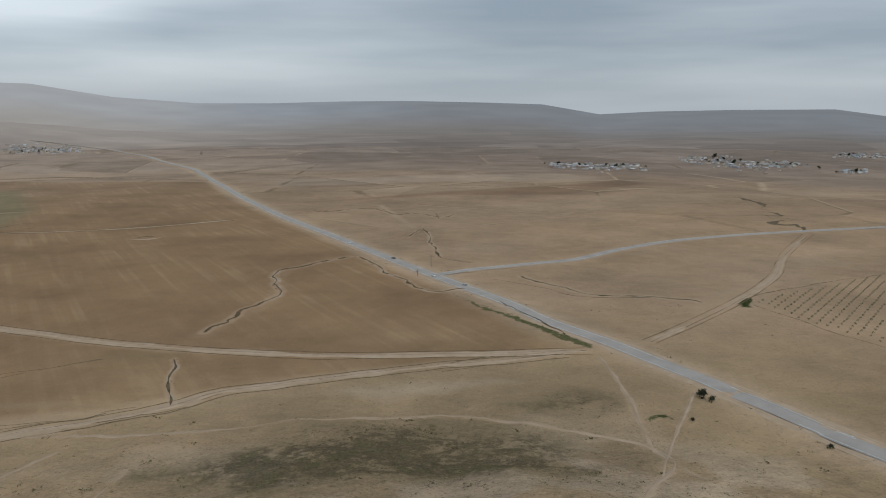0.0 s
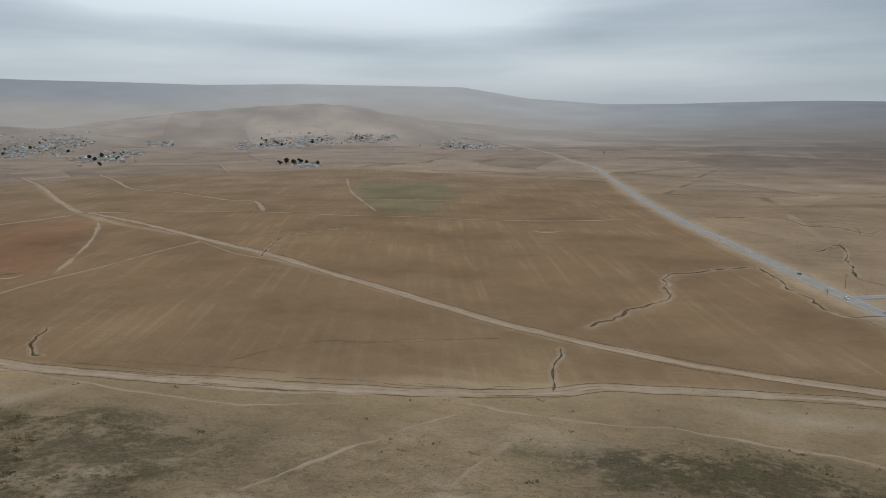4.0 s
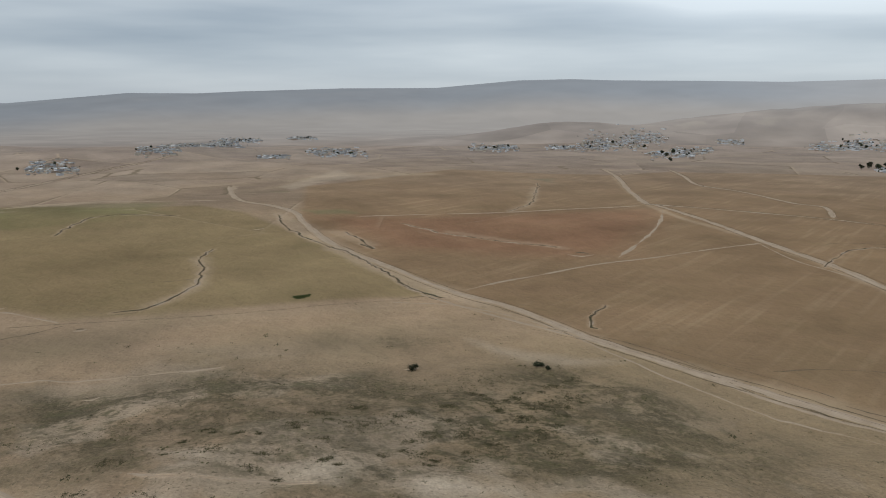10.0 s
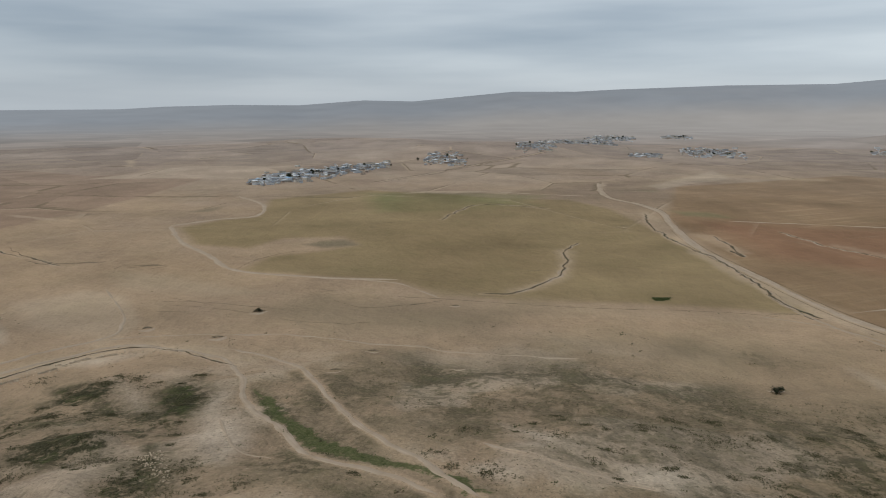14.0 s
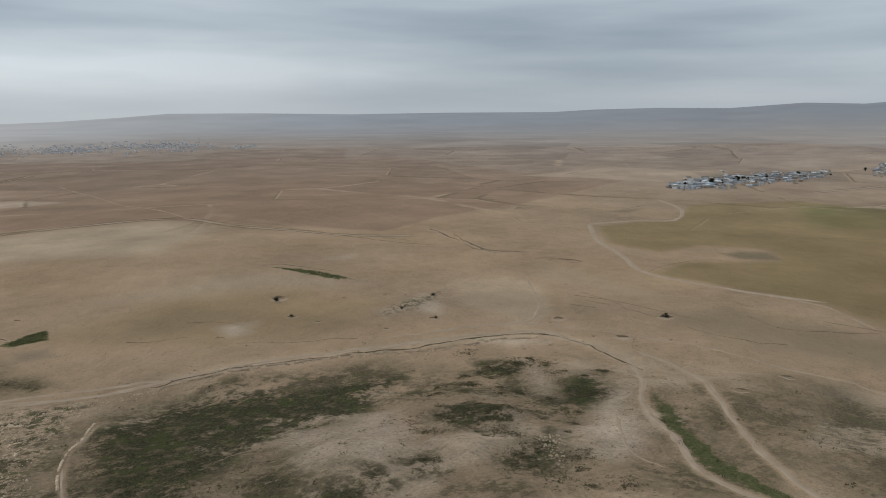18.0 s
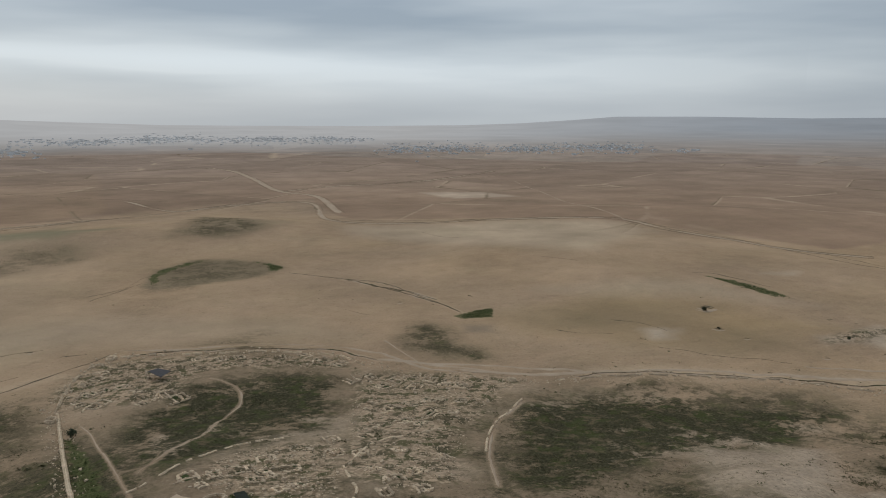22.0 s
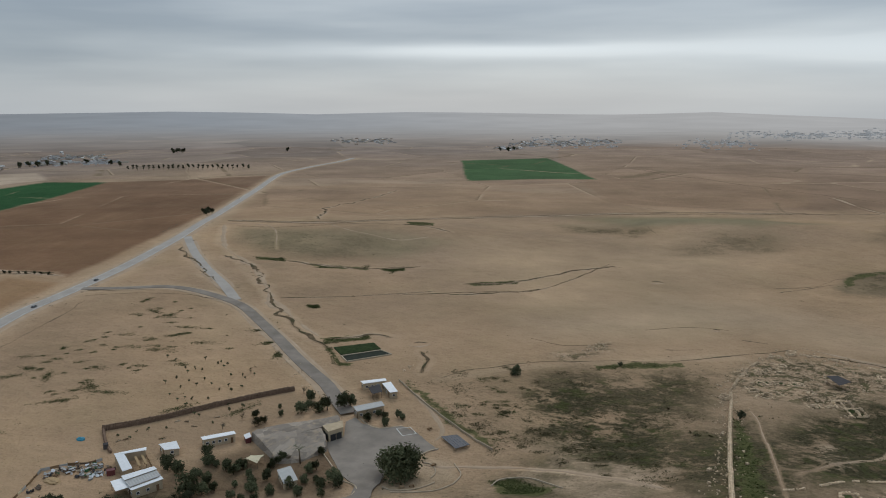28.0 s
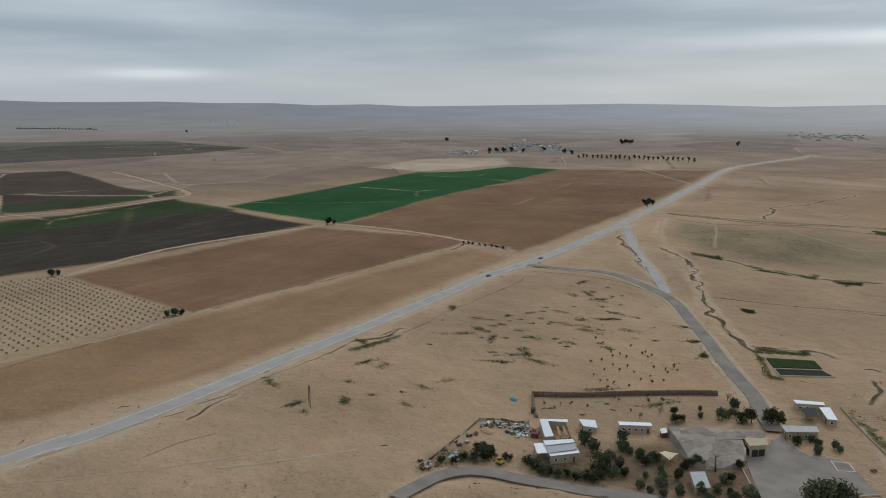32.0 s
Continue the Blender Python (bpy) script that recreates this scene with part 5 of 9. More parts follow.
FIELDS += [
    ([(-680, 943), (-712, 1022), (-615, 1105), (-460.0, 852), (-431.2, 735), (-488.5, 717), (-580, 808)], (0.205, 0.185, 0.105), 14, 0.75, 0),
    ([(253.9, -787), (182.9, -804), (106.4, -829), (37.3, -811), (95.2, -739), (209.4, -733)], (0.22, 0.2, 0.125), 10, 0.6, 0),
    # a hill's shaded side, painted as darker soil
    ([(-13.1, -755), (-43.5, -808), (-91.7, -812), (-123.4, -781), (-84.1, -747), (-39.1, -733)], (0.22, 0.175, 0.115), 14, 0.55, 0),
    ([(89.8, -690), (82.8, -714), (63.8, -721), (69.9, -677)], (0.2, 0.16, 0.1), 12, 0.5, 0),
    ([(869, 124.9), (908, -24.3), (950, -148.2), (848, -191.4), (849, -137.3), (835, -36.7), (782, 113.8)], (0.04, 0.062, 0.028), 3, 0.9, 0),
    ([(990, 140.3), (1041, -48.5), (1088, -163.3), (1016, -153.3), (960, -44.0), (912, 130.3)], (0.05, 0.07, 0.035), 4, 0.9, 0),
    ([(-632, -198.2), (-650, -188.9), (-658, -171.2), (-633, -150.8), (-618, -179.9)], (0.15, 0.125, 0.08), 4, 0.7, 0),
    ([(-814, -393.0), (-850, -384.8), (-876, -373.5), (-824, -367.0)], (0.16, 0.135, 0.085), 5, 0.6, 0),
    ([(-405.2, 643), (-370.0, 639), (-297.5, 587), (-290.6, 563), (-345.9, 597)], (0.215, 0.15, 0.092), 14, 0.5, 0),
    ([(-170.6, 358.0), (-147.8, 364.8), (-130.7, 361.1), (-135.8, 349.8), (-157.1, 349.2)], (0.2, 0.155, 0.09), 8, 0.5, 0),
    ([(23.4, 300.7), (40.5, 301.9), (54.6, 299.6), (47.1, 289.5), (26.8, 289.1)], (0.23, 0.175, 0.11), 8, 0.5, 0),
    ([(-867, 148.2), (-863, 188.0), (-827, 204.5), (-838, 157.9)], (0.2, 0.19, 0.095), 5, 0.6, 0),
    ([(-1086, 131.5), (-1088, 165.0), (-1052, 155.6)], (0.2, 0.19, 0.1), 6, 0.6, 0),
    ([(-1148, 571), (-1141, 615), (-1090, 583)], (0.2, 0.185, 0.11), 8, 0.6, 0),
    ([(-383.0, 57.6), (-392.0, 76.3), (-366.1, 111.0), (-352.9, 89.8), (-364.3, 65.1)], (0.215, 0.165, 0.105), 8, 0.5, 0),
    ([(-307.6, 32.1), (-312.6, 74.2), (-279.5, 118.1), (-253.5, 121.3), (-255.9, 64.2), (-286.9, 33.7)], (0.2, 0.15, 0.095), 12, 0.35, 0),
    ([(528, -529), (376.8, -573), (315.6, -569), (325.7, -512), (409.9, -472.2), (476.8, -483.5)], (0.27, 0.235, 0.15), 12, 0.5, 0),
    ([(273.3, -730), (192.7, -819), (111.3, -844), (170.6, -727)], (0.25, 0.215, 0.14), 12, 0.4, 0),
]


def smooth(pts, step):
    """A line through the places, even steps along it."""
    p = np.array(pts, float)
    q = np.vstack([2 * p[0] - p[1], p, 2 * p[-1] - p[-2]])
    out = []
    for i in range(1, len(q) - 2):
        a, b, c, d = q[i - 1:i + 3]
        k = max(2, int(np.linalg.norm(c - b) / step))
        u = np.linspace(0, 1, k, endpoint=False)[:, None]
        out.append(0.5 * (2 * b + (c - a) * u + (2 * a - 5 * b + 4 * c - d) * u ** 2 + (3 * b - a - 3 * c + d) * u ** 3))
    return np.vstack(out + [p[-1:]])


def off_line(x, y, pts, reach):
    """Distance of each place from a line, up to reach."""
    p = np.array(pts, float)
    out = np.full(x.shape, reach, float)
    for a, b in zip(p[:-1], p[1:]):
        lo, hi = np.minimum(a, b) - reach, np.maximum(a, b) + reach
        k = np.flatnonzero((x > lo[0]) & (x < hi[0]) & (y > lo[1]) & (y < hi[1]))
        if not len(k):
            continue
        d = b - a
        t = np.clip(((x[k] - a[0]) * d[0] + (y[k] - a[1]) * d[1]) / max(d @ d, 1e-6), 0, 1)
        out[k] = np.minimum(out[k], np.hypot(x[k] - a[0] - t * d[0], y[k] - a[1] - t * d[1]))
    return out


def inside(x, y, pts, soft):
    """Share of each place in a closed outline, with an edge that many metres soft."""
    p = np.array(pts, float)
    out = np.zeros(x.shape)
    lo, hi = p.min(0) - soft * 2, p.max(0) + soft * 2
    k = np.flatnonzero((x > lo[0]) & (x < hi[0]) & (y > lo[1]) & (y < hi[1]))
    if not len(k):
        return out
    X, Y = x[k], y[k]
    odd = np.zeros(len(k), bool)
    for (ax, ay), (bx, by) in zip(p, np.roll(p, -1, 0)):
        cut = (ay > Y) != (by > Y)
        odd ^= cut & (X < (bx - ax) * (Y - ay) / (by - ay + 1e-9) + ax)
    edge = off_line(X, Y, np.vstack([p, p[:1]]), soft)
    out[k] = np.where(odd, 0.5 + edge / soft / 2, 0.5 - edge / soft / 2)
    return out


ROADS = [("main", ROAD_MAIN, 10.0), ("side", ROAD_SIDE, 7.5), ("access", ROAD_ACCESS, 6.5), ("link", ROAD_LINK, 7.0), ("loop", ROAD_LOOP, 5.5)]
ROADS = [(k, smooth(p, 8.0), w) for k, p, w in ROADS]


def gully_path(pts, wide):
    """A crooked course near the places."""
    p = smooth(pts, 5.0)
    p = p + np.stack([rough(p[:, 0], p[:, 1], 22, 41, 3), rough(p[:, 0], p[:, 1], 22, 42, 3)], 1) * wide * 2.2
    return p + np.stack([rough(p[:, 0], p[:, 1], 9, 43, 2), rough(p[:, 0], p[:, 1], 9, 44, 2)], 1) * wide * 1.5


def soils(x, y):
    """Soil colour, and the shares of scrub, rubble, tufts and furrows, at each place."""
    r = np.hypot(x, y)
    n1, n2, n3 = rough(x, y, 260, 11, 4), rough(x, y, 60, 12, 4), rough(x, y, 14, 13, 3)
    base = np.array([0.355, 0.252, 0.163])
    col = base * (1 + (0.09 + 0.04 * ease(600, 1400, r)) * n1 + 0.07 * n2 + 0.04 * n3)[:, None]
    col += (n2 * 0.5 + n1 * 0.5)[:, None] * np.array([0.012, 0.0, -0.014])
    scrub, rubble, tuft, fur = np.zeros(len(x)), np.zeros(len(x)), np.full(len(x), 0.35), np.zeros(len(x))
    wob_x, wob_y = x + 3 * rough(x, y, 25, 31, 2), y + 3 * rough(x, y, 25, 33, 2)

    track, bed, bank, green = (np.zeros(len(x)) for _ in range(4))
    w30 = 14 * rough(x, y, 30, 21, 3), 14 * rough(x, y, 30, 22, 3)
    w12 = 4 * rough(x, y, 12, 23, 3), 4 * rough(x, y, 12, 24, 3)

    def lay(share, c, vary=0.10):
        k = np.flatnonzero(share > 0.003)
        tint = np.array(c) * (1 + vary * n2[k] + vary * 0.7 * n3[k])[:, None]
        col[k] = col[k] * (1 - share[k, None]) + tint * share[k, None]

    def small(pts):
        return min(1.0, float(np.ptp(np.array(pts), axis=0).min()) / 70)

    held = np.zeros(len(x))
    for pts, c, soft, amount, till in FIELDS:
        s = inside(wob_x, wob_y, pts, soft) * amount
        if amount >= 0.8:
            held = np.maximum(held, s * (1.3 if c[0] < 0.12 else 0.8))
        lay(np.clip(s, 0, 1), c)
        tuft *= 1 - 0.8 * s
        fur = np.maximum(fur * (1 - s), s * till)
    # strips of other soil far out on the plain
    strip = rough(x * 0.93 + y * 0.37, (y * 0.93 - x * 0.37) * 3.2, 420, 17, 4)
    open_land = ease(650, 1300, r) * np.clip(1 - held, 0, 1)
    lay(open_land * ease(0.12, 0.3, strip) * 0.5, (0.25, 0.172, 0.118))
    lay(open_land * ease(0.12, 0.3, -strip) * 0.4, (0.40, 0.305, 0.215))
    # haze painted into the soil colour: greyer and paler with distance
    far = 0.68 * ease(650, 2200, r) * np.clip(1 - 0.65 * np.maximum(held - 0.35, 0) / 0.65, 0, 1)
    haze_tone = np.interp(bearing(x, y), (-30, 8, 35, 110, 200, 235, 275), (0.84, 0.88, 1.2, 1.16, 1.08, 0.85, 0.8))
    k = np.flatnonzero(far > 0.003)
    col[k] = col[k] * (1 - far[k, None]) + np.array([0.28, 0.234, 0.206]) * haze_tone[k, None] * (1 + 0.1 * n2[k, None]) * far[k, None]
    for pts, wide, much in WASHED:
        d = off_line(wob_x, wob_y, smooth(pts, 12), wide * 2)
        lay((1 - ease(wide * 0.25, wide * 1.3, d + wide * 0.5 * n3)) * much * 0.85, (0.45, 0.335, 0.225), 0.16)
    # dry yellow grass on the near slopes
    lay(0.7 * (1 - ease(330, 480, r + 60 * n1)) * (1 - ease(50, 95, bearing(x, y))) * np.clip(1 - held, 0, 1), (0.305, 0.226, 0.132), 0.14)
    # the mound's own browner, stony soil
    foot = np.interp(bearing(x, y), FOOT_B, FOOT_R)
    lay((1 - ease(0.7, 1.12, r / foot + 0.12 * n1)) * np.interp(bearing(x, y), (8, 45, 110, 140), (0, 0.22, 0.3, 0.8)), (0.245, 0.180, 0.120), 0.14)
    on_mound = 1 - ease(0.75, 1.05, r / foot)
    bare = rough(x, y, 34, 15, 3)
    lay(on_mound * ease(0.02, 0.32, bare) * 0.7, (0.43, 0.335, 0.24), 0.1)
    scrub = on_mound * np.interp(bearing(x, y), (100, 125, 190, 230), (0.45, 0.78, 0.72, 0.4)) * ease(-0.05, 0.45, 0.6 * n2 + 0.6 * n1 - 0.5 * bare)
    tuft += on_mound * 0.5
    pale = np.zeros(len(x))
    for pts, much in BARE:
        pale = np.maximum(pale, inside(x + 0.6 * w12[0], y + 0.6 * w12[1], pts, 5) * much)
    lay(pale, (0.5, 0.405, 0.305), 0.15)
    for pts, much in SCRUB:
        scrub = np.maximum(scrub, inside(x + w30[0] * small(pts), y + w30[1] * small(pts), pts, 4 + 12 * small(pts)) * much * (0.9 + 0.35 * n2))
    scrub *= 1 - 0.85 * pale
    for pts in GREENS:
        green = np.maximum(green, inside(x + w12[0] * small(pts), y + w12[1] * small(pts), pts, 2.5))
    for pts in RUBBLE:
        s = inside(x + 1.5 * w12[0], y + 1.5 * w12[1], pts, 8)
        rubble = np.maximum(rubble, s)
        lay(s * 0.75, (0.315, 0.232, 0.155), 0.25)
        scrub *= 1 - 0.5 * s
    # gullies: washed pale banks, overgrown bed darkened for the cut's shade
    for pts, wide in GULLIES:
        p = gully_path(pts, wide)
        d = off_line(x, y, p, wide * 4)
        bank = np.maximum(bank, 1 - ease(wide * 0.8, wide * 3, d))
        bed = np.maximum(bed, 1 - ease(wide * 0.1, wide * 1.1, d))
    for pts, wide, much in TRACKS:
        d = off_line(x, y, smooth(pts, 10), wide * 2.5)
        track = np.maximum(track, (1 - ease(wide * 0.15, wide * 1.15, d)) * (0.55 + 0.45 * much))
        scrub *= ease(wide * 0.3, wide * 1.1, d)
        rubble *= ease(wide * 0.4, wide * 1.3, d)
    for _, p, w in ROADS:
        d = off_line(x, y, p, w * 2.8)
        lay((1 - ease(w * 0.7, w * 2.3, d + 3 * n3)) * (0.6 if w > 9 else 0.4), (0.45, 0.335, 0.225), 0.15)
        track = np.maximum(track, (1 - ease(w * 0.7, w * 1.5, d)) * 0.8)
        scrub *= ease(w * 0.5, w * 1.2, d)
    return col, np.stack([scrub, rubble, tuft, fur], 1), np.stack([track, bed, bank, green], 1)


def road_cut(x, y):
    """How far the ground lies lower under a road's bed."""
    cut = np.zeros(len(x))
    for _, p, w in ROADS:
        cut = np.maximum(cut, 1 - ease(w * 0.5 + 0.5, w * 0.5 + 5, off_line(x, y, p, w * 0.5 + 5)))
    return cut


def sheet(name, radii, bearings, mat, closed=True, cut=True):
    A, R = np.meshgrid(np.radians(bearings), radii, indexing="ij")
    x, y = (-np.sin(A) * R).ravel(), (np.cos(A) * R).ravel()
    z = height(x, y)
    if cut:
        z = z - 0.5 * road_cut(x, y)
    n, k = A.shape
    i = np.arange(n if closed else n - 1)[:, None] * k + np.arange(k - 1)[None]
    j = ((np.arange(n if closed else n - 1)[:, None] + 1) % n) * k + np.arange(k - 1)[None]
    f = np.stack([i, j, j + 1, i + 1], -1).reshape(-1, 4)
    me = bpy.data.meshes.new(name)
    me.vertices.add(len(x))
    me.vertices.foreach_set("co", np.stack([x, y, z], 1).astype(np.float32).ravel())
    me.loops.add(f.size)
    me.loops.foreach_set("vertex_index", f.astype(np.int32).ravel())
    me.polygons.add(len(f))
    me.polygons.foreach_set("loop_start", np.arange(0, f.size, 4, dtype=np.int32))
    me.polygons.foreach_set("use_smooth", np.ones(len(f), bool))
    me.update(calc_edges=True)
    me.materials.append(mat)
    return me, x, y, z


def paint(me, name, values):
    a = me.attributes.new(name, "FLOAT_COLOR", "POINT")
    v = np.ones((len(me.vertices), 4), np.float32)
    v[:, :values.shape[1]] = values
    a.data.foreach_set("color", v.ravel())


def ground():
    radii, r = [0.0, 12.0], 20.0
    while r < 2300:
        radii.append(r)
        r += 6.0 if r < 170 else min(9.0 + max(0, r - 1800) * 0.008, (r * r + 12000) / 110 * 0.0019)
    radii.append(2300.0)
    bearings = np.concatenate([np.arange(-32, 277, 0.15), np.arange(277, 328, 0.75)])
    me, x, y, z = sheet("ground", np.array(radii), bearings, SOIL)
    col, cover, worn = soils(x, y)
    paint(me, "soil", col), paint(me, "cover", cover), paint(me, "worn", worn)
    r = np.hypot(x, y)
    paint(me, "plot", np.repeat((ease(600, 1100, r) * (1 - cover[:, 3]))[:, None], 3, 1))
    tagged(new("ground", me), "dry sandy steppe with ploughed fields, dirt tracks and scrub", "ground", kind="structure")
    # the land beyond, up to the ridges that close the view, in painted haze
    radii = np.concatenate([np.arange(2300, 4700, 16), np.arange(4700, 4900, 10)])
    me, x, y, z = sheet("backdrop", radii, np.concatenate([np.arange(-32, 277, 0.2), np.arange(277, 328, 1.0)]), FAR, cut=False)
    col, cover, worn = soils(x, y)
    col = col + (np.array([0.44, 0.34, 0.24]) - col) * np.clip(worn[:, :1] * 1.2, 0, 0.8)
    r, b = np.hypot(x, y), bearing(x, y)
    # relief shading of the far ridges painted as light and dark tone
    ridge_shade = rough(b * 22, r * 0.55, 60, 52, 4)
    col = col * (1 + 0.22 * ridge_shade)[:, None]
    # pale scars on the hills, and the shading of folds put into colour
    hill = ease(25, 60, z - 8) * (1 - ease(3300, 4000, r))
    scar = hill * ease(0.22, 0.42, rough(x, y, 150, 57, 4))
    col = col + (np.array([0.47, 0.38, 0.29]) - col) * scar[:, None] * 0.6
    col = col * (1 + 0.35 * hill * rough(x, y, 90, 58, 4))[:, None]
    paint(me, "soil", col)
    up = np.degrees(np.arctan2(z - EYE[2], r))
    share = 1 - np.exp(-(np.maximum(r - 2250, 0) / np.interp(b, HAZE_B, HAZE_LONG)) ** 1.1)
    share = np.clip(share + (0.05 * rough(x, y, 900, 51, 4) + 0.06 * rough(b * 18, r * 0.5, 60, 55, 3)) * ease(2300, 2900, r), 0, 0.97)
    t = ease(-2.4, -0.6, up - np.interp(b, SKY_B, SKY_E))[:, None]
    low = np.array([1.03, 1.0, 0.97]) * np.interp(b, HAZE_B, HAZE_LOW)[:, None]
    high = np.interp(b, HAZE_B, HAZE_HIGH)[:, None]
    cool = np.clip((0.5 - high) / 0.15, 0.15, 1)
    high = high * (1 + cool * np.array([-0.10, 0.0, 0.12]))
    tone = (low * (1 - t) + high * t) * (1 + 0.085 * ridge_shade)[:, None]
    paint(me, "haze_glow", np.column_stack([tone, share]))
    tagged(new("backdrop", me), "brown desert plain and grey ridges on the skyline, haze painted in", "hills", kind="structure")


# painted haze by bearing: metres to thicken, glow over plain, glow at ridges
HAZE_B = (-60, -25, 0, 10, 22, 38, 50, 75, 105, 130, 150, 165, 185, 205, 225, 245, 270, 300)
HAZE_LONG = (750, 750, 750, 700, 600, 620, 750, 750, 700, 700, 600, 520, 480, 520, 600, 700, 750, 750)
# low values round bearing 0 paint a cloud's shadow on the plain
HAZE_LOW = (0.19, 0.19, 0.21, 0.26, 0.36, 0.39, 0.39, 0.36, 0.31, 0.285, 0.31, 0.33, 0.325, 0.315, 0.29, 0.265, 0.24, 0.24)
HAZE_HIGH = (0.25, 0.25, 0.26, 0.33, 0.42, 0.44, 0.35, 0.285, 0.275, 0.315, 0.42, 0.49, 0.50, 0.46, 0.36, 0.275, 0.25, 0.25)


def ribbon(name, line, width, lift, mat, thick=0.7, parent=None, shift=0.0):
    """A paved strip that follows the land, with side faces down into it."""
    p = np.asarray(line, float)
    t = np.gradient(p, axis=0)
    t /= np.linalg.norm(t, axis=1)[:, None] + 1e-9
    s = np.stack([-t[:, 1], t[:, 0]], 1)
    p = p + s * shift
    zc = height(p[:, 0], p[:, 1]) + lift + 0.0012 * np.maximum(0, np.hypot(p[:, 0], p[:, 1]) - 1200)
    vs, fs = [], []
    for k in range(len(p)):
        for o, dz in ((-1, -thick), (-1, 0), (0, width * 0.012), (1, 0), (1, -thick)):
            vs.append((*(p[k] + s[k] * o * width / 2), zc[k] + dz))
    for k in range(len(p) - 1):
        for m in range(4):
            a = k * 5 + m
            fs.append((a, a + 1, a + 6, a + 5))
    me = bpy.data.meshes.new(name)
    me.from_pydata(vs, [], fs)
    me.materials.append(mat)
    ob = new(name, me)
    ob.parent = parent
    return ob


def dust_material(name, dim):
    """Trodden pale earth, streaked along the way by wheels."""
    n = Nodes(name, 0.95)
    way_ = n.attr("way")
    streak = n.noise(1.0, 4, 0.6, vec=way_, stretch=(0.02, 1.3, 1, 0))
    col = n.mix(n.span(n.noise(0.14, 5, 0.6), 0.3, 0.7), tuple(c * dim for c in (0.41, 0.302, 0.205)), tuple(c * dim for c in (0.51, 0.39, 0.28)))
    col = n.mix(n.span(streak, 0.45, 0.7, 0, 0.6), col, (0.28, 0.2, 0.13))
    return n.end(col, n.noise(0.9, 4), 0.3, 0.3)


def bed_material():
    n = Nodes("gully_bed", 0.95)
    # dark earth and brush, with the cut's shade put into the colour
    col = n.mix(n.span(n.noise(0.25, 5, 0.65), 0.35, 0.65), (0.075, 0.055, 0.034), (0.17, 0.122, 0.076))
    col = n.mix(n.span(n.noise(0.08, 4), 0.52, 0.62, 0, 0.7), col, (0.045, 0.05, 0.022))
    return n.end(col, n.noise(0.6, 4), 0.5, 0.5)


def rill_material():
    n = Nodes("rill_earth_shade", 0.95)
    # earth darkened for the shade that lies in narrow cuts
    col = n.mix(n.span(n.noise(0.5, 5, 0.7), 0.35, 0.65), (0.085, 0.066, 0.042), (0.195, 0.145, 0.095))
    return n.end(col, n.noise(0.6, 4), 0.5, 0.5)


def earth_strip(name, line, width, mat, label, category, seed, lift=0.14, gaps=0.0, wild=0.3):
    """A strip of worn earth with uneven edges that sink into the ground."""
    p = smooth(line, max(2.0, width * 0.6))
    t = np.gradient(p, axis=0)
    t /= np.linalg.norm(t, axis=1)[:, None] + 1e-9
    s = np.stack([-t[:, 1], t[:, 0]], 1)
    u = np.concatenate([[0], np.cumsum(np.linalg.norm(np.diff(p, axis=0), axis=1))])
    size = max(6.0, width * 2.2)
    left = 0.5 * width * (1 + wild * 1.6 * rough(u, u * 0 + seed, size, seed, 3))
    right = 0.5 * width * (1 + wild * 1.6 * rough(u, u * 0 + seed + 50, size, seed + 9, 3))
    if gaps:
        k = np.clip((rough(u, u * 0 + seed, size * 3, seed + 17, 2) + 1 - gaps * 1.4) * 2.2, 0.02, 1)
        left, right = left * k, right * k
    fade = np.clip(np.minimum(u, u[-1] - u) / (width * 2 + 0.1), 0.05, 1)
    left, right = left * fade, right * fade
    cols = ((-1.0, -0.12), (-0.75, lift), (0.0, lift * 1.1), (0.75, lift), (1.0, -0.12))
    vs, way_ = [], []
    for o, dz in cols:
        e = np.where(o < 0, o * left, o * right)
        q = p + s * e[:, None]
        vs.append(np.column_stack([q, height(q[:, 0], q[:, 1]) + dz + 0.0006 * np.maximum(0, np.hypot(q[:, 0], q[:, 1]) - 1200)]))
        way_.append(np.column_stack([u, e, u * 0]))
    n, k = len(p), len(cols)
    v = np.stack(vs, 1).reshape(-1, 3)
    f = [(a * k + m, (a + 1) * k + m, (a + 1) * k + m + 1, a * k + m + 1) for a in range(n - 1) for m in range(k - 1)]
    me = bpy.data.meshes.new(name)
    me.from_pydata(v.tolist(), [], f)
    me.polygons.foreach_set("use_smooth", np.ones(len(f), bool))
    me.materials.append(mat)
    paint(me, "way", np.stack(way_, 1).reshape(-1, 3))
    return tagged(new(name, me), label, category, kind="structure")


ground()
WHITE_LINE = plain("road_paint", (0.6, 0.6, 0.57), 0.15, 0.5)
DUST, PATH, BED, RILL = dust_material("trodden_earth", 0.93), dust_material("trodden_path", 0.87), bed_material(), rill_material()
for k, (pts, wide, much) in enumerate(TRACKS):
    if much > 0:
        earth_strip("dirt_track", pts, wide * (1.15 if wide >= 5 else 0.85) * (0.6 + 0.4 * much), DUST if wide >= 5 else PATH, "pale rutted dirt track across dry ground", "track", k + 1, 0.14, 0.42 if much < 0.65 else 0.1, 0.55)
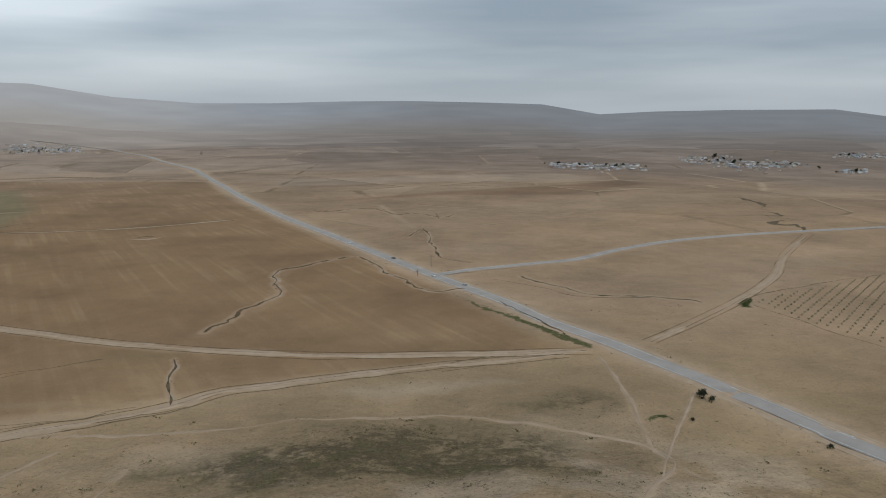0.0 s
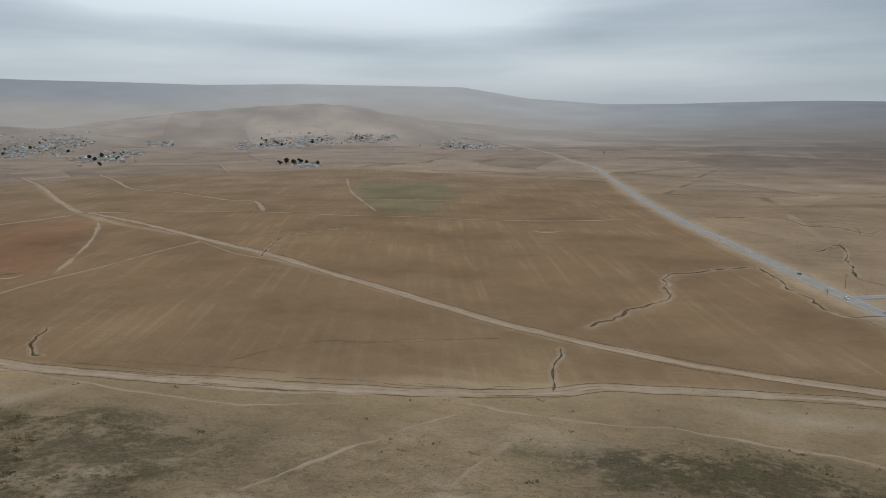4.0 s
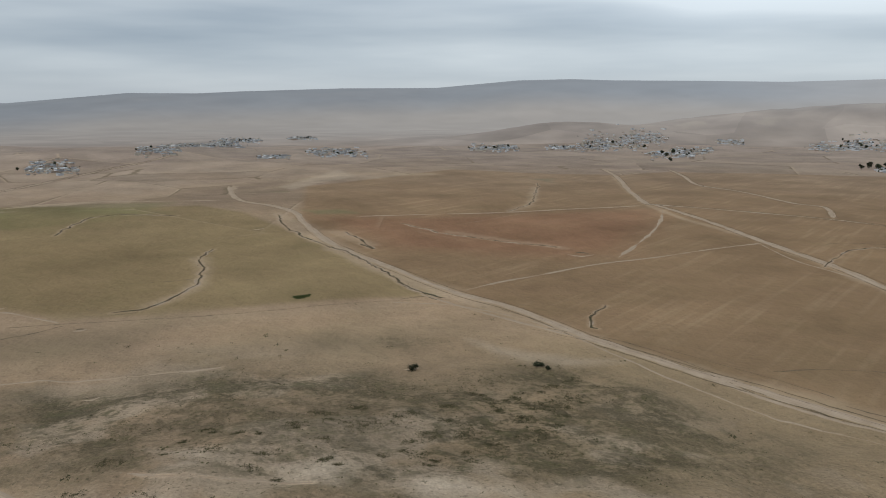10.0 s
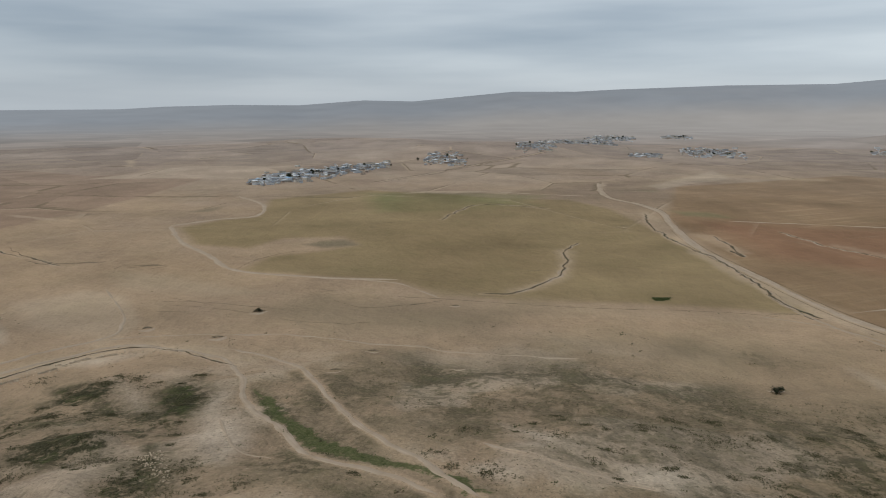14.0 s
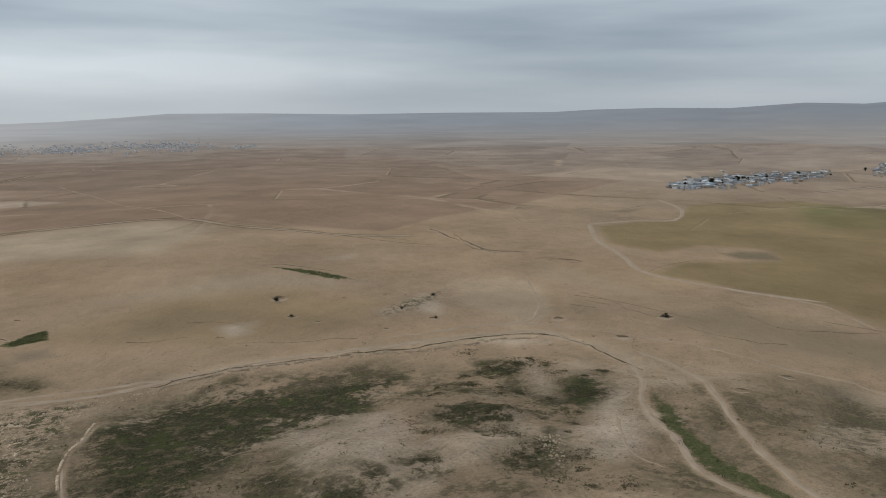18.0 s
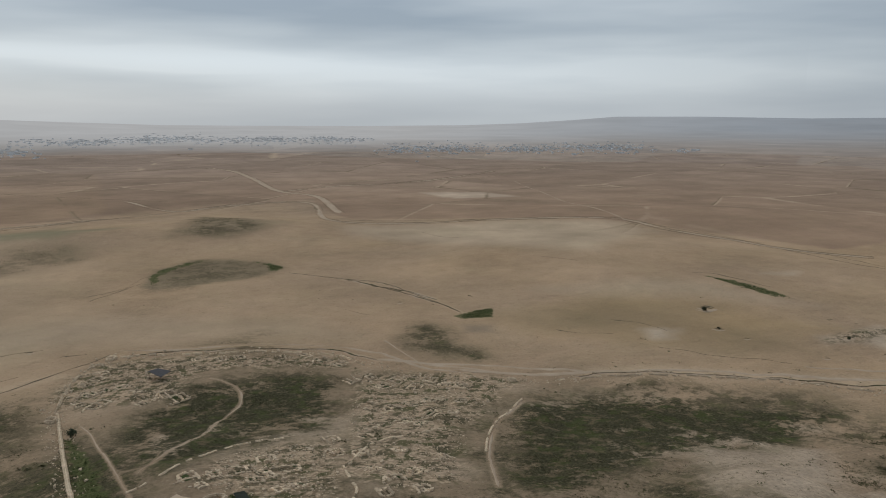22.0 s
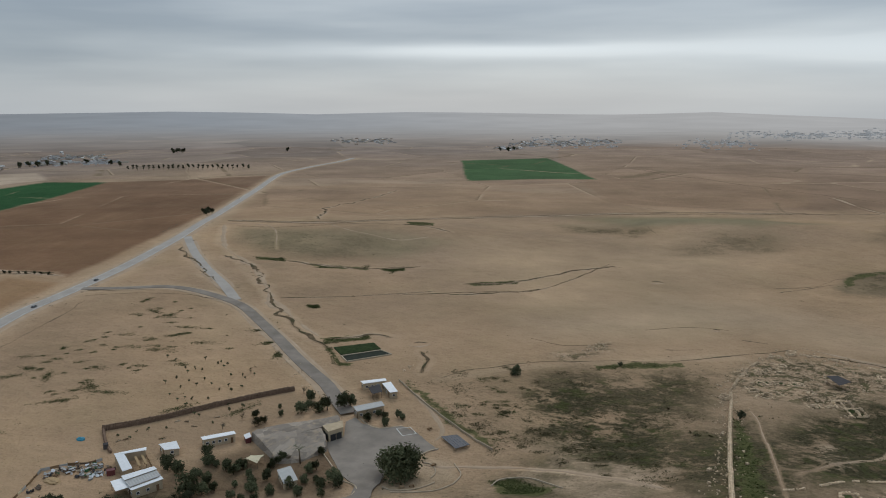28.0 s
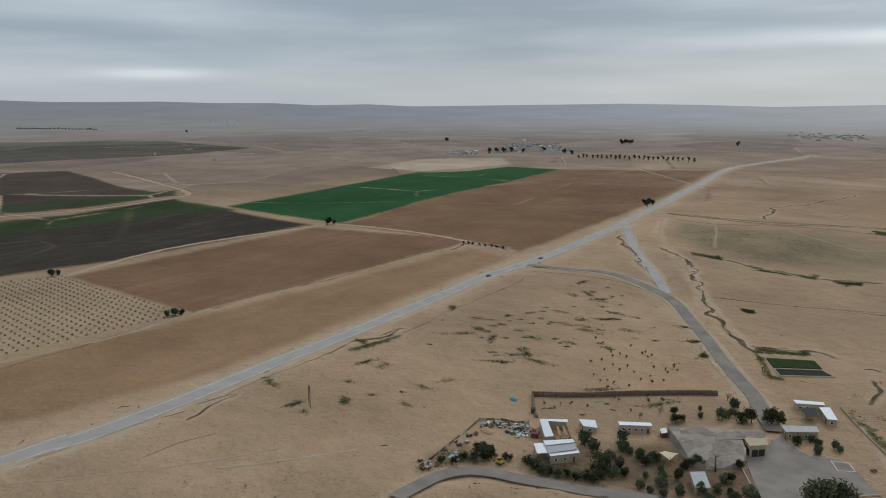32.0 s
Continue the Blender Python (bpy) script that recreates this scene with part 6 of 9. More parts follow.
for k, (pts, wide, much) in enumerate(TRACKS):
    if wide >= 6:
        p = smooth(pts, 8.0)
        t = np.gradient(p, axis=0)
        side = np.stack([-t[:, 1], t[:, 0]], 1) / (np.linalg.norm(t, axis=1)[:, None] + 1e-9)
        for j, (o, w) in enumerate(((-0.72, 0.7), (0.66, 0.55), (0.12, 0.4))):
            wander = 1.2 * rough(p[:, 0], p[:, 1], 60, 81 + j, 2)[:, None]
            # washed rut as a dark strip, its shadow edge put into the colour
            earth_strip("rut", p + side * (o * wide + wander), w * 0.8, RILL, "washed wheel rut along a dirt track, shaded edge painted dark", "rut", 820 + 3 * k + j, 0.2, 0.72, 1.2)
for k, (pts, wide) in enumerate(GULLIES):
    p = gully_path(pts, wide)
    earth_strip("gully_bank", p, wide * 1.7, PATH, "pale washed bank of a dry gully", "gully", 200 + k, 0.1, 0.42, 1.1)
    earth_strip("gully", p, wide * 0.8, BED, "eroded bed of a dry gully, its shade painted dark", "gully", 300 + k, 0.2, 0.3, 1.2)
for k, (pts, wide) in enumerate(RILLS):
    p = gully_path(pts, wide * 0.8)
    # flat dark strip: the ditch's growth and its shade in one colour
    earth_strip("rill", p, wide * 0.8, RILL, "thin ditch across dry ground, growth and shade painted dark", "ditch", 600 + k, 0.12, 0.66, 1.3)
for k, (x, y, wide) in enumerate(PITS):
    side = np.array([y, -x]) / math.hypot(x, y) * wide * 0.5
    c, back = np.array([x, y]), np.array([x, y]) / math.hypot(x, y)
    earth_strip("spoil", [c - side * 1.8 - back * wide * 0.5, c - back * wide * 0.9, c + side * 1.6 - back * wide * 0.3], wide * 1.3, DUST, "pale spoil heap before a dug pit", "spoil", 700 + k, 0.1, 0, 0.9)
    # dark patch laid on the ground stands in for the hollow's shade
    earth_strip("pit", [c - side, c - side * 0.3 + back * wide * 0.3, c + side * 0.4 + back * wide * 0.2, c + side], wide * 0.75, RILL, "dug pit, its shaded hollow a dark earth patch", "pit", 750 + k, 0.2, 0, 1.2)
for kind, line, w in ROADS:
    if kind != "loop":
        earth_strip("road_shoulder", line[::3], w + (9 if kind == "main" else 5), DUST, "pale gravel shoulder along the asphalt", "shoulder", 400 + len(kind), 0.04, 0, 0.12)
for kind, line, w in ROADS:
    ob = ribbon("road", line, w, 0.16 + (0.1 if kind in ("loop", "access") else 0.0), TARMAC if kind in ("loop", "access") else ASPHALT, 0.35)
    tagged(ob, {"main": "worn grey asphalt main road across the plain", "side": "grey asphalt side road leading off at the junction"}.get(kind, "narrow grey asphalt access road to the visitor compound"), "road", kind="structure")
    if kind in ("main", "side"):
        for s in (-1, 1):
            ribbon("edge_line", line, 0.22, 0.22, WHITE_LINE, 0.02, ob, s * (w / 2 - 0.9))

# ---- tools for things ----
class Shape:
    """Collects corners and faces of one mesh."""

    def __init__(self):
        self.v, self.f = [], []

    def box(self, c, ux, uy, uz, taper=1.0):
        """A box round c with half axes ux, uy, uz; its top is smaller by taper."""
        c, ux, uy, uz = Vector(c), Vector(ux), Vector(uy), Vector(uz)
        n = len(self.v)
        for k, g in ((-1, 1.0), (1, taper)):
            for a, b in ((-1, -1), (1, -1), (1, 1), (-1, 1)):
                self.v.append(c + ux * a * g + uy * b * g + uz * k)
        for q in ((3, 2, 1, 0), (4, 5, 6, 7), (0, 1, 5, 4), (1, 2, 6, 5), (2, 3, 7, 6), (3, 0, 4, 7)):
            self.f.append([n + i for i in q])
        return self

    def block(self, x, y, z, sx, sy, sz, turn=0.0, taper=1.0):
        """An upright box: x, y its middle, z its foot."""
        c, s = math.cos(turn), math.sin(turn)
        return self.box((x, y, z + sz / 2), (c * sx / 2, s * sx / 2, 0), (-s * sy / 2, c * sy / 2, 0), (0, 0, sz / 2), taper)

    def tube(self, a, b, ra, rb, sides=7):
        a, b = Vector(a), Vector(b)
        d = (b - a).normalized()
        u = d.orthogonal().normalized()
        w = d.cross(u)
        n = len(self.v)
        for p, r in ((a, ra), (b, rb)):
            for k in range(sides):
                t = TAU * k / sides
                self.v.append(p + (u * math.cos(t) + w * math.sin(t)) * r)
        for k in range(sides):
            m = (k + 1) % sides
            self.f.append([n + k, n + m, n + sides + m, n + sides + k])
        self.f.append([n + k for k in range(sides)][::-1])
        self.f.append([n + sides + k for k in range(sides)])
        return self

    def prism(self, pts, z0, z1):
        """An upright body over an outline; z1 a height or one for each corner."""
        n, k = len(self.v), len(pts)
        tops = z1 if isinstance(z1, (list, tuple)) else [z1] * k
        self.v += [Vector((p[0], p[1], z0)) for p in pts] + [Vector((p[0], p[1], t)) for p, t in zip(pts, tops)]
        for i in range(k):
            j = (i + 1) % k
            self.f.append([n + i, n + j, n + k + j, n + k + i])
        self.f.append([n + k + i for i in range(k)])
        self.f.append([n + i for i in range(k)][::-1])
        return self

    def mesh(self, name, mat, smooth_=False):
        me = bpy.data.meshes.new(name)
        me.from_pydata([tuple(p) for p in self.v], [], self.f)
        me.materials.append(mat)
        if smooth_:
            me.polygons.foreach_set("use_smooth", np.ones(len(me.polygons), bool))
        return me


def part(name, shape, mat, parent, label="", smooth_=False):
    ob = new(name, shape if isinstance(shape, bpy.types.Mesh) else shape.mesh(name, mat, smooth_))
    ob.parent = parent
    if label:
        tagged(ob, label)
    return ob


def thing(name, x, y, label, category, group="", kind="", turn=0.0, sink=0.0):
    """An Empty on the ground that holds a thing's parts."""
    ob = new(name)
    ob.matrix_basis = pose(x, y, float(height(x, y)) - sink, 0, 0, math.degrees(turn))
    return tagged(ob, label, category, group, kind)


def land(x, y):
    return float(height(x, y))


rnd = random.Random(7)

# ---- materials of things ----
M_WHITE = plain("white_sheet_metal", (0.72, 0.73, 0.74), 0.1, 0.7, 0.5)
M_GREY = plain("grey_sheet_metal", (0.36, 0.36, 0.35), 0.15, 0.6, 0.6)
M_DARK = plain("dark_roofing", (0.075, 0.07, 0.07), 0.15, 0.6, 0.9)
M_CREAM = plain("cream_plaster", (0.41, 0.335, 0.235), 0.15, 0.6)
M_TAN = plain("tan_stone_wall", (0.40, 0.32, 0.22), 0.18, 0.5)
M_GLASS = plain("dark_window", (0.03, 0.032, 0.035), 0.1, 1.0, 0.45)
M_DOOR = plain("brown_door", (0.16, 0.10, 0.06), 0.15, 1.0)
M_STONE = plain("limestone", (0.52, 0.40, 0.275), 0.3, 0.7)
M_WALLSTONE = plain("brown_field_stone", (0.21, 0.145, 0.105), 0.25, 0.7)
M_CONC = plain("pale_concrete", (0.42, 0.345, 0.255), 0.15, 0.5)


def net_material():
    """Patched, dusty shade cloth: pieces of several greys, sand blown over it."""
    n = Nodes("grey_shade_cloth", 0.9)
    v = n.t.nodes.new("ShaderNodeTexVoronoi")
    v.inputs["Scale"].default_value = 0.22
    n.t.links.new(n.co, v.inputs["Vector"])
    piece = n.split(v.outputs["Color"])[0]
    col = n.mix(piece, (0.2, 0.17, 0.142), (0.37, 0.315, 0.26))
    col = n.mix(n.span(n.noise(0.35, 5, 0.65), 0.5, 0.7, 0, 0.7), col, (0.42, 0.33, 0.235))
    col = n.mix(n.span(n.noise(1.5, 4, 0.7, stretch=(1, 0.15, 1, 30)), 0.5, 0.7, 0, 0.4), col, (0.13, 0.115, 0.10))
    return n.end(col, n.noise(0.8, 4), 0.4, 0.3)


M_NET = net_material()
M_SAIL = plain("cream_canvas", (0.60, 0.54, 0.38), 0.08, 0.5)
M_WOOD = plain("weathered_wood", (0.22, 0.145, 0.085), 0.2, 0.8)
M_STEEL = plain("rusty_steel", (0.16, 0.115, 0.085), 0.2, 1.0, 0.6, 0.3)
M_BARK = plain("bark", (0.11, 0.085, 0.06), 0.2, 2.0)
M_BLUE = plain("blue_tarpaulin", (0.03, 0.20, 0.28), 0.15, 1.0, 0.5)
M_YELLOW = plain("yellow_paint", (0.48, 0.30, 0.03), 0.15, 1.0, 0.5)
M_OCHRE = plain("ochre_sand", (0.36, 0.255, 0.145), 0.15, 1.0)
M_MAROON = plain("maroon_paint", (0.13, 0.04, 0.04), 0.15, 1.0, 0.6)
M_GREENPL = plain("green_plastic", (0.05, 0.16, 0.07), 0.15, 1.0, 0.5)
M_RUBBER = plain("black_rubber", (0.03, 0.03, 0.03), 0.1, 2.0)
M_CARS = [plain("car_white", (0.70, 0.70, 0.70), 0.05, 1.0, 0.3), plain("car_grey", (0.12, 0.125, 0.13), 0.05, 1.0, 0.3), plain("car_silver", (0.40, 0.41, 0.42), 0.05, 1.0, 0.3)]


def leaf_material(name, a, b):
    n = Nodes(name, 0.8)
    c = n.mix(n.island(), a, b)
    c = n.mix(1.0, c, n.grey(n.span(n.random(), 0, 1, 0.75, 1.25)), "MULTIPLY")
    return n.end(c)


M_LEAF = leaf_material("olive_leaves", (0.05, 0.058, 0.03), (0.125, 0.13, 0.072))
M_LEAF_DARK = leaf_material("tamarisk_leaves", (0.028, 0.032, 0.018), (0.062, 0.066, 0.038))
M_LEAF_PALE = leaf_material("bare_twigs", (0.12, 0.095, 0.065), (0.19, 0.155, 0.11))
M_SCRUB = leaf_material("dry_scrub", (0.050, 0.046, 0.024), (0.125, 0.105, 0.055))
M_GRASS = leaf_material("green_weeds", (0.038, 0.050, 0.017), (0.085, 0.095, 0.038))


# ---- trees and bushes: crowns of many small leaf sprays round limbs ----
def crown(r, rise, count, leaf, seed, gaps=5):
    """Leaf sprays on several uneven clumps, 1 m above the foot and up."""
    g = random.Random(seed)
    clumps = []
    for k in range(gaps):
        t, q = g.uniform(0, TAU), g.uniform(0.1, 0.62) * r
        clumps.append((math.cos(t) * q, math.sin(t) * q, rise * g.uniform(0.30, 0.74), r * g.uniform(0.38, 0.62)))
    s = Shape()
    for k in range(count):
        cx, cy, cz, cr = g.choice(clumps)
        deep = k % 5 == 0
        d = Vector((g.gauss(0, 1), g.gauss(0, 1), g.gauss(0, 0.8))).normalized() * cr * (g.uniform(0.15, 0.6) if deep else g.uniform(0.6, 1.08))
        p = Vector((cx, cy, cz)) + d
        p.z = max(p.z, rise * 0.06)
        u = Vector((g.gauss(0, 1), g.gauss(0, 1), g.gauss(0, 0.7))).normalized()
        w = u.orthogonal().normalized()
        a, b = leaf * g.uniform(0.7, 1.4) * (2.2 if deep else 1), leaf * g.uniform(0.4, 0.8) * (2.2 if deep else 1)
        n = len(s.v)
        s.v += [p - u * a, p + w * b, p + u * a, p - w * b]
        s.f.append([n, n + 1, n + 2, n + 3])
    return s


def stem(r, rise, seed):
    g = random.Random(seed)
    s = Shape().tube((0, 0, -0.3), (g.uniform(-0.1, 0.1) * r, g.uniform(-0.1, 0.1) * r, rise * 0.42), r * 0.09, r * 0.055)
    for k in range(5):
        t = TAU * k / 5 + g.uniform(-0.4, 0.4)
        s.tube((0, 0, rise * g.uniform(0.2, 0.4)), (math.cos(t) * r * 0.55, math.sin(t) * r * 0.55, rise * g.uniform(0.55, 0.8)), r * 0.045, r * 0.015, 5)
    return s


TREE_KINDS = {}


def tree_kind(key, mat, r, rise, count, leaf, gaps=5):
    TREE_KINDS[key] = [(stem(r, rise, 100 + k).mesh("trunk", M_BARK, True), crown(r, rise, count, leaf, 10 * k + len(key), gaps).mesh("crown", mat)) for k in range(3)]


tree_kind("olive", M_LEAF, 1.0, 1.75, 620, 0.115, 7)
tree_kind("pale", M_LEAF_PALE, 1.0, 1.8, 260, 0.06, 6)
tree_kind("sapling", M_LEAF, 1.0, 2.4, 150, 0.15, 3)
tree_kind("far", M_LEAF_DARK, 1.0, 1.9, 170, 0.16, 5)
tree_kind("cypress", M_LEAF_DARK, 1.0, 4.2, 200, 0.22, 6)
tree_kind("bush", M_LEAF_DARK, 1.0, 1.15, 300, 0.10, 6)
tree_kind("big", M_LEAF, 1.0, 1.5, 7000, 0.058, 22)


def plant(key, x, y, width, label, category="tree", group="", k=None):
    """A tree of that crown width."""
    t, c = TREE_KINDS[key][rnd.randrange(3) if k is None else k]
    name = "bush" if key == "bush" else "palm_tree" if key == "palm" else "tree"
    ob = thing(name, x, y, label, category, group)
    s = width / 2 * rnd.uniform(0.95, 1.12) * (1.28 if key in ("olive", "pale", "bush") else 1.1)
    ob.matrix_basis = pose(x, y, land(x, y), 0, 0, rnd.uniform(0, 360)) @ Matrix.Diagonal((s, s, s * rnd.uniform(0.9, 1.1), 1))
    part("trunk", t, None, ob)
    part("crown", c, None, ob)
    return ob


# ---- built things ----
def quad(pts):
    """Corners of a roof, anticlockwise, round their middle."""
    p = np.array(pts, float)
    c = p.mean(0)
    a = np.arctan2(p[:, 1] - c[1], p[:, 0] - c[0])
    return p[np.argsort(a)] - c, c


def ribbed_roof(q, h, fall=0.25, pitch=0.45, over=0.2):
    """A ribbed sheet over four corners, falling across its short side."""
    q = [Vector((*(p * (1 + over / max(1e-6, np.linalg.norm(p)))), 0)) for p in q]
    if (q[1] - q[0]).length < (q[2] - q[1]).length:
        q = q[1:] + q[:1]
    n = max(4, int((q[1] - q[0]).length / pitch))
    s = Shape()
    for k in range(n + 1):
        u = k / n
        up = 0.05 if k % 2 else 0.0
        a, b = q[0].lerp(q[1], u), q[3].lerp(q[2], u)
        s.v += [a + Vector((0, 0, h + up)), b + Vector((0, 0, h + fall + up)), a + Vector((0, 0, h - 0.1)), b + Vector((0, 0, h + fall - 0.1))]
    for k in range(n):
        i, j = 4 * k, 4 * k + 4
        s.f += [[i, j, j + 1, i + 1], [i + 2, i + 3, j + 3, j + 2], [i, i + 2, j + 2, j], [i + 1, j + 1, j + 3, i + 3]]
    s.f += [[0, 1, 3, 2], [4 * n, 4 * n + 2, 4 * n + 3, 4 * n + 1]]
    return s


def house(name, label, category, pts, h, wall, roof, windows=2, fall=0.25, door=True, posts=False, group=""):
    """A low building under a ribbed roof: walls with windows and a door, or open on posts."""
    q, c = quad(pts)
    ob = thing(name, *c, label, category, group)
    base = min(land(*(p + c)) for p in q) - land(*c) - 0.3
    if posts:
        for p in q:
            part("post", Shape().tube((*(p * 0.93), base), (*(p * 0.93), h), 0.09, 0.09, 6), M_STEEL, ob)
    else:
        part("wall", Shape().prism([p * 0.96 for p in q], base, h), wall, ob)
        for i in range(4):
            a, b = Vector((*(q[i] * 0.96), 0)), Vector((*(q[(i + 1) % 4] * 0.96), 0))
            d, length = (b - a).normalized(), (b - a).length
            out = Vector((d.y, -d.x, 0))
            if out.dot(Vector((-c[0], -c[1], 0))) < 0 or length < 2:
                continue
            count = max(1, min(windows, int(length / 2.4))) if windows else 0
            for k in range(count):
                m = a.lerp(b, (k + 0.5) / (count + (1 if door and length > 5 else 0)))
                w = part("window", Shape().box(m + out * 0.03 + Vector((0, 0, 1.5)), d * 0.55, out * 0.05, (0, 0, 0.5)), M_WHITE, ob)
                part("pane", Shape().box(m + out * 0.075 + Vector((0, 0, 1.5)), d * 0.46, out * 0.02, (0, 0, 0.41)), M_GLASS, w)
            if door and length > 5:
                m = a.lerp(b, (count + 0.5) / (count + 1))
                dr = part("door", Shape().box(m + out * 0.04 + Vector((0, 0, 1.0)), d * 0.45, out * 0.05, (0, 0, 1.0)), M_DOOR, ob)
                part("handle", Shape().box(m + d * 0.35 + out * 0.11 + Vector((0, 0, 1.0)), d * 0.05, out * 0.03, (0, 0, 0.03)), M_STEEL, dr)
    part("roof", ribbed_roof(q, h, fall), roof, ob)
    return ob


def stone(s, x, y, z, size, g, flat=0.75):
    """A rough hewn stone."""
    t = g.uniform(0, TAU)
    a, b, c = size * g.uniform(0.35, 0.6), size * g.uniform(0.3, 0.5), size * flat * g.uniform(0.3, 0.5)
    lean = Vector((g.uniform(-0.2, 0.2), g.uniform(-0.2, 0.2), 1)).normalized()
    u = Vector((math.cos(t), math.sin(t), 0))
    w = lean.cross(u).normalized()
    s.box((x, y, z + c * 0.7), u * a, w * b, lean * c, g.uniform(0.65, 0.9))


def laid_wall(name, label, line, high, thick, size, mat, category="wall", ruined=0.35, single=0, seed=1):
    """A wall of laid stones over the ground; the first ones are stones of their own, the rest one body of stones."""
    g = random.Random(seed)
    p = smooth(line, size * 0.8)
    ob = thing(name, *p[0], label, category)
    zero = Vector((p[0][0], p[0][1], land(*p[0])))
    rest, core, count = Shape(), Shape(), 0
    t = np.gradient(p, axis=0)
    t /= np.linalg.norm(t, axis=1)[:, None] + 1e-9
    zs = height(p[:, 0], p[:, 1])
    shared = []
    for k in range(6):
        s = Shape()
        stone(s, 0, 0, -size * 0.2, size, random.Random(k), 0.8)
        shared.append(s.mesh("stone", mat))
    for k in range(0, len(p) - 1):
        side = Vector((-t[k][1], t[k][0], 0))
        top = high * (1 - ruined * (0.5 + 0.5 * math.sin(k * 0.21 + seed) * math.cos(k * 0.083)) * g.uniform(0.6, 1.2))
        here = Vector((*p[k], float(zs[k]))) - zero
        nxt = Vector((*p[k + 1], float(zs[k + 1]))) - zero
        mid, d = (here + nxt) / 2, (nxt - here) / 2
        if ruined > 0.5 and math.sin(k * size * 0.31 + seed) + math.sin(k * size * 0.83) + g.uniform(-0.7, 0.7) < -0.35:
            continue
        if ruined <= 0.5:
            core.box(mid + Vector((0, 0, top * 0.5 - 0.5)), d * 1.05, side * thick * 0.38, (0, 0, max(0.15, top * 0.45 + 0.35)))
        rows = max(1, int(top / (size * 0.55)))
        for m in range(rows):
            for o in (-0.42, 0.42):
                q = here + side * thick * o * g.uniform(0.9, 1.1)
                z = q.z + m * size * 0.55
                if count < single and m == rows - 1:
                    e = new("stone", shared[g.randrange(6)])
                    e.parent = ob
                    e.matrix_basis = pose(q.x, q.y, z + size * 0.2, 0, 0, g.uniform(0, 360))
                    count += 1
                else:
                    stone(rest, q.x, q.y, z, size, g, 0.8)
        stone(rest, here.x, here.y, here.z + top - size * 0.35, size * 1.1, g)
    if core.v:
        part("core", core, mat, ob)
    tagged(part("stonework", rest, mat, ob), kind="stuff")
    return ob


def kerb(line, high, wide, mat, label, name="kerb", category="kerb"):
    ob = ribbon(name, smooth(line, 1.5), wide, high, mat, high + 0.4)
    tagged(ob, label, category, kind="structure")
    return ob


# ---- the visitor compound ----
COMPOUND = [
    ("shed", "long white sheet-metal roofed animal shed", "shed", [(220.1, -157.0), (214.8, -165.8), (212.5, -164.0), (216.7, -158.5)], 3.0, M_TAN, M_WHITE, 0),
    ("shed", "white sheet-metal roofed shed wing beside the pens", "shed", [(220.1, -157.0), (217.2, -158.6), (205.4, -152.7), (206.7, -149.9)], 3.0, M_TAN, M_WHITE, 0),
    ("house", "cream house wing under a white sheet-metal roof", "house", [(203.3, -147.0), (199.6, -156.5), (196.9, -155.3), (199.6, -145.3)], 3.4, M_CREAM, M_WHITE, 2),
    ("house", "cream house under a grey weathered sheet-metal roof", "house", [(200.0, -145.6), (197.3, -155.4), (192.4, -153.1), (194.7, -143.3)], 3.2, M_CREAM, M_GREY, 2),
    ("house", "yellowish plastered house front under a white sheet roof", "house", [(195.5, -143.6), (193.1, -153.7), (190.4, -152.4), (192.9, -142.6)], 3.0, M_CREAM, M_WHITE, 2),
    ("lean_to", "lean-to with a white sheet-metal roof on posts", "shed", [(203.5, -143.1), (202.4, -147.2), (195.8, -144.0), (197.0, -139.9)], 2.8, M_CREAM, M_WHITE, 0),
    ("shed", "small shed with a clean white roof", "shed", [(212.5, -169.6), (209.6, -174.6), (204.1, -171.2), (207.2, -167.6)], 2.6, M_CREAM, M_WHITE, 1),
    ("caravan", "long white-roofed cream site caravan with windows", "caravan", [(204.4, -181.5), (198.0, -191.0), (195.2, -189.2), (201.4, -179.7)], 2.9, M_CREAM, M_WHITE, 4),
    ("booth", "tiny white-roofed booth beside the shade-cloth hall", "booth", [(193.7, -191.9), (193.0, -193.9), (190.0, -191.7), (190.7, -189.7)], 2.0, M_MAROON, M_WHITE, 0),
    ("hut", "small hut with a grey flat sheet roof among olive trees", "hut", [(163.6, -176.0), (161.3, -180.0), (153.1, -173.9), (155.6, -170.1)], 2.6, M_CREAM, M_GREY, 1),
    ("ticket_office", "long ticket office with a pale grey ribbed roof", "office", [(173.1, -231.1), (166.5, -241.1), (162.5, -237.4), (168.4, -227.4)], 3.0, M_TAN, M_GREY, 3),
    ("caravan", "white office caravan near the entrance gate", "caravan", [(187.2, -255.8), (180.0, -263.7), (177.6, -261.2), (183.9, -253.3)], 2.9, M_CREAM, M_WHITE, 3),
    ("caravan", "white caravan standing end-on beside the gate office", "caravan", [(177.4, -257.9), (175.0, -260.8), (166.3, -252.9), (168.7, -250.8)], 2.9, M_CREAM, M_WHITE, 2),
]
for name, label, cat, pts, h, wall, roof, wins in COMPOUND:
    house(name, label, cat, pts, h, wall, roof, wins, door=wins > 0, posts=name == "lean_to")
house("shade_roof", "dark grey shade roof on posts between the caravans", "shade roof", [(180.3, -251.7), (177.8, -256.4), (172.2, -250.1), (174.5, -246.5)], 2.7, None, M_DARK, posts=True)
house("shade_roof", "flat dark shade roof on posts over the ruins", "shade roof", [(12.1, -359.3), (7.9, -361.8), (2.5, -356.2), (6.7, -349.2)], 3.4, None, M_DARK, posts=True, fall=0.05)


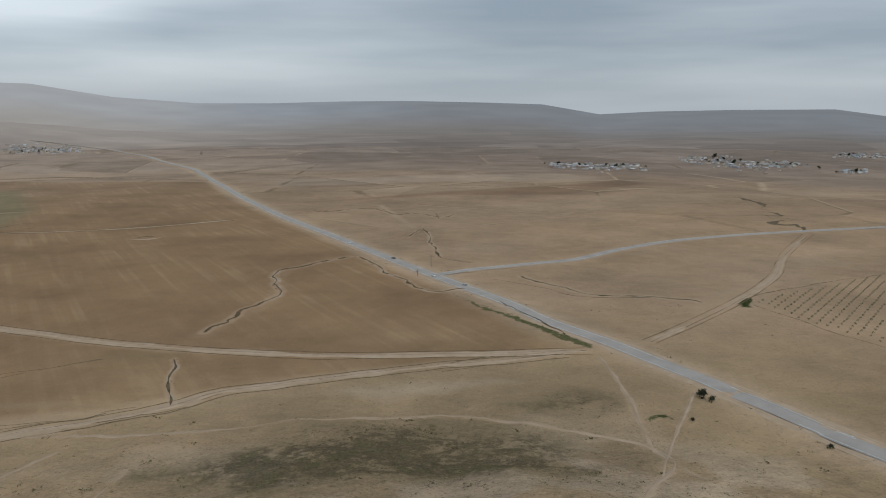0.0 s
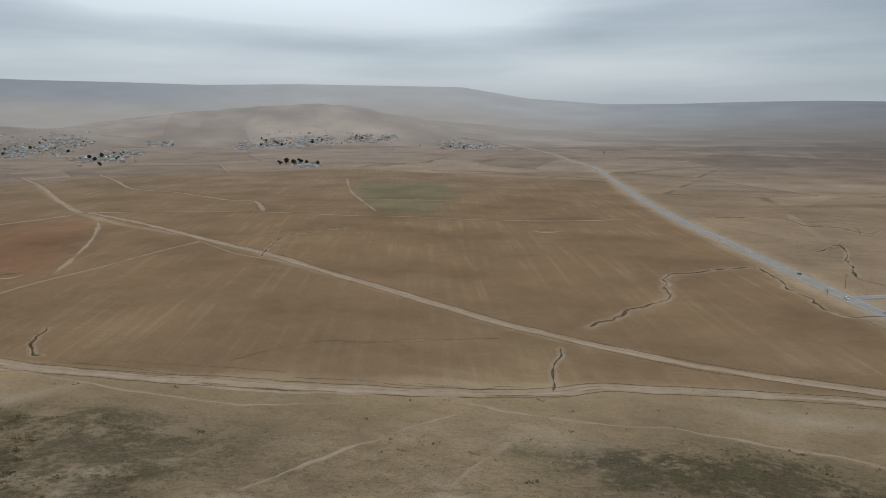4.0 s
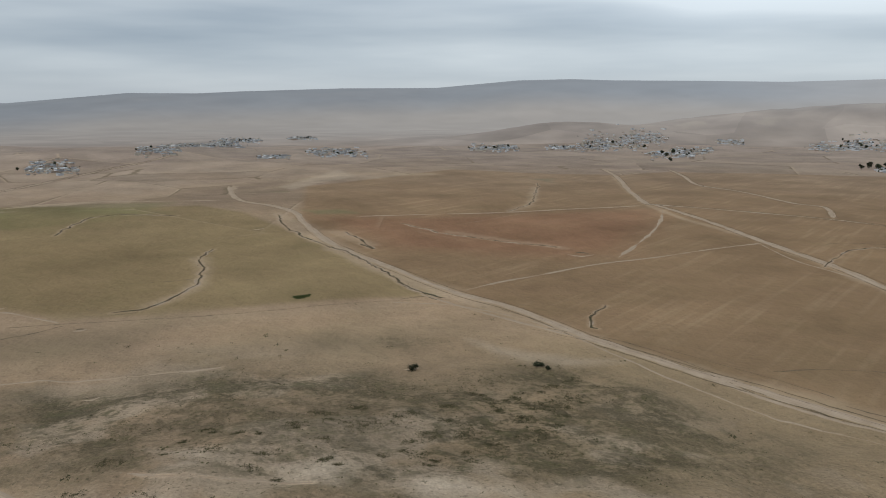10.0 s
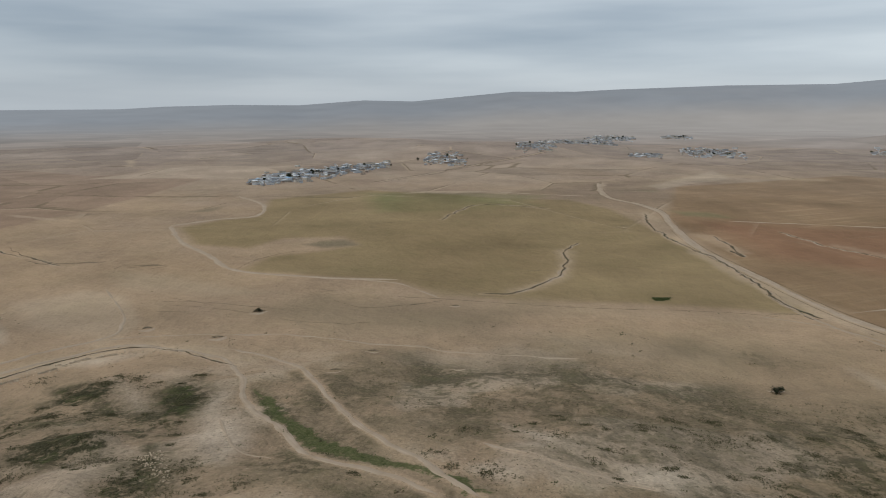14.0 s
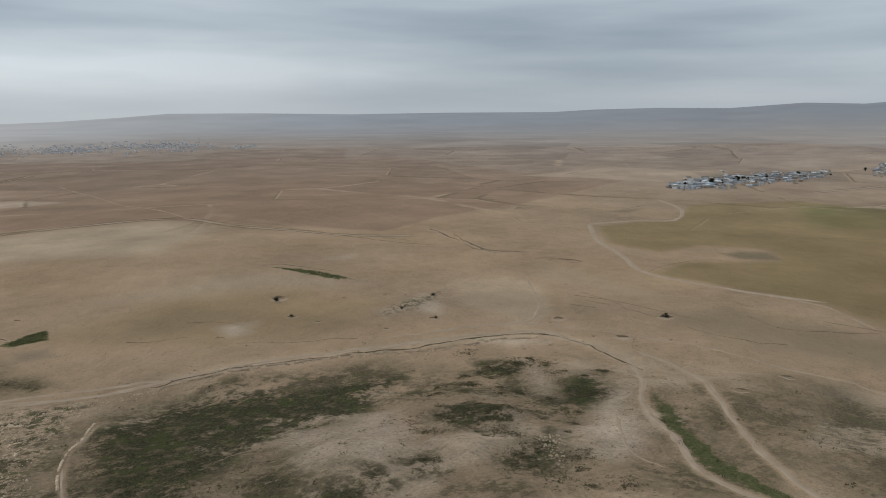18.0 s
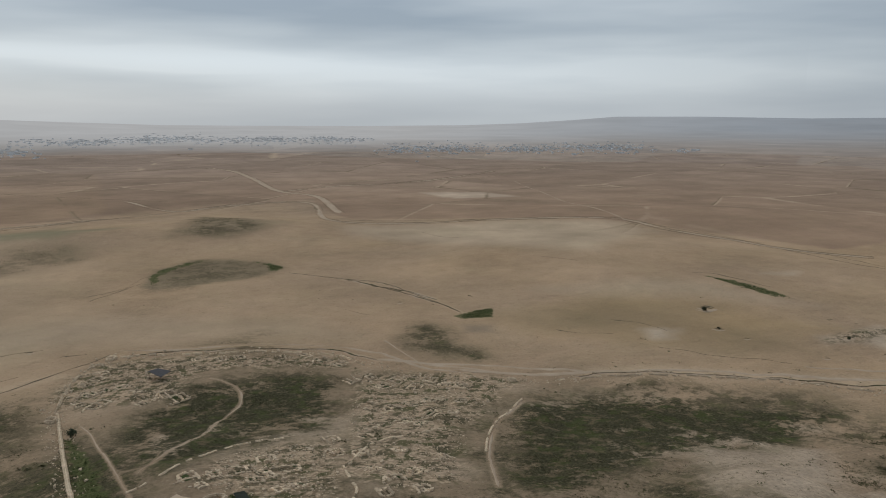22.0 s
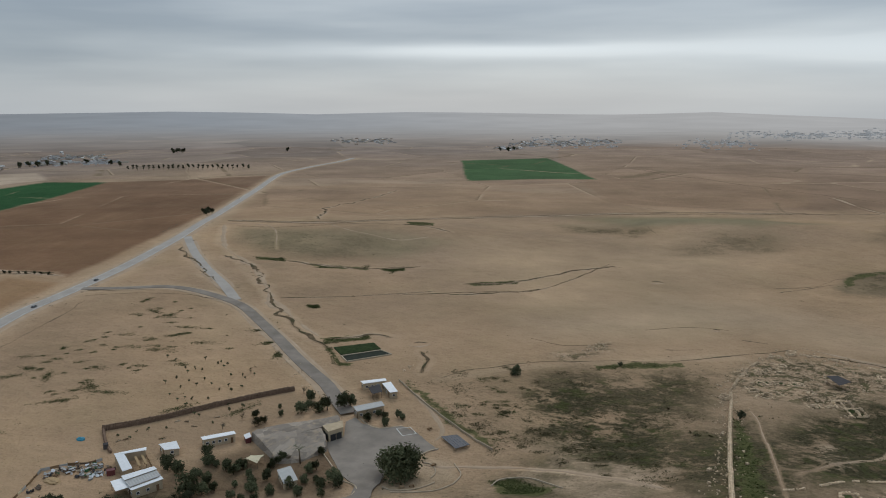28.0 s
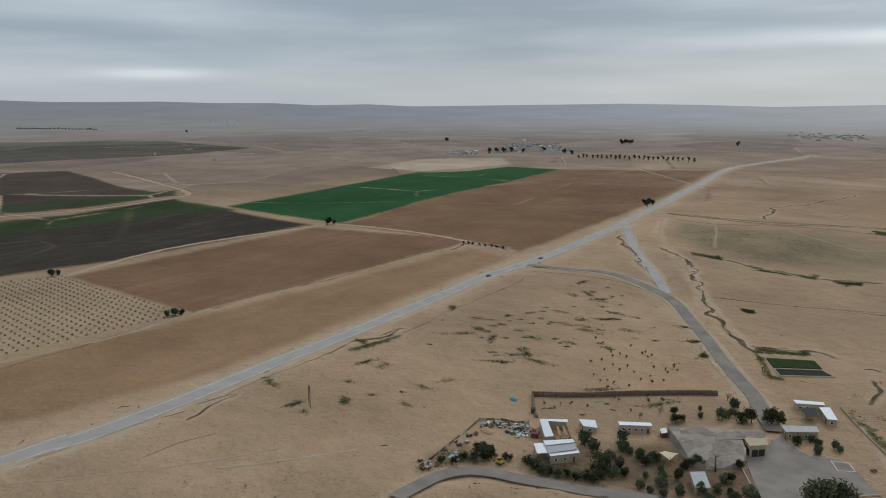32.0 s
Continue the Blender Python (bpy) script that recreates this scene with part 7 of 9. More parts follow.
def hall():
    q, c = quad([(170.6, -208.8), (167.1, -216.1), (163.3, -211.6), (165.5, -205.6)])
    ob = thing("entrance_house", *c, "tan plastered entrance building with dark doorways", "building")
    part("wall", Shape().prism([p * 0.97 for p in q], -1.0, 4.0), M_CREAM, ob)
    part("roof", Shape().prism([p * 1.02 for p in q], 4.0, 4.2), M_TAN, ob)
    for i in range(4):
        a, b = Vector((*q[i], 0)), Vector((*q[(i + 1) % 4], 0))
        d = (b - a).normalized()
        out = Vector((d.y, -d.x, 0))
        if out.dot(Vector((-c[0], -c[1], 0))) > 0 and (b - a).length > 3:
            for u in (0.3, 0.7):
                m = a.lerp(b, u) * 0.97
                # dark panel on the wall stands in for the shade inside the opening
                part("doorway", Shape().box(m + out * 0.08 + Vector((0, 0, 1.3)), d * 1.1, out * 0.06, (0, 0, 1.3)), M_GLASS, ob, "flat dark panel for a doorway's inner shade")
    # the shade-cloth hall: poles and a sagging net
    pts = np.array([(191.0, -193.4), (189.7, -198.6), (173.4, -221.5), (168.6, -217.2), (171.8, -208.6), (166.5, -205.0), (161.9, -199.5), (164.1, -189.7), (171.2, -184.3)], float)
    c = np.array([174.5, -200.0])
    ob = thing("shade_cloth_hall", *c, "large hall roofed with sagging dusty grey shade cloth", "tent")
    s, rings, n = Shape(), 9, len(pts) * 6
    edge = np.vstack([np.linspace(pts[i], pts[(i + 1) % len(pts)], 6, endpoint=False) for i in range(len(pts))]) - c
    for m in range(rings + 1):
        u = m / rings
        for k in range(n):
            e = edge[k] * u
            near = max(0.0, -(e[0] * c[0] + e[1] * c[1]) / np.linalg.norm(c)) / 14
            z = 3.1 + 0.4 * (1 - u) - 2.7 * min(1.0, near) ** 1.3 + 0.25 * math.sin(k * TAU / 6) * u + 0.2 * math.sin(e[0] * 1.1) * math.cos(e[1] * 0.9)
            s.v.append(Vector((e[0], e[1], z)))
    for m in range(rings):
        for k in range(n):
            j = (k + 1) % n
            s.f.append([m * n + k, (m + 1) * n + k, (m + 1) * n + j, m * n + j])
    part("cloth", s, M_NET, ob, "sagging grey shade cloth", True)
    w = Shape()
    for k in range(n):
        a, b = edge[k], edge[(k + 1) % n]
        i = len(w.v)
        w.v += [Vector((*(a * 1.0), s.v[rings * n + k].z)), Vector((*(b * 1.0), s.v[rings * n + (k + 1) % n].z)), Vector((*(b * 1.05), -0.8)), Vector((*(a * 1.05), -0.8))]
        w.f.append([i, i + 3, i + 2, i + 1])
    part("side_cloth", w, M_NET, ob, "hanging grey net sides", True)
    for k in range(0, n, 3):
        part("pole", Shape().tube((*(edge[k] * 1.01), -0.8), (*(edge[k] * 1.01), s.v[rings * n + k].z + 0.15), 0.07, 0.07, 6), M_STEEL, ob)


hall()


def sail():
    q, c = quad([(179.4, -176.9), (180.5, -181.5), (175.2, -182.7), (174.3, -178.0)])
    ob = thing("shade_sail", *c, "cream canvas shade sail stretched between posts", "shade sail")
    s, n = Shape(), 8
    for i in range(n + 1):
        for j in range(n + 1):
            u, v = i / n, j / n
            p = (q[0] * (1 - u) + q[1] * u) * (1 - v) + (q[3] * (1 - u) + q[2] * u) * v
            pull = 1 - 0.25 * (math.sin(math.pi * u) * abs(2 * v - 1) ** 2 + math.sin(math.pi * v) * abs(2 * u - 1) ** 2) * 0.6
            s.v.append(Vector((p[0] * pull, p[1] * pull, 2.4 + 0.5 * (2 * u - 1) * (2 * v - 1))))
    for i in range(n):
        for j in range(n):
            a = i * (n + 1) + j
            s.f.append([a, a + n + 1, a + n + 2, a + 1])
    part("canvas", s, M_SAIL, ob, "", True)
    for p in q:
        part("post", Shape().tube((*p, -0.3), (*p, 3.0), 0.06, 0.06, 6), M_STEEL, ob)


sail()


def pens():
    q, c = quad([(216.5, -159.1), (213.2, -164.5), (204.2, -159.6), (206.3, -154.2)])
    ob = thing("animal_pen", *c, "brown wooden animal pens with rails and a shelter", "pen")
    for i in range(4):
        a, b = Vector((*q[i], 0)), Vector((*q[(i + 1) % 4], 0))
        for k in range(int((b - a).length / 1.6) + 1):
            m = a.lerp(b, k * 1.6 / (b - a).length)
            part("post", Shape().tube(m - Vector((0, 0, 0.3)), m + Vector((0, 0, 1.3)), 0.06, 0.06, 5), M_WOOD, ob)
        for z in (0.4, 0.8, 1.2):
            part("rail", Shape().box((a + b) / 2 + Vector((0, 0, z)), (b - a) / 2, ((b - a).normalized().cross(Vector((0, 0, 1)))) * 0.03, (0, 0, 0.06)), M_WOOD, ob)
    u, v = Vector((*((q[1] - q[0]) / 2), 0)), Vector((*((q[3] - q[0]) / 2), 0))
    for k in (-0.5, 0.25):
        part("shelter_roof", Shape().box(v * k + Vector((0, 0, 1.9)), u * 0.8, v * 0.14, (0, 0, 0.05)), M_OCHRE, ob, "ochre board shelter roof")
        for e in (-0.75, 0, 0.75):
            part("shelter_post", Shape().tube(u * e + v * k - Vector((0, 0, 0.3)), u * e + v * k + Vector((0, 0, 1.9)), 0.07, 0.07, 5), M_WOOD, ob)


pens()


def paved(name, label, pts, mat, lift, category):
    """A flat paved field that follows the land, with an edge."""
    p = np.array(pts, float)
    bm = bmesh.new()
    vs = [bm.verts.new((*q, 0)) for q in p]
    bm.faces.new(vs)
    bmesh.ops.triangulate(bm, faces=bm.faces[:])
    for _ in range(4):
        bmesh.ops.subdivide_edges(bm, edges=[e for e in bm.edges if e.calc_length() > 4], cuts=1)
        bmesh.ops.triangulate(bm, faces=bm.faces[:])
    rim = [e for e in bm.edges if e.is_boundary]
    for v in bm.verts:
        v.co.z = land(v.co.x, v.co.y) + lift
    low = bmesh.ops.extrude_edge_only(bm, edges=rim)["geom"]
    for v in low:
        if isinstance(v, bmesh.types.BMVert):
            v.co.z -= 0.6
    bmesh.ops.recalc_face_normals(bm, faces=bm.faces[:])
    if sum(f.normal.z for f in bm.faces) < 0:
        bmesh.ops.reverse_faces(bm, faces=bm.faces[:])
    me = bpy.data.meshes.new(name)
    bm.to_mesh(me)
    me.materials.append(mat)
    return tagged(new(name, me), label, category, kind="structure")


PARK = paved("parking_lot", "grey asphalt parking lot of the visitor compound", [(166.2, -204.2), (164.0, -212.9), (170.8, -223.0), (170.0, -228.1), (164.1, -224.6), (156.0, -224.5), (149.5, -230.0), 
    (142.0, -228.0), (127.9, -219.8), (134.8, -211.5), (134.5, -197.4), (132.0, -185.2), (128.5, -174.5), (129.8, -168.8), 
    (136.2, -181.8), (145.8, -187.0), (156.1, -195.6)], TARMAC, 0.22, "parking lot")
bay = [(150.1, -227.0), (146.0, -230.4), (141.2, -226.9), (144.8, -223.0)]
for a, b in zip(bay, bay[1:] + bay[:1]):
    ribbon("bay_line", [a, ((a[0] + b[0]) / 2, (a[1] + b[1]) / 2), b], 0.25, 0.3, WHITE_LINE, 0.05, PARK)
paved("plaza", "pale trodden stone plaza by the ruins", [(13.0, -190.7), (8.1, -199.7), (2.0, -207.9), (-1.2, -203.4), (-0.8, -196.4), (4.9, -191.0)], DUST, 0.12, "plaza")
for line in ([(161.4, -197.4), (152.8, -190.9), (143.0, -183.7), (137.7, -182.0), (133.8, -179.2), (131.9, -173.8)], [(167.4, -228.0), (161.5, -224.8), (155.7, -224.1), (149.5, -230.0)], [(127.9, -184.8), (123.2, -182.6), (118.9, -183.9), (116.2, -187.5), (114.9, -195.5)], [(128.1, -209.7), (124.3, -210.1), (120.0, -204.7), (117.6, -197.5)], [(128.0, -220.8), (130.3, -217.0), (132.2, -212.8)], [(96.0, -197.8), (96.5, -204.8), (90.9, -207.5), (83.1, -206.8), (73.5, -200.4)], [(117.9, -214.1), (109.9, -203.6), (109.7, -190.5), (115.5, -183.1), (122.3, -180.9)]):
    kerb(line, 0.35, 0.35, M_CONC, "low pale stone kerb beside the parking lot")
kerb([(177.2, -270.7), (162.1, -259.5), (139.6, -244.2), (121.9, -233.8), (110.4, -228.4)], 0.8, 0.3, M_CONC, "low pale concrete boundary wall", "boundary_wall", "wall")
laid_wall("compound_wall", "brown dry-stone wall round the compound", [(245.4, -171.4), (240.2, -179.3), (235.8, -187.4), (231.8, -196.1), (228.1, -205.4), (221.7, -219.1), (214.4, -232.7), 
    (210.2, -239.2)], 2.0, 0.8, 0.75, M_WALLSTONE, ruined=0.12, single=60, seed=3)
laid_wall("compound_wall", "short brown stone wall at the compound's corner", [(245.4, -171.4), (234.6, -164.4), (226.2, -160.1)], 1.2, 0.5, 0.6, M_WALLSTONE, ruined=0.4, single=20, seed=4)


def platform():
    q, c = quad([(131.4, -228.3), (127.0, -232.8), (118.9, -227.5), (122.0, -222.1)])
    ob = thing("solar_shade", *c, "low blue-grey panel roof on short posts", "panel roof")
    n = 6
    for k in range(n):
        a, b = k / n + 0.01, (k + 1) / n - 0.01
        f = [q[0] * (1 - a) + q[1] * a, q[0] * (1 - b) + q[1] * b, q[3] * (1 - b) + q[2] * b, q[3] * (1 - a) + q[2] * a]
        part("panel", Shape().prism(f, 0.8, 0.9), M_PANEL, ob)
    for p in q:
        part("post", Shape().tube((*(p * 0.95), -0.4), (*(p * 0.95), 0.8), 0.06, 0.06, 6), M_STEEL, ob)


M_PANEL = plain("blue_grey_panel", (0.06, 0.066, 0.08), 0.1, 0.6, 0.6)
platform()


def pond():
    paved("reed_bed", "dense dark green reeds beside a small basin", [(231.8, -294.4), (218.1, -310.2), (209.3, -303.6), (221.6, -286.9)], M_REED, 0.5, "reeds")
    p = np.array([(220.5, -285.5), (208.2, -302.1), (200.0, -299.2), (212.8, -280.1)], float)
    paved("water", "dark green water of a small rectangular basin", p, M_WATER, 0.35, "water")
    line = [tuple(q) for q in p] + [tuple(p[0])]
    for a, b in zip(line, line[1:]):
        ob = ribbon("basin_edge", [a, ((a[0] + b[0]) / 2, (a[1] + b[1]) / 2), b], 0.5, 0.6, M_CONC, 0.8)
        tagged(ob, "pale concrete edge of the basin", "kerb", kind="structure")


M_WATER = plain("dark_water", (0.03, 0.034, 0.026), 0.3, 0.5, 0.8)
M_REED = plain("dense_reeds", (0.024, 0.036, 0.014), 0.45, 0.6)
pond()

plant("big", *[(127.2, -194.1, 13.5)][0], "huge dark evergreen tree beside the parking lot")
for x, y, w in [(199.7, -161.8, 5.5), (180.3, -154.5, 8.7), (195.1, -175.2, 4.3), (190.5, -171.5, 3.8), (187.1, -171.9, 2.9), (193.1, -136.2, 4.3), 
    (189.9, -137.4, 3.9), (210.2, -125.1, 4.8), (207.3, -126.8, 5.2), (201.2, -131.4, 2.8), (180.3, -161.9, 2.8), (176.3, -160.2, 2.4), 
    (178.0, -170.8, 3.7), (177.9, -175.4, 3.7), (171.5, -164.5, 2.8), (168.0, -159.3, 3.1), (163.9, -159.6, 2.3), (194.9, -161.6, 4.6), 
    (176.7, -155.8, 4.7), (186.5, -162.5, 3.7)]:
    plant("olive", x, y, w * 0.86, "dense dark green tree in the dusty yard", group="yard trees")
for x, y, w in [(179.0, -175.1, 3.3), (170.5, -184.4, 2.9), (170.3, -180.1, 2.4), (166.1, -173.9, 4.0), (168.8, -169.0, 2.8), (164.9, -165.0, 3.5), 
    (157.8, -166.2, 2.5), (155.7, -172.0, 3.9), (150.6, -179.9, 2.3), (146.3, -177.0, 3.1), (144.5, -181.7, 4.3), (140.6, -178.6, 3.0), 
    (141.0, -171.1, 2.6), (148.3, -168.7, 2.3), (159.0, -160.3, 3.0), (164.0, -159.5, 2.3), (155.3, -186.0, 3.6), (160.8, -196.0, 3.1), 
    (204.0, -209.6, 3.3), (198.0, -203.7, 3.6), (197.5, -207.0, 2.3)] + [(173.0, -172.5, 3.0), (166.0, -165.5, 2.9), (178.8, -172.5, 3.1), (153.4, -176.9, 2.9), (156.7, -183.3, 3.0), (158.0, -165.6, 2.9), 
    (170.7, -187.3, 3.1), (190.2, -172.8, 3.1), (181.5, -162.1, 3.0), (175.8, -160.1, 3.0), (170.1, -181.3, 3.1), (183.0, -172.4, 3.1), 
    (146.3, -176.8, 2.9), (149.1, -168.7, 2.8)]:
    plant("olive", x, y, w, "small round olive tree on bare earth", group="olive grove")
for x, y, w in [(191.5, -221.3, 4.2), (192.5, -226.8, 3.3), (185.6, -225.0, 5.1), (184.5, -229.1, 4.7), (179.9, -234.7, 6.1), (179.6, -238.1, 4.3), 
    (197.7, -234.0, 3.9), (163.3, -227.3, 3.6), (162.8, -233.2, 2.7), (159.0, -232.5, 2.7), (155.1, -235.7, 2.7), (152.4, -235.1, 2.3), 
    (155.2, -227.0, 3.1), (135.8, -304.6, 3.7), (197.1, -215.6, 2.1), (202.2, -220.8, 1.9)]:
    plant("olive", x, y, w, "dark green garden tree near the entrance gate", group="gate trees")
for x, y, w in [(153.0, -176.9, 2.9), (168.8, -187.5, 2.1), (207.6, -195.0, 2.3), (207.9, -205.4, 2.8), (204.5, -238.6, 3.0)]:
    plant("pale", x, y, w, "leafless pale brown tree", group="bare trees")
for x, y, w in [(292.4, -242.1, 1.8), (284.6, -240.3, 1.7), (272.6, -235.4, 1.7), (266.9, -231.5, 1.7), (267.5, -236.7, 1.7), (263.4, -237.0, 1.7), 
    (273.8, -248.8, 1.7), (263.8, -247.1, 2.0), (263.8, -249.4, 1.7), (258.0, -245.4, 1.7), (259.9, -249.5, 1.7), (247.1, -238.9, 1.9), 
    (242.3, -241.2, 1.9), (239.3, -239.7, 1.6), (242.3, -246.5, 2.2), (238.5, -244.6, 1.6), (265.6, -224.0, 1.6), (264.9, -217.2, 1.6), 
    (255.2, -217.0, 1.6), (257.6, -223.9, 1.6), (250.8, -222.0, 1.6), (253.4, -228.9, 1.9), (246.1, -226.4, 1.3), (238.3, -228.5, 1.6), 
    (233.9, -225.7, 1.8), (238.0, -223.0, 1.3), (251.9, -208.2, 1.5), (244.4, -205.7, 1.5), (243.8, -209.1, 1.3), (239.6, -209.3, 1.5), 
    (234.9, -213.6, 1.5), (236.5, -203.1, 2.0), (232.1, -230.3, 1.5)]:
    plant("sapling", x, y, w * 0.85, "thin young sapling on open sand", group="saplings")
for x, y, w in [(236.1, -170.6, 1.4), (231.6, -175.4, 1.4), (230.0, -179.2, 1.6), (226.0, -184.3, 1.4), (227.0, -198.8, 1.7), (214.3, -196.4, 1.6), 
    (222.3, -212.4, 1.5), (218.3, -209.1, 1.9), (200.2, -192.2, 1.3), (229.8, -171.0, 1.4), (224.3, -198.8, 1.4), (215.3, -213.5, 1.9), 
    (219.6, -176.7, 0.9)]:
    plant("sapling", x, y, w * 0.9, "thin young sapling inside the stone wall", group="saplings")
plant("bush", *[(38.1, -297.3, 3.6)][0], "dark bushy tree beside the ancient wall")
# thorn bushes; some are added to stand in for dark pit holes
for x, y, w in [(-321.4, 102.4, 4.2), (-304.8, 158.0, 3.8), (-299.7, 161.3, 2.7), (-305.0, 161.1, 2.4), (96.9, -335.7, 2.7), (134.4, -301.3, 3.6), 
    (-300.8, -365.5, 3.2), (-284.3, -332.1, 2.0), (-331.1, -262.8, 2.3), (-372.9, -297.8, 2.5), (-330.8, -288.1, 2.0), 
    (-415.5, -160.9, 3.4), (108.8, 301.8, 4.6), (96.7, 278.6, 2.1), (110.6, 296.8, 3.0), (139.4, 256.6, 2.3)]:
    plant("bush", x, y, w, "low dark thorn bush on bare ground, some marking pit holes", "bush", "thorn bushes")


def palm(x, y, w):
    ob = thing("palm_tree", x, y, "date palm with a ragged crown", "palm")
    part("trunk", Shape().tube((0, 0, -0.3), (0.2, 0.1, 5.2), 0.28, 0.2, 8), M_BARK, ob, "", True)
    g = random.Random(5)
    for k in range(16):
        t, s = TAU * k / 16 + g.uniform(-0.15, 0.15), Shape()
        d = Vector((math.cos(t), math.sin(t), 0))
        side = Vector((-d.y, d.x, 0))
        lift = g.uniform(0.2, 1.4)
        for m in range(7):
            a = Vector((0.2, 0.1, 5.2)) + d * m * 0.38 + Vector((0, 0, lift * math.sin(m * 0.42)))
            n = len(s.v)
            s.v += [a - side * 0.3 * (1 - m / 8), a + side * 0.3 * (1 - m / 8), a + d * 0.4 + Vector((0, 0, 0.05))]
            s.f.append([n, n + 1, n + 2])
        part("frond", s, M_LEAF, ob)


palm(*[(163.9, -187.9, 2.9)][0])


# ---- the junk yard ----
def junk_heap():
    g = random.Random(12)
    mats = [(M_WHITE, "white"), (M_GREY, "grey"), (M_STEEL, "rusty"), (M_DARK, "black"), (M_DARK, "black"), (M_WOOD, "brown"), (M_STEEL, "rusty"), (M_GREENPL, "green"), (M_CONC, "pale")]
    for x, y in [(228.6, -141.3), (228.3, -142.8), (227.2, -145.1), (226.9, -146.6), (224.4, -146.4), (222.1, -146.7), (223.2, -148.9), 
    (221.5, -149.2), (222.2, -151.1), (218.4, -149.9), (216.8, -150.2), (220.5, -144.2), (217.6, -145.7), (216.8, -147.8), 
    (217.1, -152.6), (217.1, -113.9), (213.0, -115.0), (212.8, -117.0), (210.2, -116.7), (209.4, -103.5), (211.1, -105.8), 
    (223.6, -130.1), (220.3, -123.5), (228.7, -139.2), (226.1, -143.7)]:
        for k in range(5):
            mat, word = g.choice(mats)
            px, py = x + g.uniform(-2.2, 2.2), y + g.uniform(-2.2, 2.2)
            what = g.choice(("crate", "barrel", "sheet"))
            ob = thing(what, px, py, f"discarded {word} {what} in the junk yard", what, "junk", turn=g.uniform(0, 3))
            if what == "barrel":
                part("drum", Shape().tube((0, 0, -0.1), (0, 0, 0.9), 0.32, 0.32, 10), mat, ob)
                for z in (0.25, 0.6, 0.88):
                    part("hoop", Shape().tube((0, 0, z - 0.03), (0, 0, z + 0.03), 0.345, 0.345, 10), M_STEEL, ob)
            elif what == "crate":
                sx, sy, sz = g.uniform(0.7, 1.6), g.uniform(0.6, 1.2), g.uniform(0.5, 1.1)
                part("body", Shape().block(0, 0, -0.1, sx, sy, sz), mat, ob)
                part("lid", Shape().block(0, 0, sz - 0.1, sx * 1.06, sy * 1.06, 0.08), M_GREY, ob)
            else:
                s, n = Shape(), 5
                lx, ly = g.uniform(1.0, 2.4), g.uniform(0.8, 1.6)
                for i in range(n + 1):
                    for j in range(n + 1):
                        s.v.append(Vector((lx * (i / n - 0.5), ly * (j / n - 0.5), 0.35 + 0.3 * math.sin(i * 1.7 + j) + 0.15 * g.random())))
                for i in range(n):
                    for j in range(n):
                        a = i * (n + 1) + j
                        s.f.append([a, a + n + 1, a + n + 2, a + 1])
                part("sheet_body", s, mat, ob)
                part("prop", Shape().block(0, 0, -0.2, 0.5, 0.4, 0.6), M_STEEL, ob)


junk_heap()


def lump(name, x, y, label, category, mat, rx, ry, rz, seed):
    """A crumpled heap."""
    g = random.Random(seed)
    bm = bmesh.new()
    bmesh.ops.create_icosphere(bm, subdivisions=3, radius=1)
    for v in bm.verts:
        k = 1 + 0.22 * noise.noise(v.co * 2.3 + Vector((seed, 0, 0))) + 0.1 * noise.noise(v.co * 6)
        v.co = Vector((v.co.x * rx * k, v.co.y * ry * k, max(v.co.z, -0.15) * rz * k))
    me = bpy.data.meshes.new(name)
    bm.to_mesh(me)
    me.materials.append(mat)
    ob = new(name, me)
    ob.location = (x, y, land(x, y))
    return tagged(ob, label, category)


lump("tarpaulin", *[(245.5, -162.1)][0], "crumpled blue tarpaulin heap on open sand", "tarpaulin", M_BLUE, 1.8, 1.3, 0.9, 2)
lump("sand_heap", *[(225.1, -137.2)][0], "ochre sand heap beside the junk yard", "sand heap", M_OCHRE, 3.2, 2.0, 1.0, 3)


def digger(x, y, turn):
    ob = thing("mini_digger", x, y, "small yellow mini digger parked in the yard", "digger", turn=turn)
    for s in (-1, 1):
        t = part("track_belt", Shape().block(0, s * 0.7, 0, 2.2, 0.4, 0.5, 0, 0.92), M_RUBBER, ob)
        for e in (-0.8, 0.8):
            part("track_wheel", Shape().tube((e, s * 0.92, 0.25), (e, s * 0.96, 0.25), 0.2, 0.2, 10), M_STEEL, t)
    part("body", Shape().block(-0.3, 0, 0.5, 1.7, 1.4, 0.6, 0, 0.92), M_YELLOW, ob)
    cab = part("cab", Shape().block(0.1, 0, 1.1, 1.0, 0.9, 1.1, 0, 0.9), M_YELLOW, ob)
    part("cab_window", Shape().block(0.1, 0, 1.4, 1.02, 0.93, 0.55, 0, 0.95), M_GLASS, cab)
    part("boom", Shape().tube((0.7, 0, 0.8), (1.7, 0, 1.9), 0.13, 0.1, 6), M_YELLOW, ob)
    part("arm", Shape().tube((1.7, 0, 1.9), (2.3, 0, 0.7), 0.1, 0.08, 6), M_YELLOW, ob)
    part("bucket", Shape().block(2.3, 0, 0.2, 0.5, 0.6, 0.5, 0, 0.7), M_STEEL, ob)


digger(*[(201.1, -127.6)][0], 0.4)
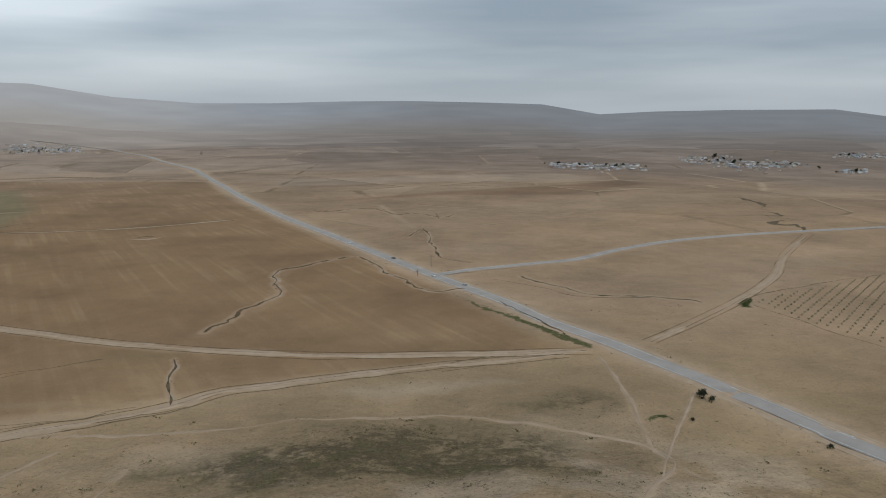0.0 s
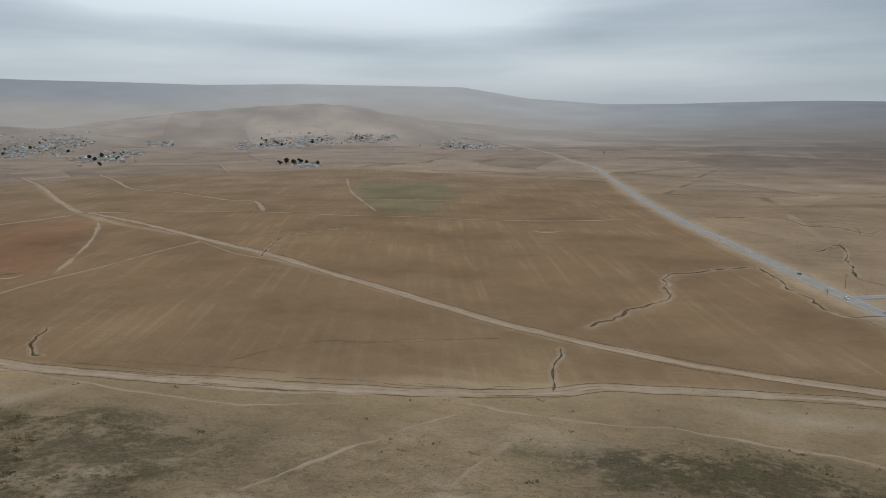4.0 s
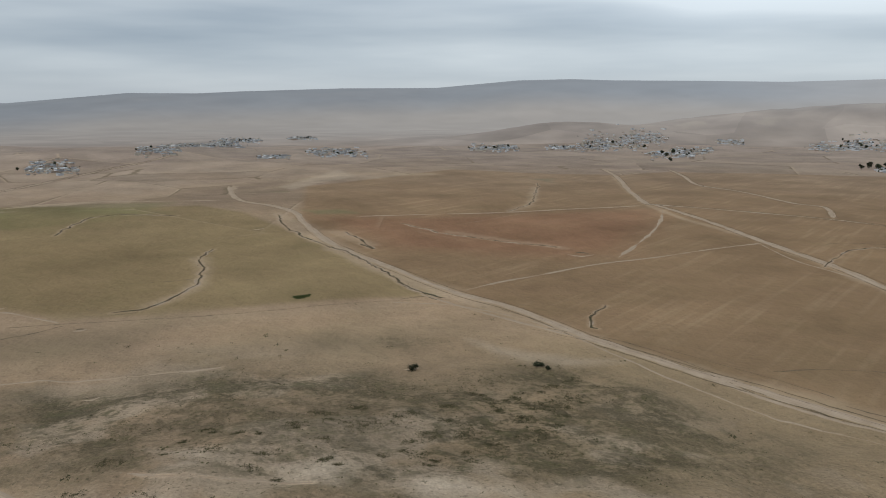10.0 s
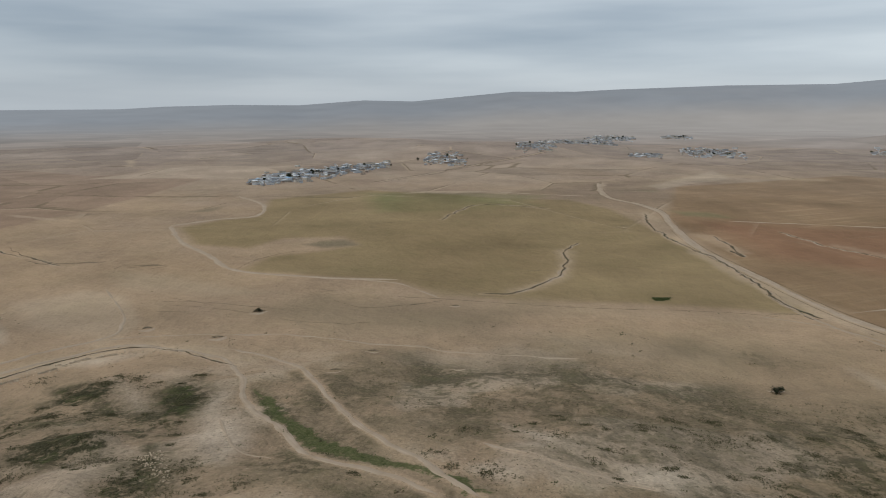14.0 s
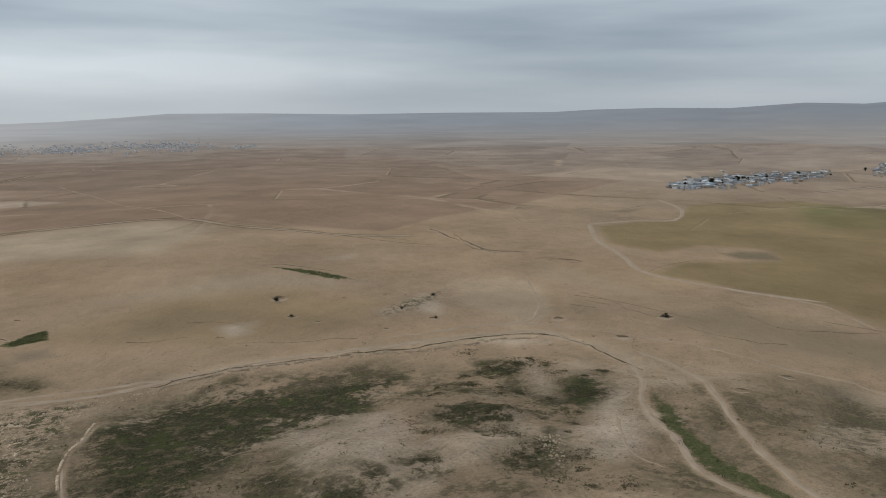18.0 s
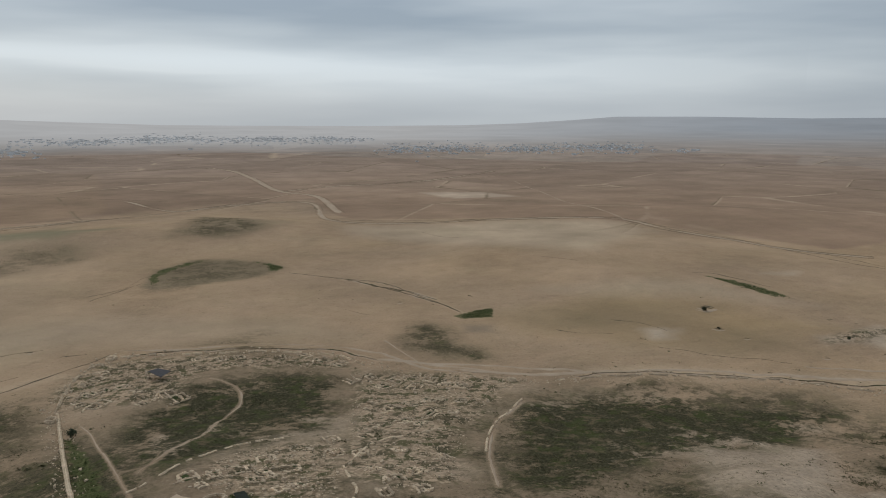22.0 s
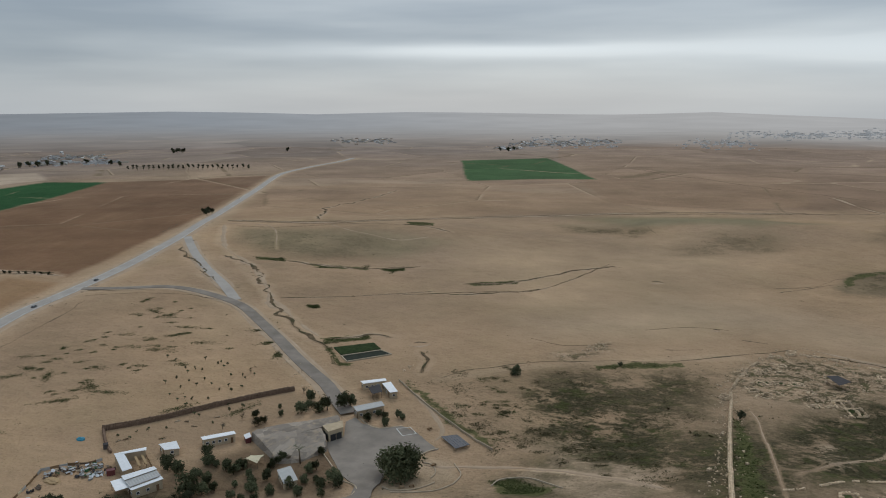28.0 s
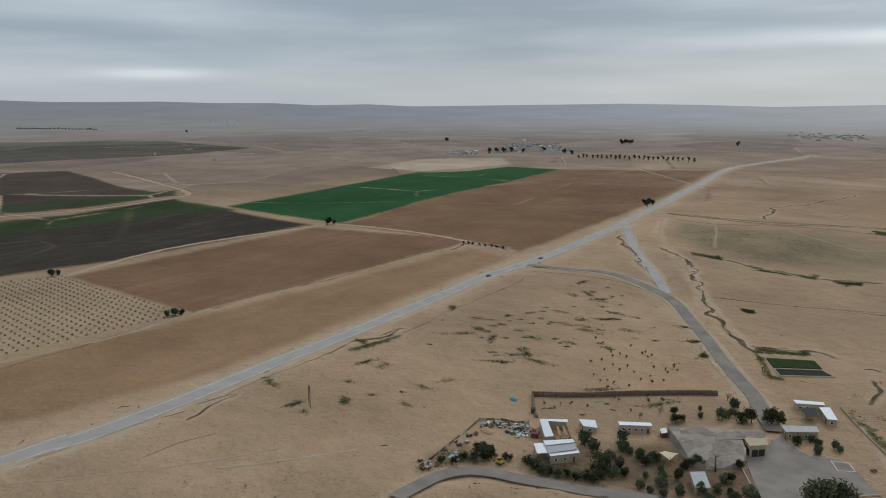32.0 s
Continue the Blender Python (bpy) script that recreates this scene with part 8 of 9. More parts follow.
for (x, y), mat, lab in (([(231.1, -161.8)][0], M_DARK, "tall dark metal bin at the wall's corner"), ([(213.1, -150.2)][0], M_MAROON, "maroon storage container in the yard")):
    ob = thing("container", x, y, lab, "container", turn=0.9)
    part("body", Shape().block(0, 0, -0.2, 2.6 if mat is M_MAROON else 1.6, 1.8, 1.9), mat, ob)
    part("lid", Shape().block(0, 0, 1.7, 2.7 if mat is M_MAROON else 1.7, 1.9, 0.12), mat, ob)
    for k in (-0.5, 0.5):
        part("rib", Shape().block(k, 0, -0.1, 0.1, 1.9, 1.75), mat, ob)


def fence(line, label, step=2.5):
    p = smooth(line, step)
    ob = thing("fence", *p[0], label, "fence")
    zero = Vector((*p[0], land(*p[0])))
    q = [Vector((*k, land(*k))) - zero for k in p]
    g = random.Random(4)
    for k in q:
        part("post", Shape().tube(k - Vector((0, 0, 0.3)), k + Vector((g.uniform(-0.1, 0.1), 0, 1.5)), 0.06, 0.05, 5), M_WOOD, ob)
    for a, b in zip(q, q[1:]):
        d = (b - a).normalized()
        part("panel", Shape().box((a + b) / 2 + Vector((0, 0, 0.6)), (b - a) / 2, d.cross(Vector((0, 0, 1))) * 0.03, (0, 0, g.uniform(0.3, 0.6))), g.choice((M_STEEL, M_GREY, M_WOOD, M_SAIL)), ob)


fence([(234.3, -139.3), (227.9, -130.2), (222.0, -121.0), (215.7, -112.1), (210.5, -104.0), (209.4, -100.4)], "patched fence of boards and sheet metal")
fence([(234.3, -139.3), (230.3, -146.4), (225.0, -150.6), (223.9, -155.0)], "patched back fence of the junk yard")


for x, y, w in [(192.3, -136.1, 2.7), (189.0, -136.4, 3.1), (188.1, -139.1, 3.1), (185.0, -140.1, 3.5), (184.0, -142.8, 3.5), (180.6, -143.5, 3.5), 
    (180.4, -146.9, 3.9), (177.2, -147.9, 3.5), (177.6, -151.7, 3.9), (210.0, -110.1, 2.7), (207.5, -113.0, 3.1), (209.3, -118.4, 3.2), 
    (206.8, -121.4, 3.6), (206.5, -124.6, 4.0), (206.6, -128.0, 3.6), (202.9, -131.3, 2.4), (196.6, -136.3, 3.6)]:
    plant("bush", x, y, w, "dusty dark hedge bush beside the access road", "bush", "hedge bushes")


def picnic_table(x, y, turn):
    ob = thing("picnic_table", x, y, "dark brown wooden picnic table with two benches", "picnic table", "picnic tables", turn=turn)
    part("tabletop", Shape().block(0, 0, 0.7, 1.8, 0.75, 0.06), M_WOOD, ob)
    for s in (-1, 1):
        part("bench", Shape().block(0, s * 0.75, 0.42, 1.8, 0.28, 0.05), M_WOOD, ob)
        part("leg_frame", Shape().box((s * 0.6, 0, 0.33), (0.05, 0, 0), (0, 0.7, 0), (0, 0, 0.36), 0.8), M_WOOD, ob)


for k, (x, y) in enumerate([(121.2, -185.7), (118.8, -187.8), (138.5, -232.2), (123.5, -209.6)]):
    picnic_table(x, y, 0.5 + k * 0.4)


def log_pile(x, y, g):
    ob = thing("log_pile", x, y, "small heap of grey dead branches and logs", "log pile", "log piles", turn=g.uniform(0, 3))
    for k in range(7):
        a = Vector((g.uniform(-1.2, -0.6), g.uniform(-0.5, 0.5), 0.12 + 0.1 * (k // 3)))
        b = Vector((g.uniform(0.6, 1.4), g.uniform(-0.5, 0.5), 0.12 + 0.1 * (k // 3)))
        part("log", Shape().tube(a, b, g.uniform(0.08, 0.14), 0.07, 6), g.choice((M_BARK, M_WOOD, M_CONC)), ob)


g = random.Random(17)
for x, y in [(228.0, -191.3), (218.5, -191.1), (231.4, -170.3), (232.5, -167.9), (240.7, -185.5), (220.3, -177.5), (224.5, -192.8), 
    (217.3, -201.7)]:
    log_pile(x, y, g)
for x, y in [(280.7, -293.5), (259.9, -278.0), (240.3, -265.0), (222.7, -253.4), (210.1, -244.8), (215.3, -254.8), (231.3, -267.3), 
    (250.1, -280.3), (182.9, -287.1), (181.8, -283.0), (183.3, -288.8)]:
    for _ in range(3):
        s = Shape()
        stone(s, 0, 0, -0.1, g.uniform(0.5, 1.0), g)
        px, py = x + g.uniform(-2, 2), y + g.uniform(-2, 2)
        ob = tagged(new("boulder", s.mesh("boulder", M_STONE)), "pale rough boulder beside the access road", "boulder", "roadside boulders")
        ob.location = (px, py, land(px, py))

# ---- cars, poles ----
def car(x, y, turn, mat, label):
    ob = thing("car", x, y, label, "car", "cars on the road", turn=turn)
    ob.location.z += 0.15
    bm = bmesh.new()
    side = [(-2.1, 0.35), (-2.15, 0.8), (-1.9, 0.95), (-1.2, 1.42), (0.35, 1.45), (1.05, 0.98), (1.95, 0.85), (2.15, 0.6), (2.1, 0.35)]
    a = [bm.verts.new((px, -0.85 if pz < 1.2 else -0.68, pz)) for px, pz in side]
    b = [bm.verts.new((px, 0.85 if pz < 1.2 else 0.68, pz)) for px, pz in side]
    bm.faces.new(a), bm.faces.new(b[::-1])
    for k in range(len(side)):
        j = (k + 1) % len(side)
        bm.faces.new((a[j], a[k], b[k], b[j]))
    bmesh.ops.recalc_face_normals(bm, faces=bm.faces[:])
    bmesh.ops.bevel(bm, geom=bm.edges[:], offset=0.06, segments=2, affect="EDGES")
    me = bpy.data.meshes.new("body")
    bm.to_mesh(me)
    me.materials.append(mat)
    part("body", me, None, ob)
    part("windscreen", Shape().box((0.72, 0, 1.2), (0.30, 0, -0.2), (0, 0.62, 0), (0.02, 0, 0.03)), M_GLASS, ob)
    part("rear_window", Shape().box((-1.55, 0, 1.2), (0.30, 0, 0.2), (0, 0.62, 0), (-0.02, 0, 0.03)), M_GLASS, ob)
    for s in (-1, 1):
        part("side_window", Shape().box((-0.4, s * 0.775, 1.19), (0.8, 0, 0), (0, s * 0.02, 0), (0, -s * 0.05, 0.16)), M_GLASS, ob)
        for e in (-1.3, 1.3):
            w = part("wheel", Shape().tube((e, s * 0.70, 0.32), (e, s * 0.88, 0.32), 0.32, 0.32, 14), M_RUBBER, ob)
            part("rim", Shape().tube((e, s * 0.87, 0.32), (e, s * 0.895, 0.32), 0.18, 0.18, 10), M_GREY, w)
        part("headlight", Shape().block(2.1, s * 0.6, 0.62, 0.08, 0.35, 0.14), M_WHITE, ob)
        part("tail_light", Shape().block(-2.12, s * 0.62, 0.7, 0.08, 0.3, 0.14), M_MAROON, ob)


main_line = ROADS[0][1]
for k, (x, y) in enumerate([(-82.8, 673.7), (-32.4, 600.7), (3.0, 536.4), (5.5, 499.8), (470.5, -332.2), (717, -729), (433.9, -266.7)]):
    i = int(np.argmin(np.hypot(main_line[:, 0] - x, main_line[:, 1] - y)))
    d = main_line[min(i + 1, len(main_line) - 1)] - main_line[max(i - 1, 0)]
    d = d / np.linalg.norm(d)
    s = (1.9 if k % 2 else -1.9)
    px, py = main_line[i] + np.array([-d[1], d[0]]) * s
    mat, word = ((0, "white"), (1, "dark grey"), (2, "silver"))[(0, 1, 0, 2, 1, 0, 1)[k]]
    car(float(px), float(py), math.atan2(d[1], d[0]) + (0 if s < 0 else math.pi), M_CARS[mat], f"{word} saloon car on the asphalt main road")


def pole(x, y, tall, label, twin=False):
    ob = thing("power_pole", x, y, label, "pole")
    feet = (-0.9, 0.9) if twin else (0,)
    for e in feet:
        part("post", Shape().tube((e, 0, -0.5), (e * 0.75, 0, tall), 0.16, 0.11, 8), M_BARK, ob)
    for z in (tall - 0.5, tall - 1.7):
        part("crossarm", Shape().block(0, 0, z, 2.6, 0.14, 0.16), M_WOOD, ob)
        for e in (-1.1, 0, 1.1):
            part("insulator", Shape().tube((e, 0, z + 0.16), (e, 0, z + 0.42), 0.07, 0.04, 6), M_DARK, ob)
    if twin:
        for z in (1.5, 3.5, 5.5):
            part("brace", Shape().tube((-0.85, 0, z), (0.85, 0, z + 1.7), 0.05, 0.05, 5), M_STEEL, ob)


pole(*[(-8.8, 565.9)][0], 10.0, "wooden power pole at the road junction")
pole(*[(-18.1, 535.8)][0], 5.0, "short roadside pole at the junction")
pole(*[(278.7, -87.1)][0], 9.0, "twin wooden power pole on open sand", True)

# ---- the ancient town: walls, rooms and rubble ----
laid_wall("city_wall", "broad restored limestone city wall of the ruin", [(44.3, -315.1), (41.2, -294.0), (37.6, -270.1), (32.9, -240.1), (28.3, -212.0), (25.5, -195.6)], 1.4, 0.95, 0.6, M_STONE, ruined=0.3, single=220, seed=5)
laid_wall("city_wall", "low ruined limestone city wall on the rim", [(44.6, -317.7), (46.4, -329.0), (46.0, -346.1), (44.0, -368.6), (38.8, -385.1), (30.9, -395.4)], 0.7, 0.9, 0.6, M_STONE, ruined=0.8, single=60, seed=6)
laid_wall("city_wall", "ruined limestone wall along the far rim", [(25.2, -396.4), (7.5, -393.6), (-18.9, -386.2), (-50.5, -377.3), (-74.4, -363.0), (-84.1, -342.4)], 0.8, 1.3, 0.6, M_STONE, ruined=0.7, single=60, seed=7)
laid_wall("city_wall", "low line of limestone blocks on the rim", [(-163.5, -295.1), (-182.4, -292.3), (-201.2, -282.8), (-227.8, -273.3), (-263.2, -250.3), (-297.3, -224.2), (-324.4, -215.8), 
    (-337.9, -200.9)], 0.6, 1.2, 0.55, M_STONE, ruined=0.8, single=60, seed=8)
for k, line in enumerate(([(15.2, -215.9), (5.4, -226.7), (-5.5, -239.0), (-17.6, -251.4), (-33.8, -253.4)], [(21.5, -196.2), (18.9, -201.2), (16.3, -207.4)], [(-48.1, -215.9), (-53.8, -225.2), (-64.2, -235.8), (-79.4, -239.9), (-87.9, -241.0)], [(-46.1, -215.1), (-44.3, -197.4), (-44.2, -189.6), (-41.6, -183.0)], [(-131.7, -266.8), (-114.3, -248.6), (-102.1, -232.6), (-92.4, -212.9)])):
    laid_wall("ruin_wall", "thin low ruined stone wall line", line, 0.4, 0.5, 0.5, M_STONE, ruined=0.6, single=30, seed=20 + k)


# dark soil tone that also carries the shade inside the rooms
M_FLOOR_SHADE = plain("dark_floor_shade", (0.105, 0.08, 0.048), 0.3, 0.5)
M_WEED = plain("weeds_in_a_trench", (0.042, 0.05, 0.02), 0.4, 1.2)


def room(x, y, w, g):
    """Foundations of ancient rooms: low broken walls of stones that share sides, dark patches for shaded floors."""
    ob = thing("ruined_room", x, y, "low limestone foundations of ruined rooms with dark floors", "ruin", "excavated rooms")
    ob.matrix_basis = pose(x, y, land(x, y), 0, 0, 24 + 18 * math.sin(x / 23) + g.uniform(-9, 9))
    rot = ob.matrix_basis
    lx, ly = w * g.uniform(0.8, 1.25), w * g.uniform(0.9, 1.5)
    cx, cy = lx * g.uniform(-0.2, 0.2), ly * g.uniform(-0.2, 0.2)
    X, Y = lx / 2, ly / 2
    lines = [((-X, -Y), (X, -Y)), ((X, -Y), (X, Y)), ((X, Y), (-X, Y)), ((-X, Y), (-X, -Y)), ((cx, -Y), (cx, g.choice((cy, Y))))]
    if g.random() < 0.6:
        lines.append(((g.choice((-X, cx)), cy), (X, cy)))
    if g.random() < 0.5:
        lines.append(((X, g.choice((-Y, Y, cy))), (X + w * g.uniform(0.4, 0.9), g.choice((-Y, Y, cy)))))
    for (ax, ay), (bx, by) in lines:
        if g.random() < 0.14:
            continue
        s, step = Shape(), 0.42
        a, b = Vector((ax, ay, 0)), Vector((bx, by, 0))
        n = max(3, int((b - a).length / step))
        high, hole, bow = g.uniform(0.3, 1.0), g.uniform(0.0, 1.0), g.uniform(-0.5, 0.5)
        d = (b - a).normalized()
        for k in range(n):
            if abs(k / n - hole) < 0.09:
                continue
            u = (k + 0.5) / n
            p = a.lerp(b, u) + Vector((-d.y, d.x, 0)) * (bow * math.sin(math.pi * u) + g.gauss(0, 0.07))
            q = rot @ p
            z = land(q.x, q.y) - land(x, y)
            for m in range(max(1, int(high * g.uniform(0.5, 1.15) / 0.3))):
                for o in (-0.17, 0.17):
                    stone(s, p.x - d.y * o, p.y + d.x * o, z + m * 0.3 - 0.05, 0.58, g, 0.8)
        part("wall", s, M_STONE, ob)
    for x0, x1, y0, y1 in ((-X, cx, -Y, cy), (cx, X, -Y, cy), (-X, cx, cy, Y), (cx, X, cy, Y)):
        if g.random() < 0.6:
            s, ring = Shape(), []
            mx, my = (x0 + x1) / 2, (y0 + y1) / 2
            for k in range(11):
                t, e = TAU * k / 11, g.uniform(0.55, 0.95)
                px, py = mx + math.cos(t) * abs(x1 - x0) / 2 * e, my + math.sin(t) * abs(y1 - y0) / 2 * e
                q = rot @ Vector((px, py, 0))
                s.v.append(Vector((px, py, land(q.x, q.y) - land(x, y) + 0.09)))
            q = rot @ Vector((mx, my, 0))
            s.v.append(Vector((mx, my, land(q.x, q.y) - land(x, y) + 0.12)))
            s.f += [[k, (k + 1) % 11, 11] for k in range(11)]
            part("floor", s, g.choice((M_FLOOR_SHADE, M_FLOOR_SHADE, M_WEED)), ob, "dark floor patch, shade and weeds in its colour")
    return ob


g = random.Random(31)
for x, y, w in [(39.3, -335.3, 4.2), (35.4, -346.8, 4.9), (34.5, -367.5, 4.0), (30.5, -349.8, 4.4), (31.0, -330.3, 6.3), (39.4, -361.6, 3.4), 
    (22.7, -349.3, 3.8), (17.0, -337.3, 3.7), (10.5, -328.5, 5.2), (4.3, -329.5, 4.7), (-0.6, -324.9, 5.6), (32.5, -376.5, 4.1), 
    (14.1, -323.3, 3.6), (-9.8, -379.1, 4.1), (-21.2, -376.1, 4.7), (-29.7, -374.5, 4.1), (-49.2, -368.0, 4.6), (-60.7, -367.6, 5.2), 
    (-67.5, -356.8, 4.5), (-74.0, -347.4, 5.0)] + [(-73.9, -321.9, 4.7), (-82.6, -325.2, 4.7), (-85.3, -310.5, 5.1), (-93.2, -315.8, 5.2), (-97.2, -303.3, 5.0), (-107.3, -310.6, 4.7), 
    (-111.3, -300.0, 4.5), (-116.9, -294.6, 4.0), (-75.6, -287.5, 4.7), (-78.4, -272.3, 5.0), (-87.4, -275.7, 4.6), 
    (-96.3, -281.4, 4.3), (-103.3, -281.0, 3.8), (-108.1, -274.9, 3.8), (-89.7, -258.6, 4.4), (-78.3, -256.5, 4.7), 
    (-68.6, -252.6, 4.2), (-60.1, -243.5, 3.6), (-98.1, -257.4, 3.1), (-83.0, -251.1, 3.4)] + [(-1.5, -219.9, 4.0), (-8.3, -219.1, 3.6), (-4.6, -211.5, 2.8), (-17.1, -222.0, 4.7), (-19.6, -211.3, 4.9), (-25.5, -217.9, 4.3), 
    (-25.2, -231.1, 4.2), (-31.0, -220.1, 4.4), (-29.9, -200.8, 4.0), (-24.8, -198.9, 3.3), (-48.8, -246.5, 4.5), (-47.2, -228.8, 3.4), 
    (-52.5, -205.0, 3.8), (-56.3, -194.1, 4.0), (-64.8, -200.0, 3.8), (-77.8, -212.2, 3.7), (-50.7, -185.2, 3.2), (-61.7, -185.1, 2.9), 
    (-53.6, -224.4, 3.0), (-65.7, -220.9, 3.4)]:
    room(x, y, w * 1.05, g)
for x, y, w in [(29.8, -396.0, 4.3), (47.7, -320.5, 3.6), (-140.1, -295.3, 3.6)]:
    laid_wall("tower_base", "round ruined tower base of pale limestone", [(x + math.cos(t) * w * 0.5, y + math.sin(t) * w * 0.5) for t in np.linspace(0.3, 5.9, 12)], 1.2, 1.0, 0.7, M_STONE, "ruin", 0.3, 20, 40)
wx, wy, ww = [(-7.4, -199.1, 5.6)][0]
laid_wall("well_ring", "round stone ring of the ancient well", [(wx + math.cos(t) * ww * 0.5, wy + math.sin(t) * ww * 0.5) for t in np.linspace(0, TAU, 20)], 0.8, 0.8, 0.6, M_STONE, "well", 0.05, 40, 41)
paved("reservoir", "dark green water in the excavated reservoir", [(-12.6, -201.4), (-15.5, -201.9), (-16.5, -195.4), (-14.6, -191.3), (-13.2, -193.2)], M_WATER, 0.3, "water")


def scatter(name, label, category, spots, mat, make, chunk=None):
    s = Shape()
    for spot in spots:
        make(s, *spot)
    return tagged(new(name, s.mesh(name, mat)), label, category, kind="stuff")


def in_outline(pts, count, g):
    p = np.array(pts, float)
    lo, hi = p.min(0), p.max(0)
    x = np.array([g.uniform(lo[0], hi[0]) for _ in range(count * 3)])
    y = np.array([g.uniform(lo[1], hi[1]) for _ in range(count * 3)])
    k = np.flatnonzero(inside(x, y, p, 6.0) + 0.35 * rough(x, y, 15, 61, 2) > 0.62)[:count]
    return list(zip(x[k], y[k]))


g = random.Random(77)
spots = []
for pts, n in zip(RUBBLE, (1300, 2000, 1300, 260, 400, 260)):
    for x, y in in_outline(pts, n, g):
        spots.append((x, y, min(1.5, 0.16 + g.expovariate(5.0))))
for line in (WALL_RIM,):
    for x, y in smooth(line, 0.9):
        for _ in range(2):
            spots.append((x + g.gauss(0, 3), y + g.gauss(0, 3), min(1.4, 0.25 + g.expovariate(4.0))))
zs = height(np.array([s[0] for s in spots]), np.array([s[1] for s in spots]))
scatter("loose_stones", "loose pale limestone blocks strewn over the ruins", "stones", [(*s, float(z)) for s, z in zip(spots, zs)], M_STONE,
        lambda s, x, y, size, z: stone(s, x, y, z - 0.05, size, g))


def tuft(s, x, y, size, z):
    """A low ragged clump of small leaf blades."""
    for k in range(9):
        o = Vector((x + g.gauss(0, size * 0.9), y + g.gauss(0, size * 0.9), z - 0.04))
        t, q = g.uniform(0, TAU), size * g.uniform(0.25, 0.6)
        d = Vector((math.cos(t), math.sin(t), 0)) * q
        w = Vector((-d.y, d.x, 0))
        n = len(s.v)
        s.v += [o - w, o + w, o + d * 0.8 + Vector((0, 0, q * g.uniform(0.5, 1.1)))]
        s.f.append([n, n + 1, n + 2])


def tufts(name, label, spots, mat):
    z = height(np.array([p[0] for p in spots]), np.array([p[1] for p in spots]))
    scatter(name, label, "scrub", [(*p, float(q)) for p, q in zip(spots, z)], mat, tuft)


spots = []
for pts, much in SCRUB:
    p = np.array(pts)
    area = np.ptp(p[:, 0]) * np.ptp(p[:, 1])
    for x, y in in_outline(pts, int(min(1300, area / 14) * much), g):
        if rough(np.array([x]), np.array([y]), 22, 71, 3)[0] > -0.1:
            spots.append((x, y, g.uniform(0.25, 0.65)))
for pts, count in ((WEEDY_WEST, 40), (WEEDY_MOUND, 90), (WEEDY_SLOPE, 14), (WEEDY_TOP, 70)):
    for x, y in in_outline(pts, count, g):
        b = 0.6 + g.expovariate(0.7)
        for _ in range(int(16 + 22 * b)):
            spots.append((x + g.gauss(0, b), y + g.gauss(0, b), g.uniform(0.25, 0.6)))
tufts("scrub", "low dark dry scrub on the mound's slopes", spots, M_SCRUB)
spots = []
for pts, wide in GULLIES:
    for x, y in smooth(pts, 3.0):
        if math.hypot(x, y) < 700 and rough(np.array([x]), np.array([y]), 25, 19, 2)[0] > 0.1:
            spots.append((x + g.gauss(0, wide * 0.7), y + g.gauss(0, wide * 0.7), g.uniform(0.3, 0.8)))
for kind, p, w in ROADS:
    for x, y in smooth(p[::4], 4.0):
        if math.hypot(x, y) < 900 and g.random() < 0.5:
            spots.append((x + g.choice((-1, 1)) * (w * 0.5 + abs(g.gauss(3, 3))), y + g.gauss(0, 2), g.uniform(0.3, 0.8)))
tufts("gully_scrub", "dark brushwood along dry gullies and road edges", spots, M_SCRUB)
spots = []
for x, y in [(334.4, -188.9), (336.1, -200.2), (318.9, -196.7), (292.0, -199.3), (288.2, -180.9), (279.3, -197.1), (318.2, -128.1), 
    (347.6, -137.1), (353.5, -155.4), (368.2, -297.4), (353.9, -294.7), (325.0, -283.3), (317.9, -273.2), (393.6, -312.9), 
    (381.8, -208.0), (312.2, -80.8), (284.6, -82.4), (238.2, -200.1), (214.6, -212.4), (266.5, -284.5), (248.9, -271.9), 
    (306.9, -463.1), (333.2, -464.7), (361.3, -448.0), (293.7, -352.5), (409.5, -455.7), (285.4, -299.8), (277.5, -101.4)]:
    a, b = g.uniform(0, TAU), g.uniform(2.0, 5.0)
    for _ in range(130):
        u, v = g.gauss(0, b), g.gauss(0, 1.2)
        spots.append((x + u * math.cos(a) - v * math.sin(a), y + u * math.sin(a) + v * math.cos(a), g.uniform(0.25, 0.6)))
for pts, count in ((WEEDY_SAND, 62), (WEEDY_VERGE, 14), (WEEDY_SLOPE, 22)):
    for x, y in in_outline(pts, count, g):
        a, b = g.gauss(0.5, 0.35), 0.5 + g.expovariate(0.9)
        for _ in range(int(14 + 26 * b)):
            u, v = g.gauss(0, b), g.gauss(0, 0.35 + 0.35 * b)
            spots.append((x + u * math.cos(a) - v * math.sin(a), y + u * math.sin(a) + v * math.cos(a), g.uniform(0.22, 0.5)))
for pts in GREENS:
    for x, y in in_outline(pts, 500, g):
        spots.append((x, y, g.uniform(0.3, 0.6)))
tufts("green_weeds", "patches of low green weeds on the sand", spots, M_GRASS)


def lone_spots(count, r0, r1):
    out = []
    while len(out) < count:
        b, r = radians(g.uniform(-30, 275)), math.sqrt(g.uniform(r0 * r0, r1 * r1))
        out.append((-math.sin(b) * r, math.cos(b) * r, 0.12 + g.expovariate(5.0)))
    return out


lone = [p for p in lone_spots(2600, 170, 520) if max(inside(np.array([p[0]]), np.array([p[1]]), f[0], 4)[0] for f in FIELDS) < 0.5]
g2 = random.Random(83)
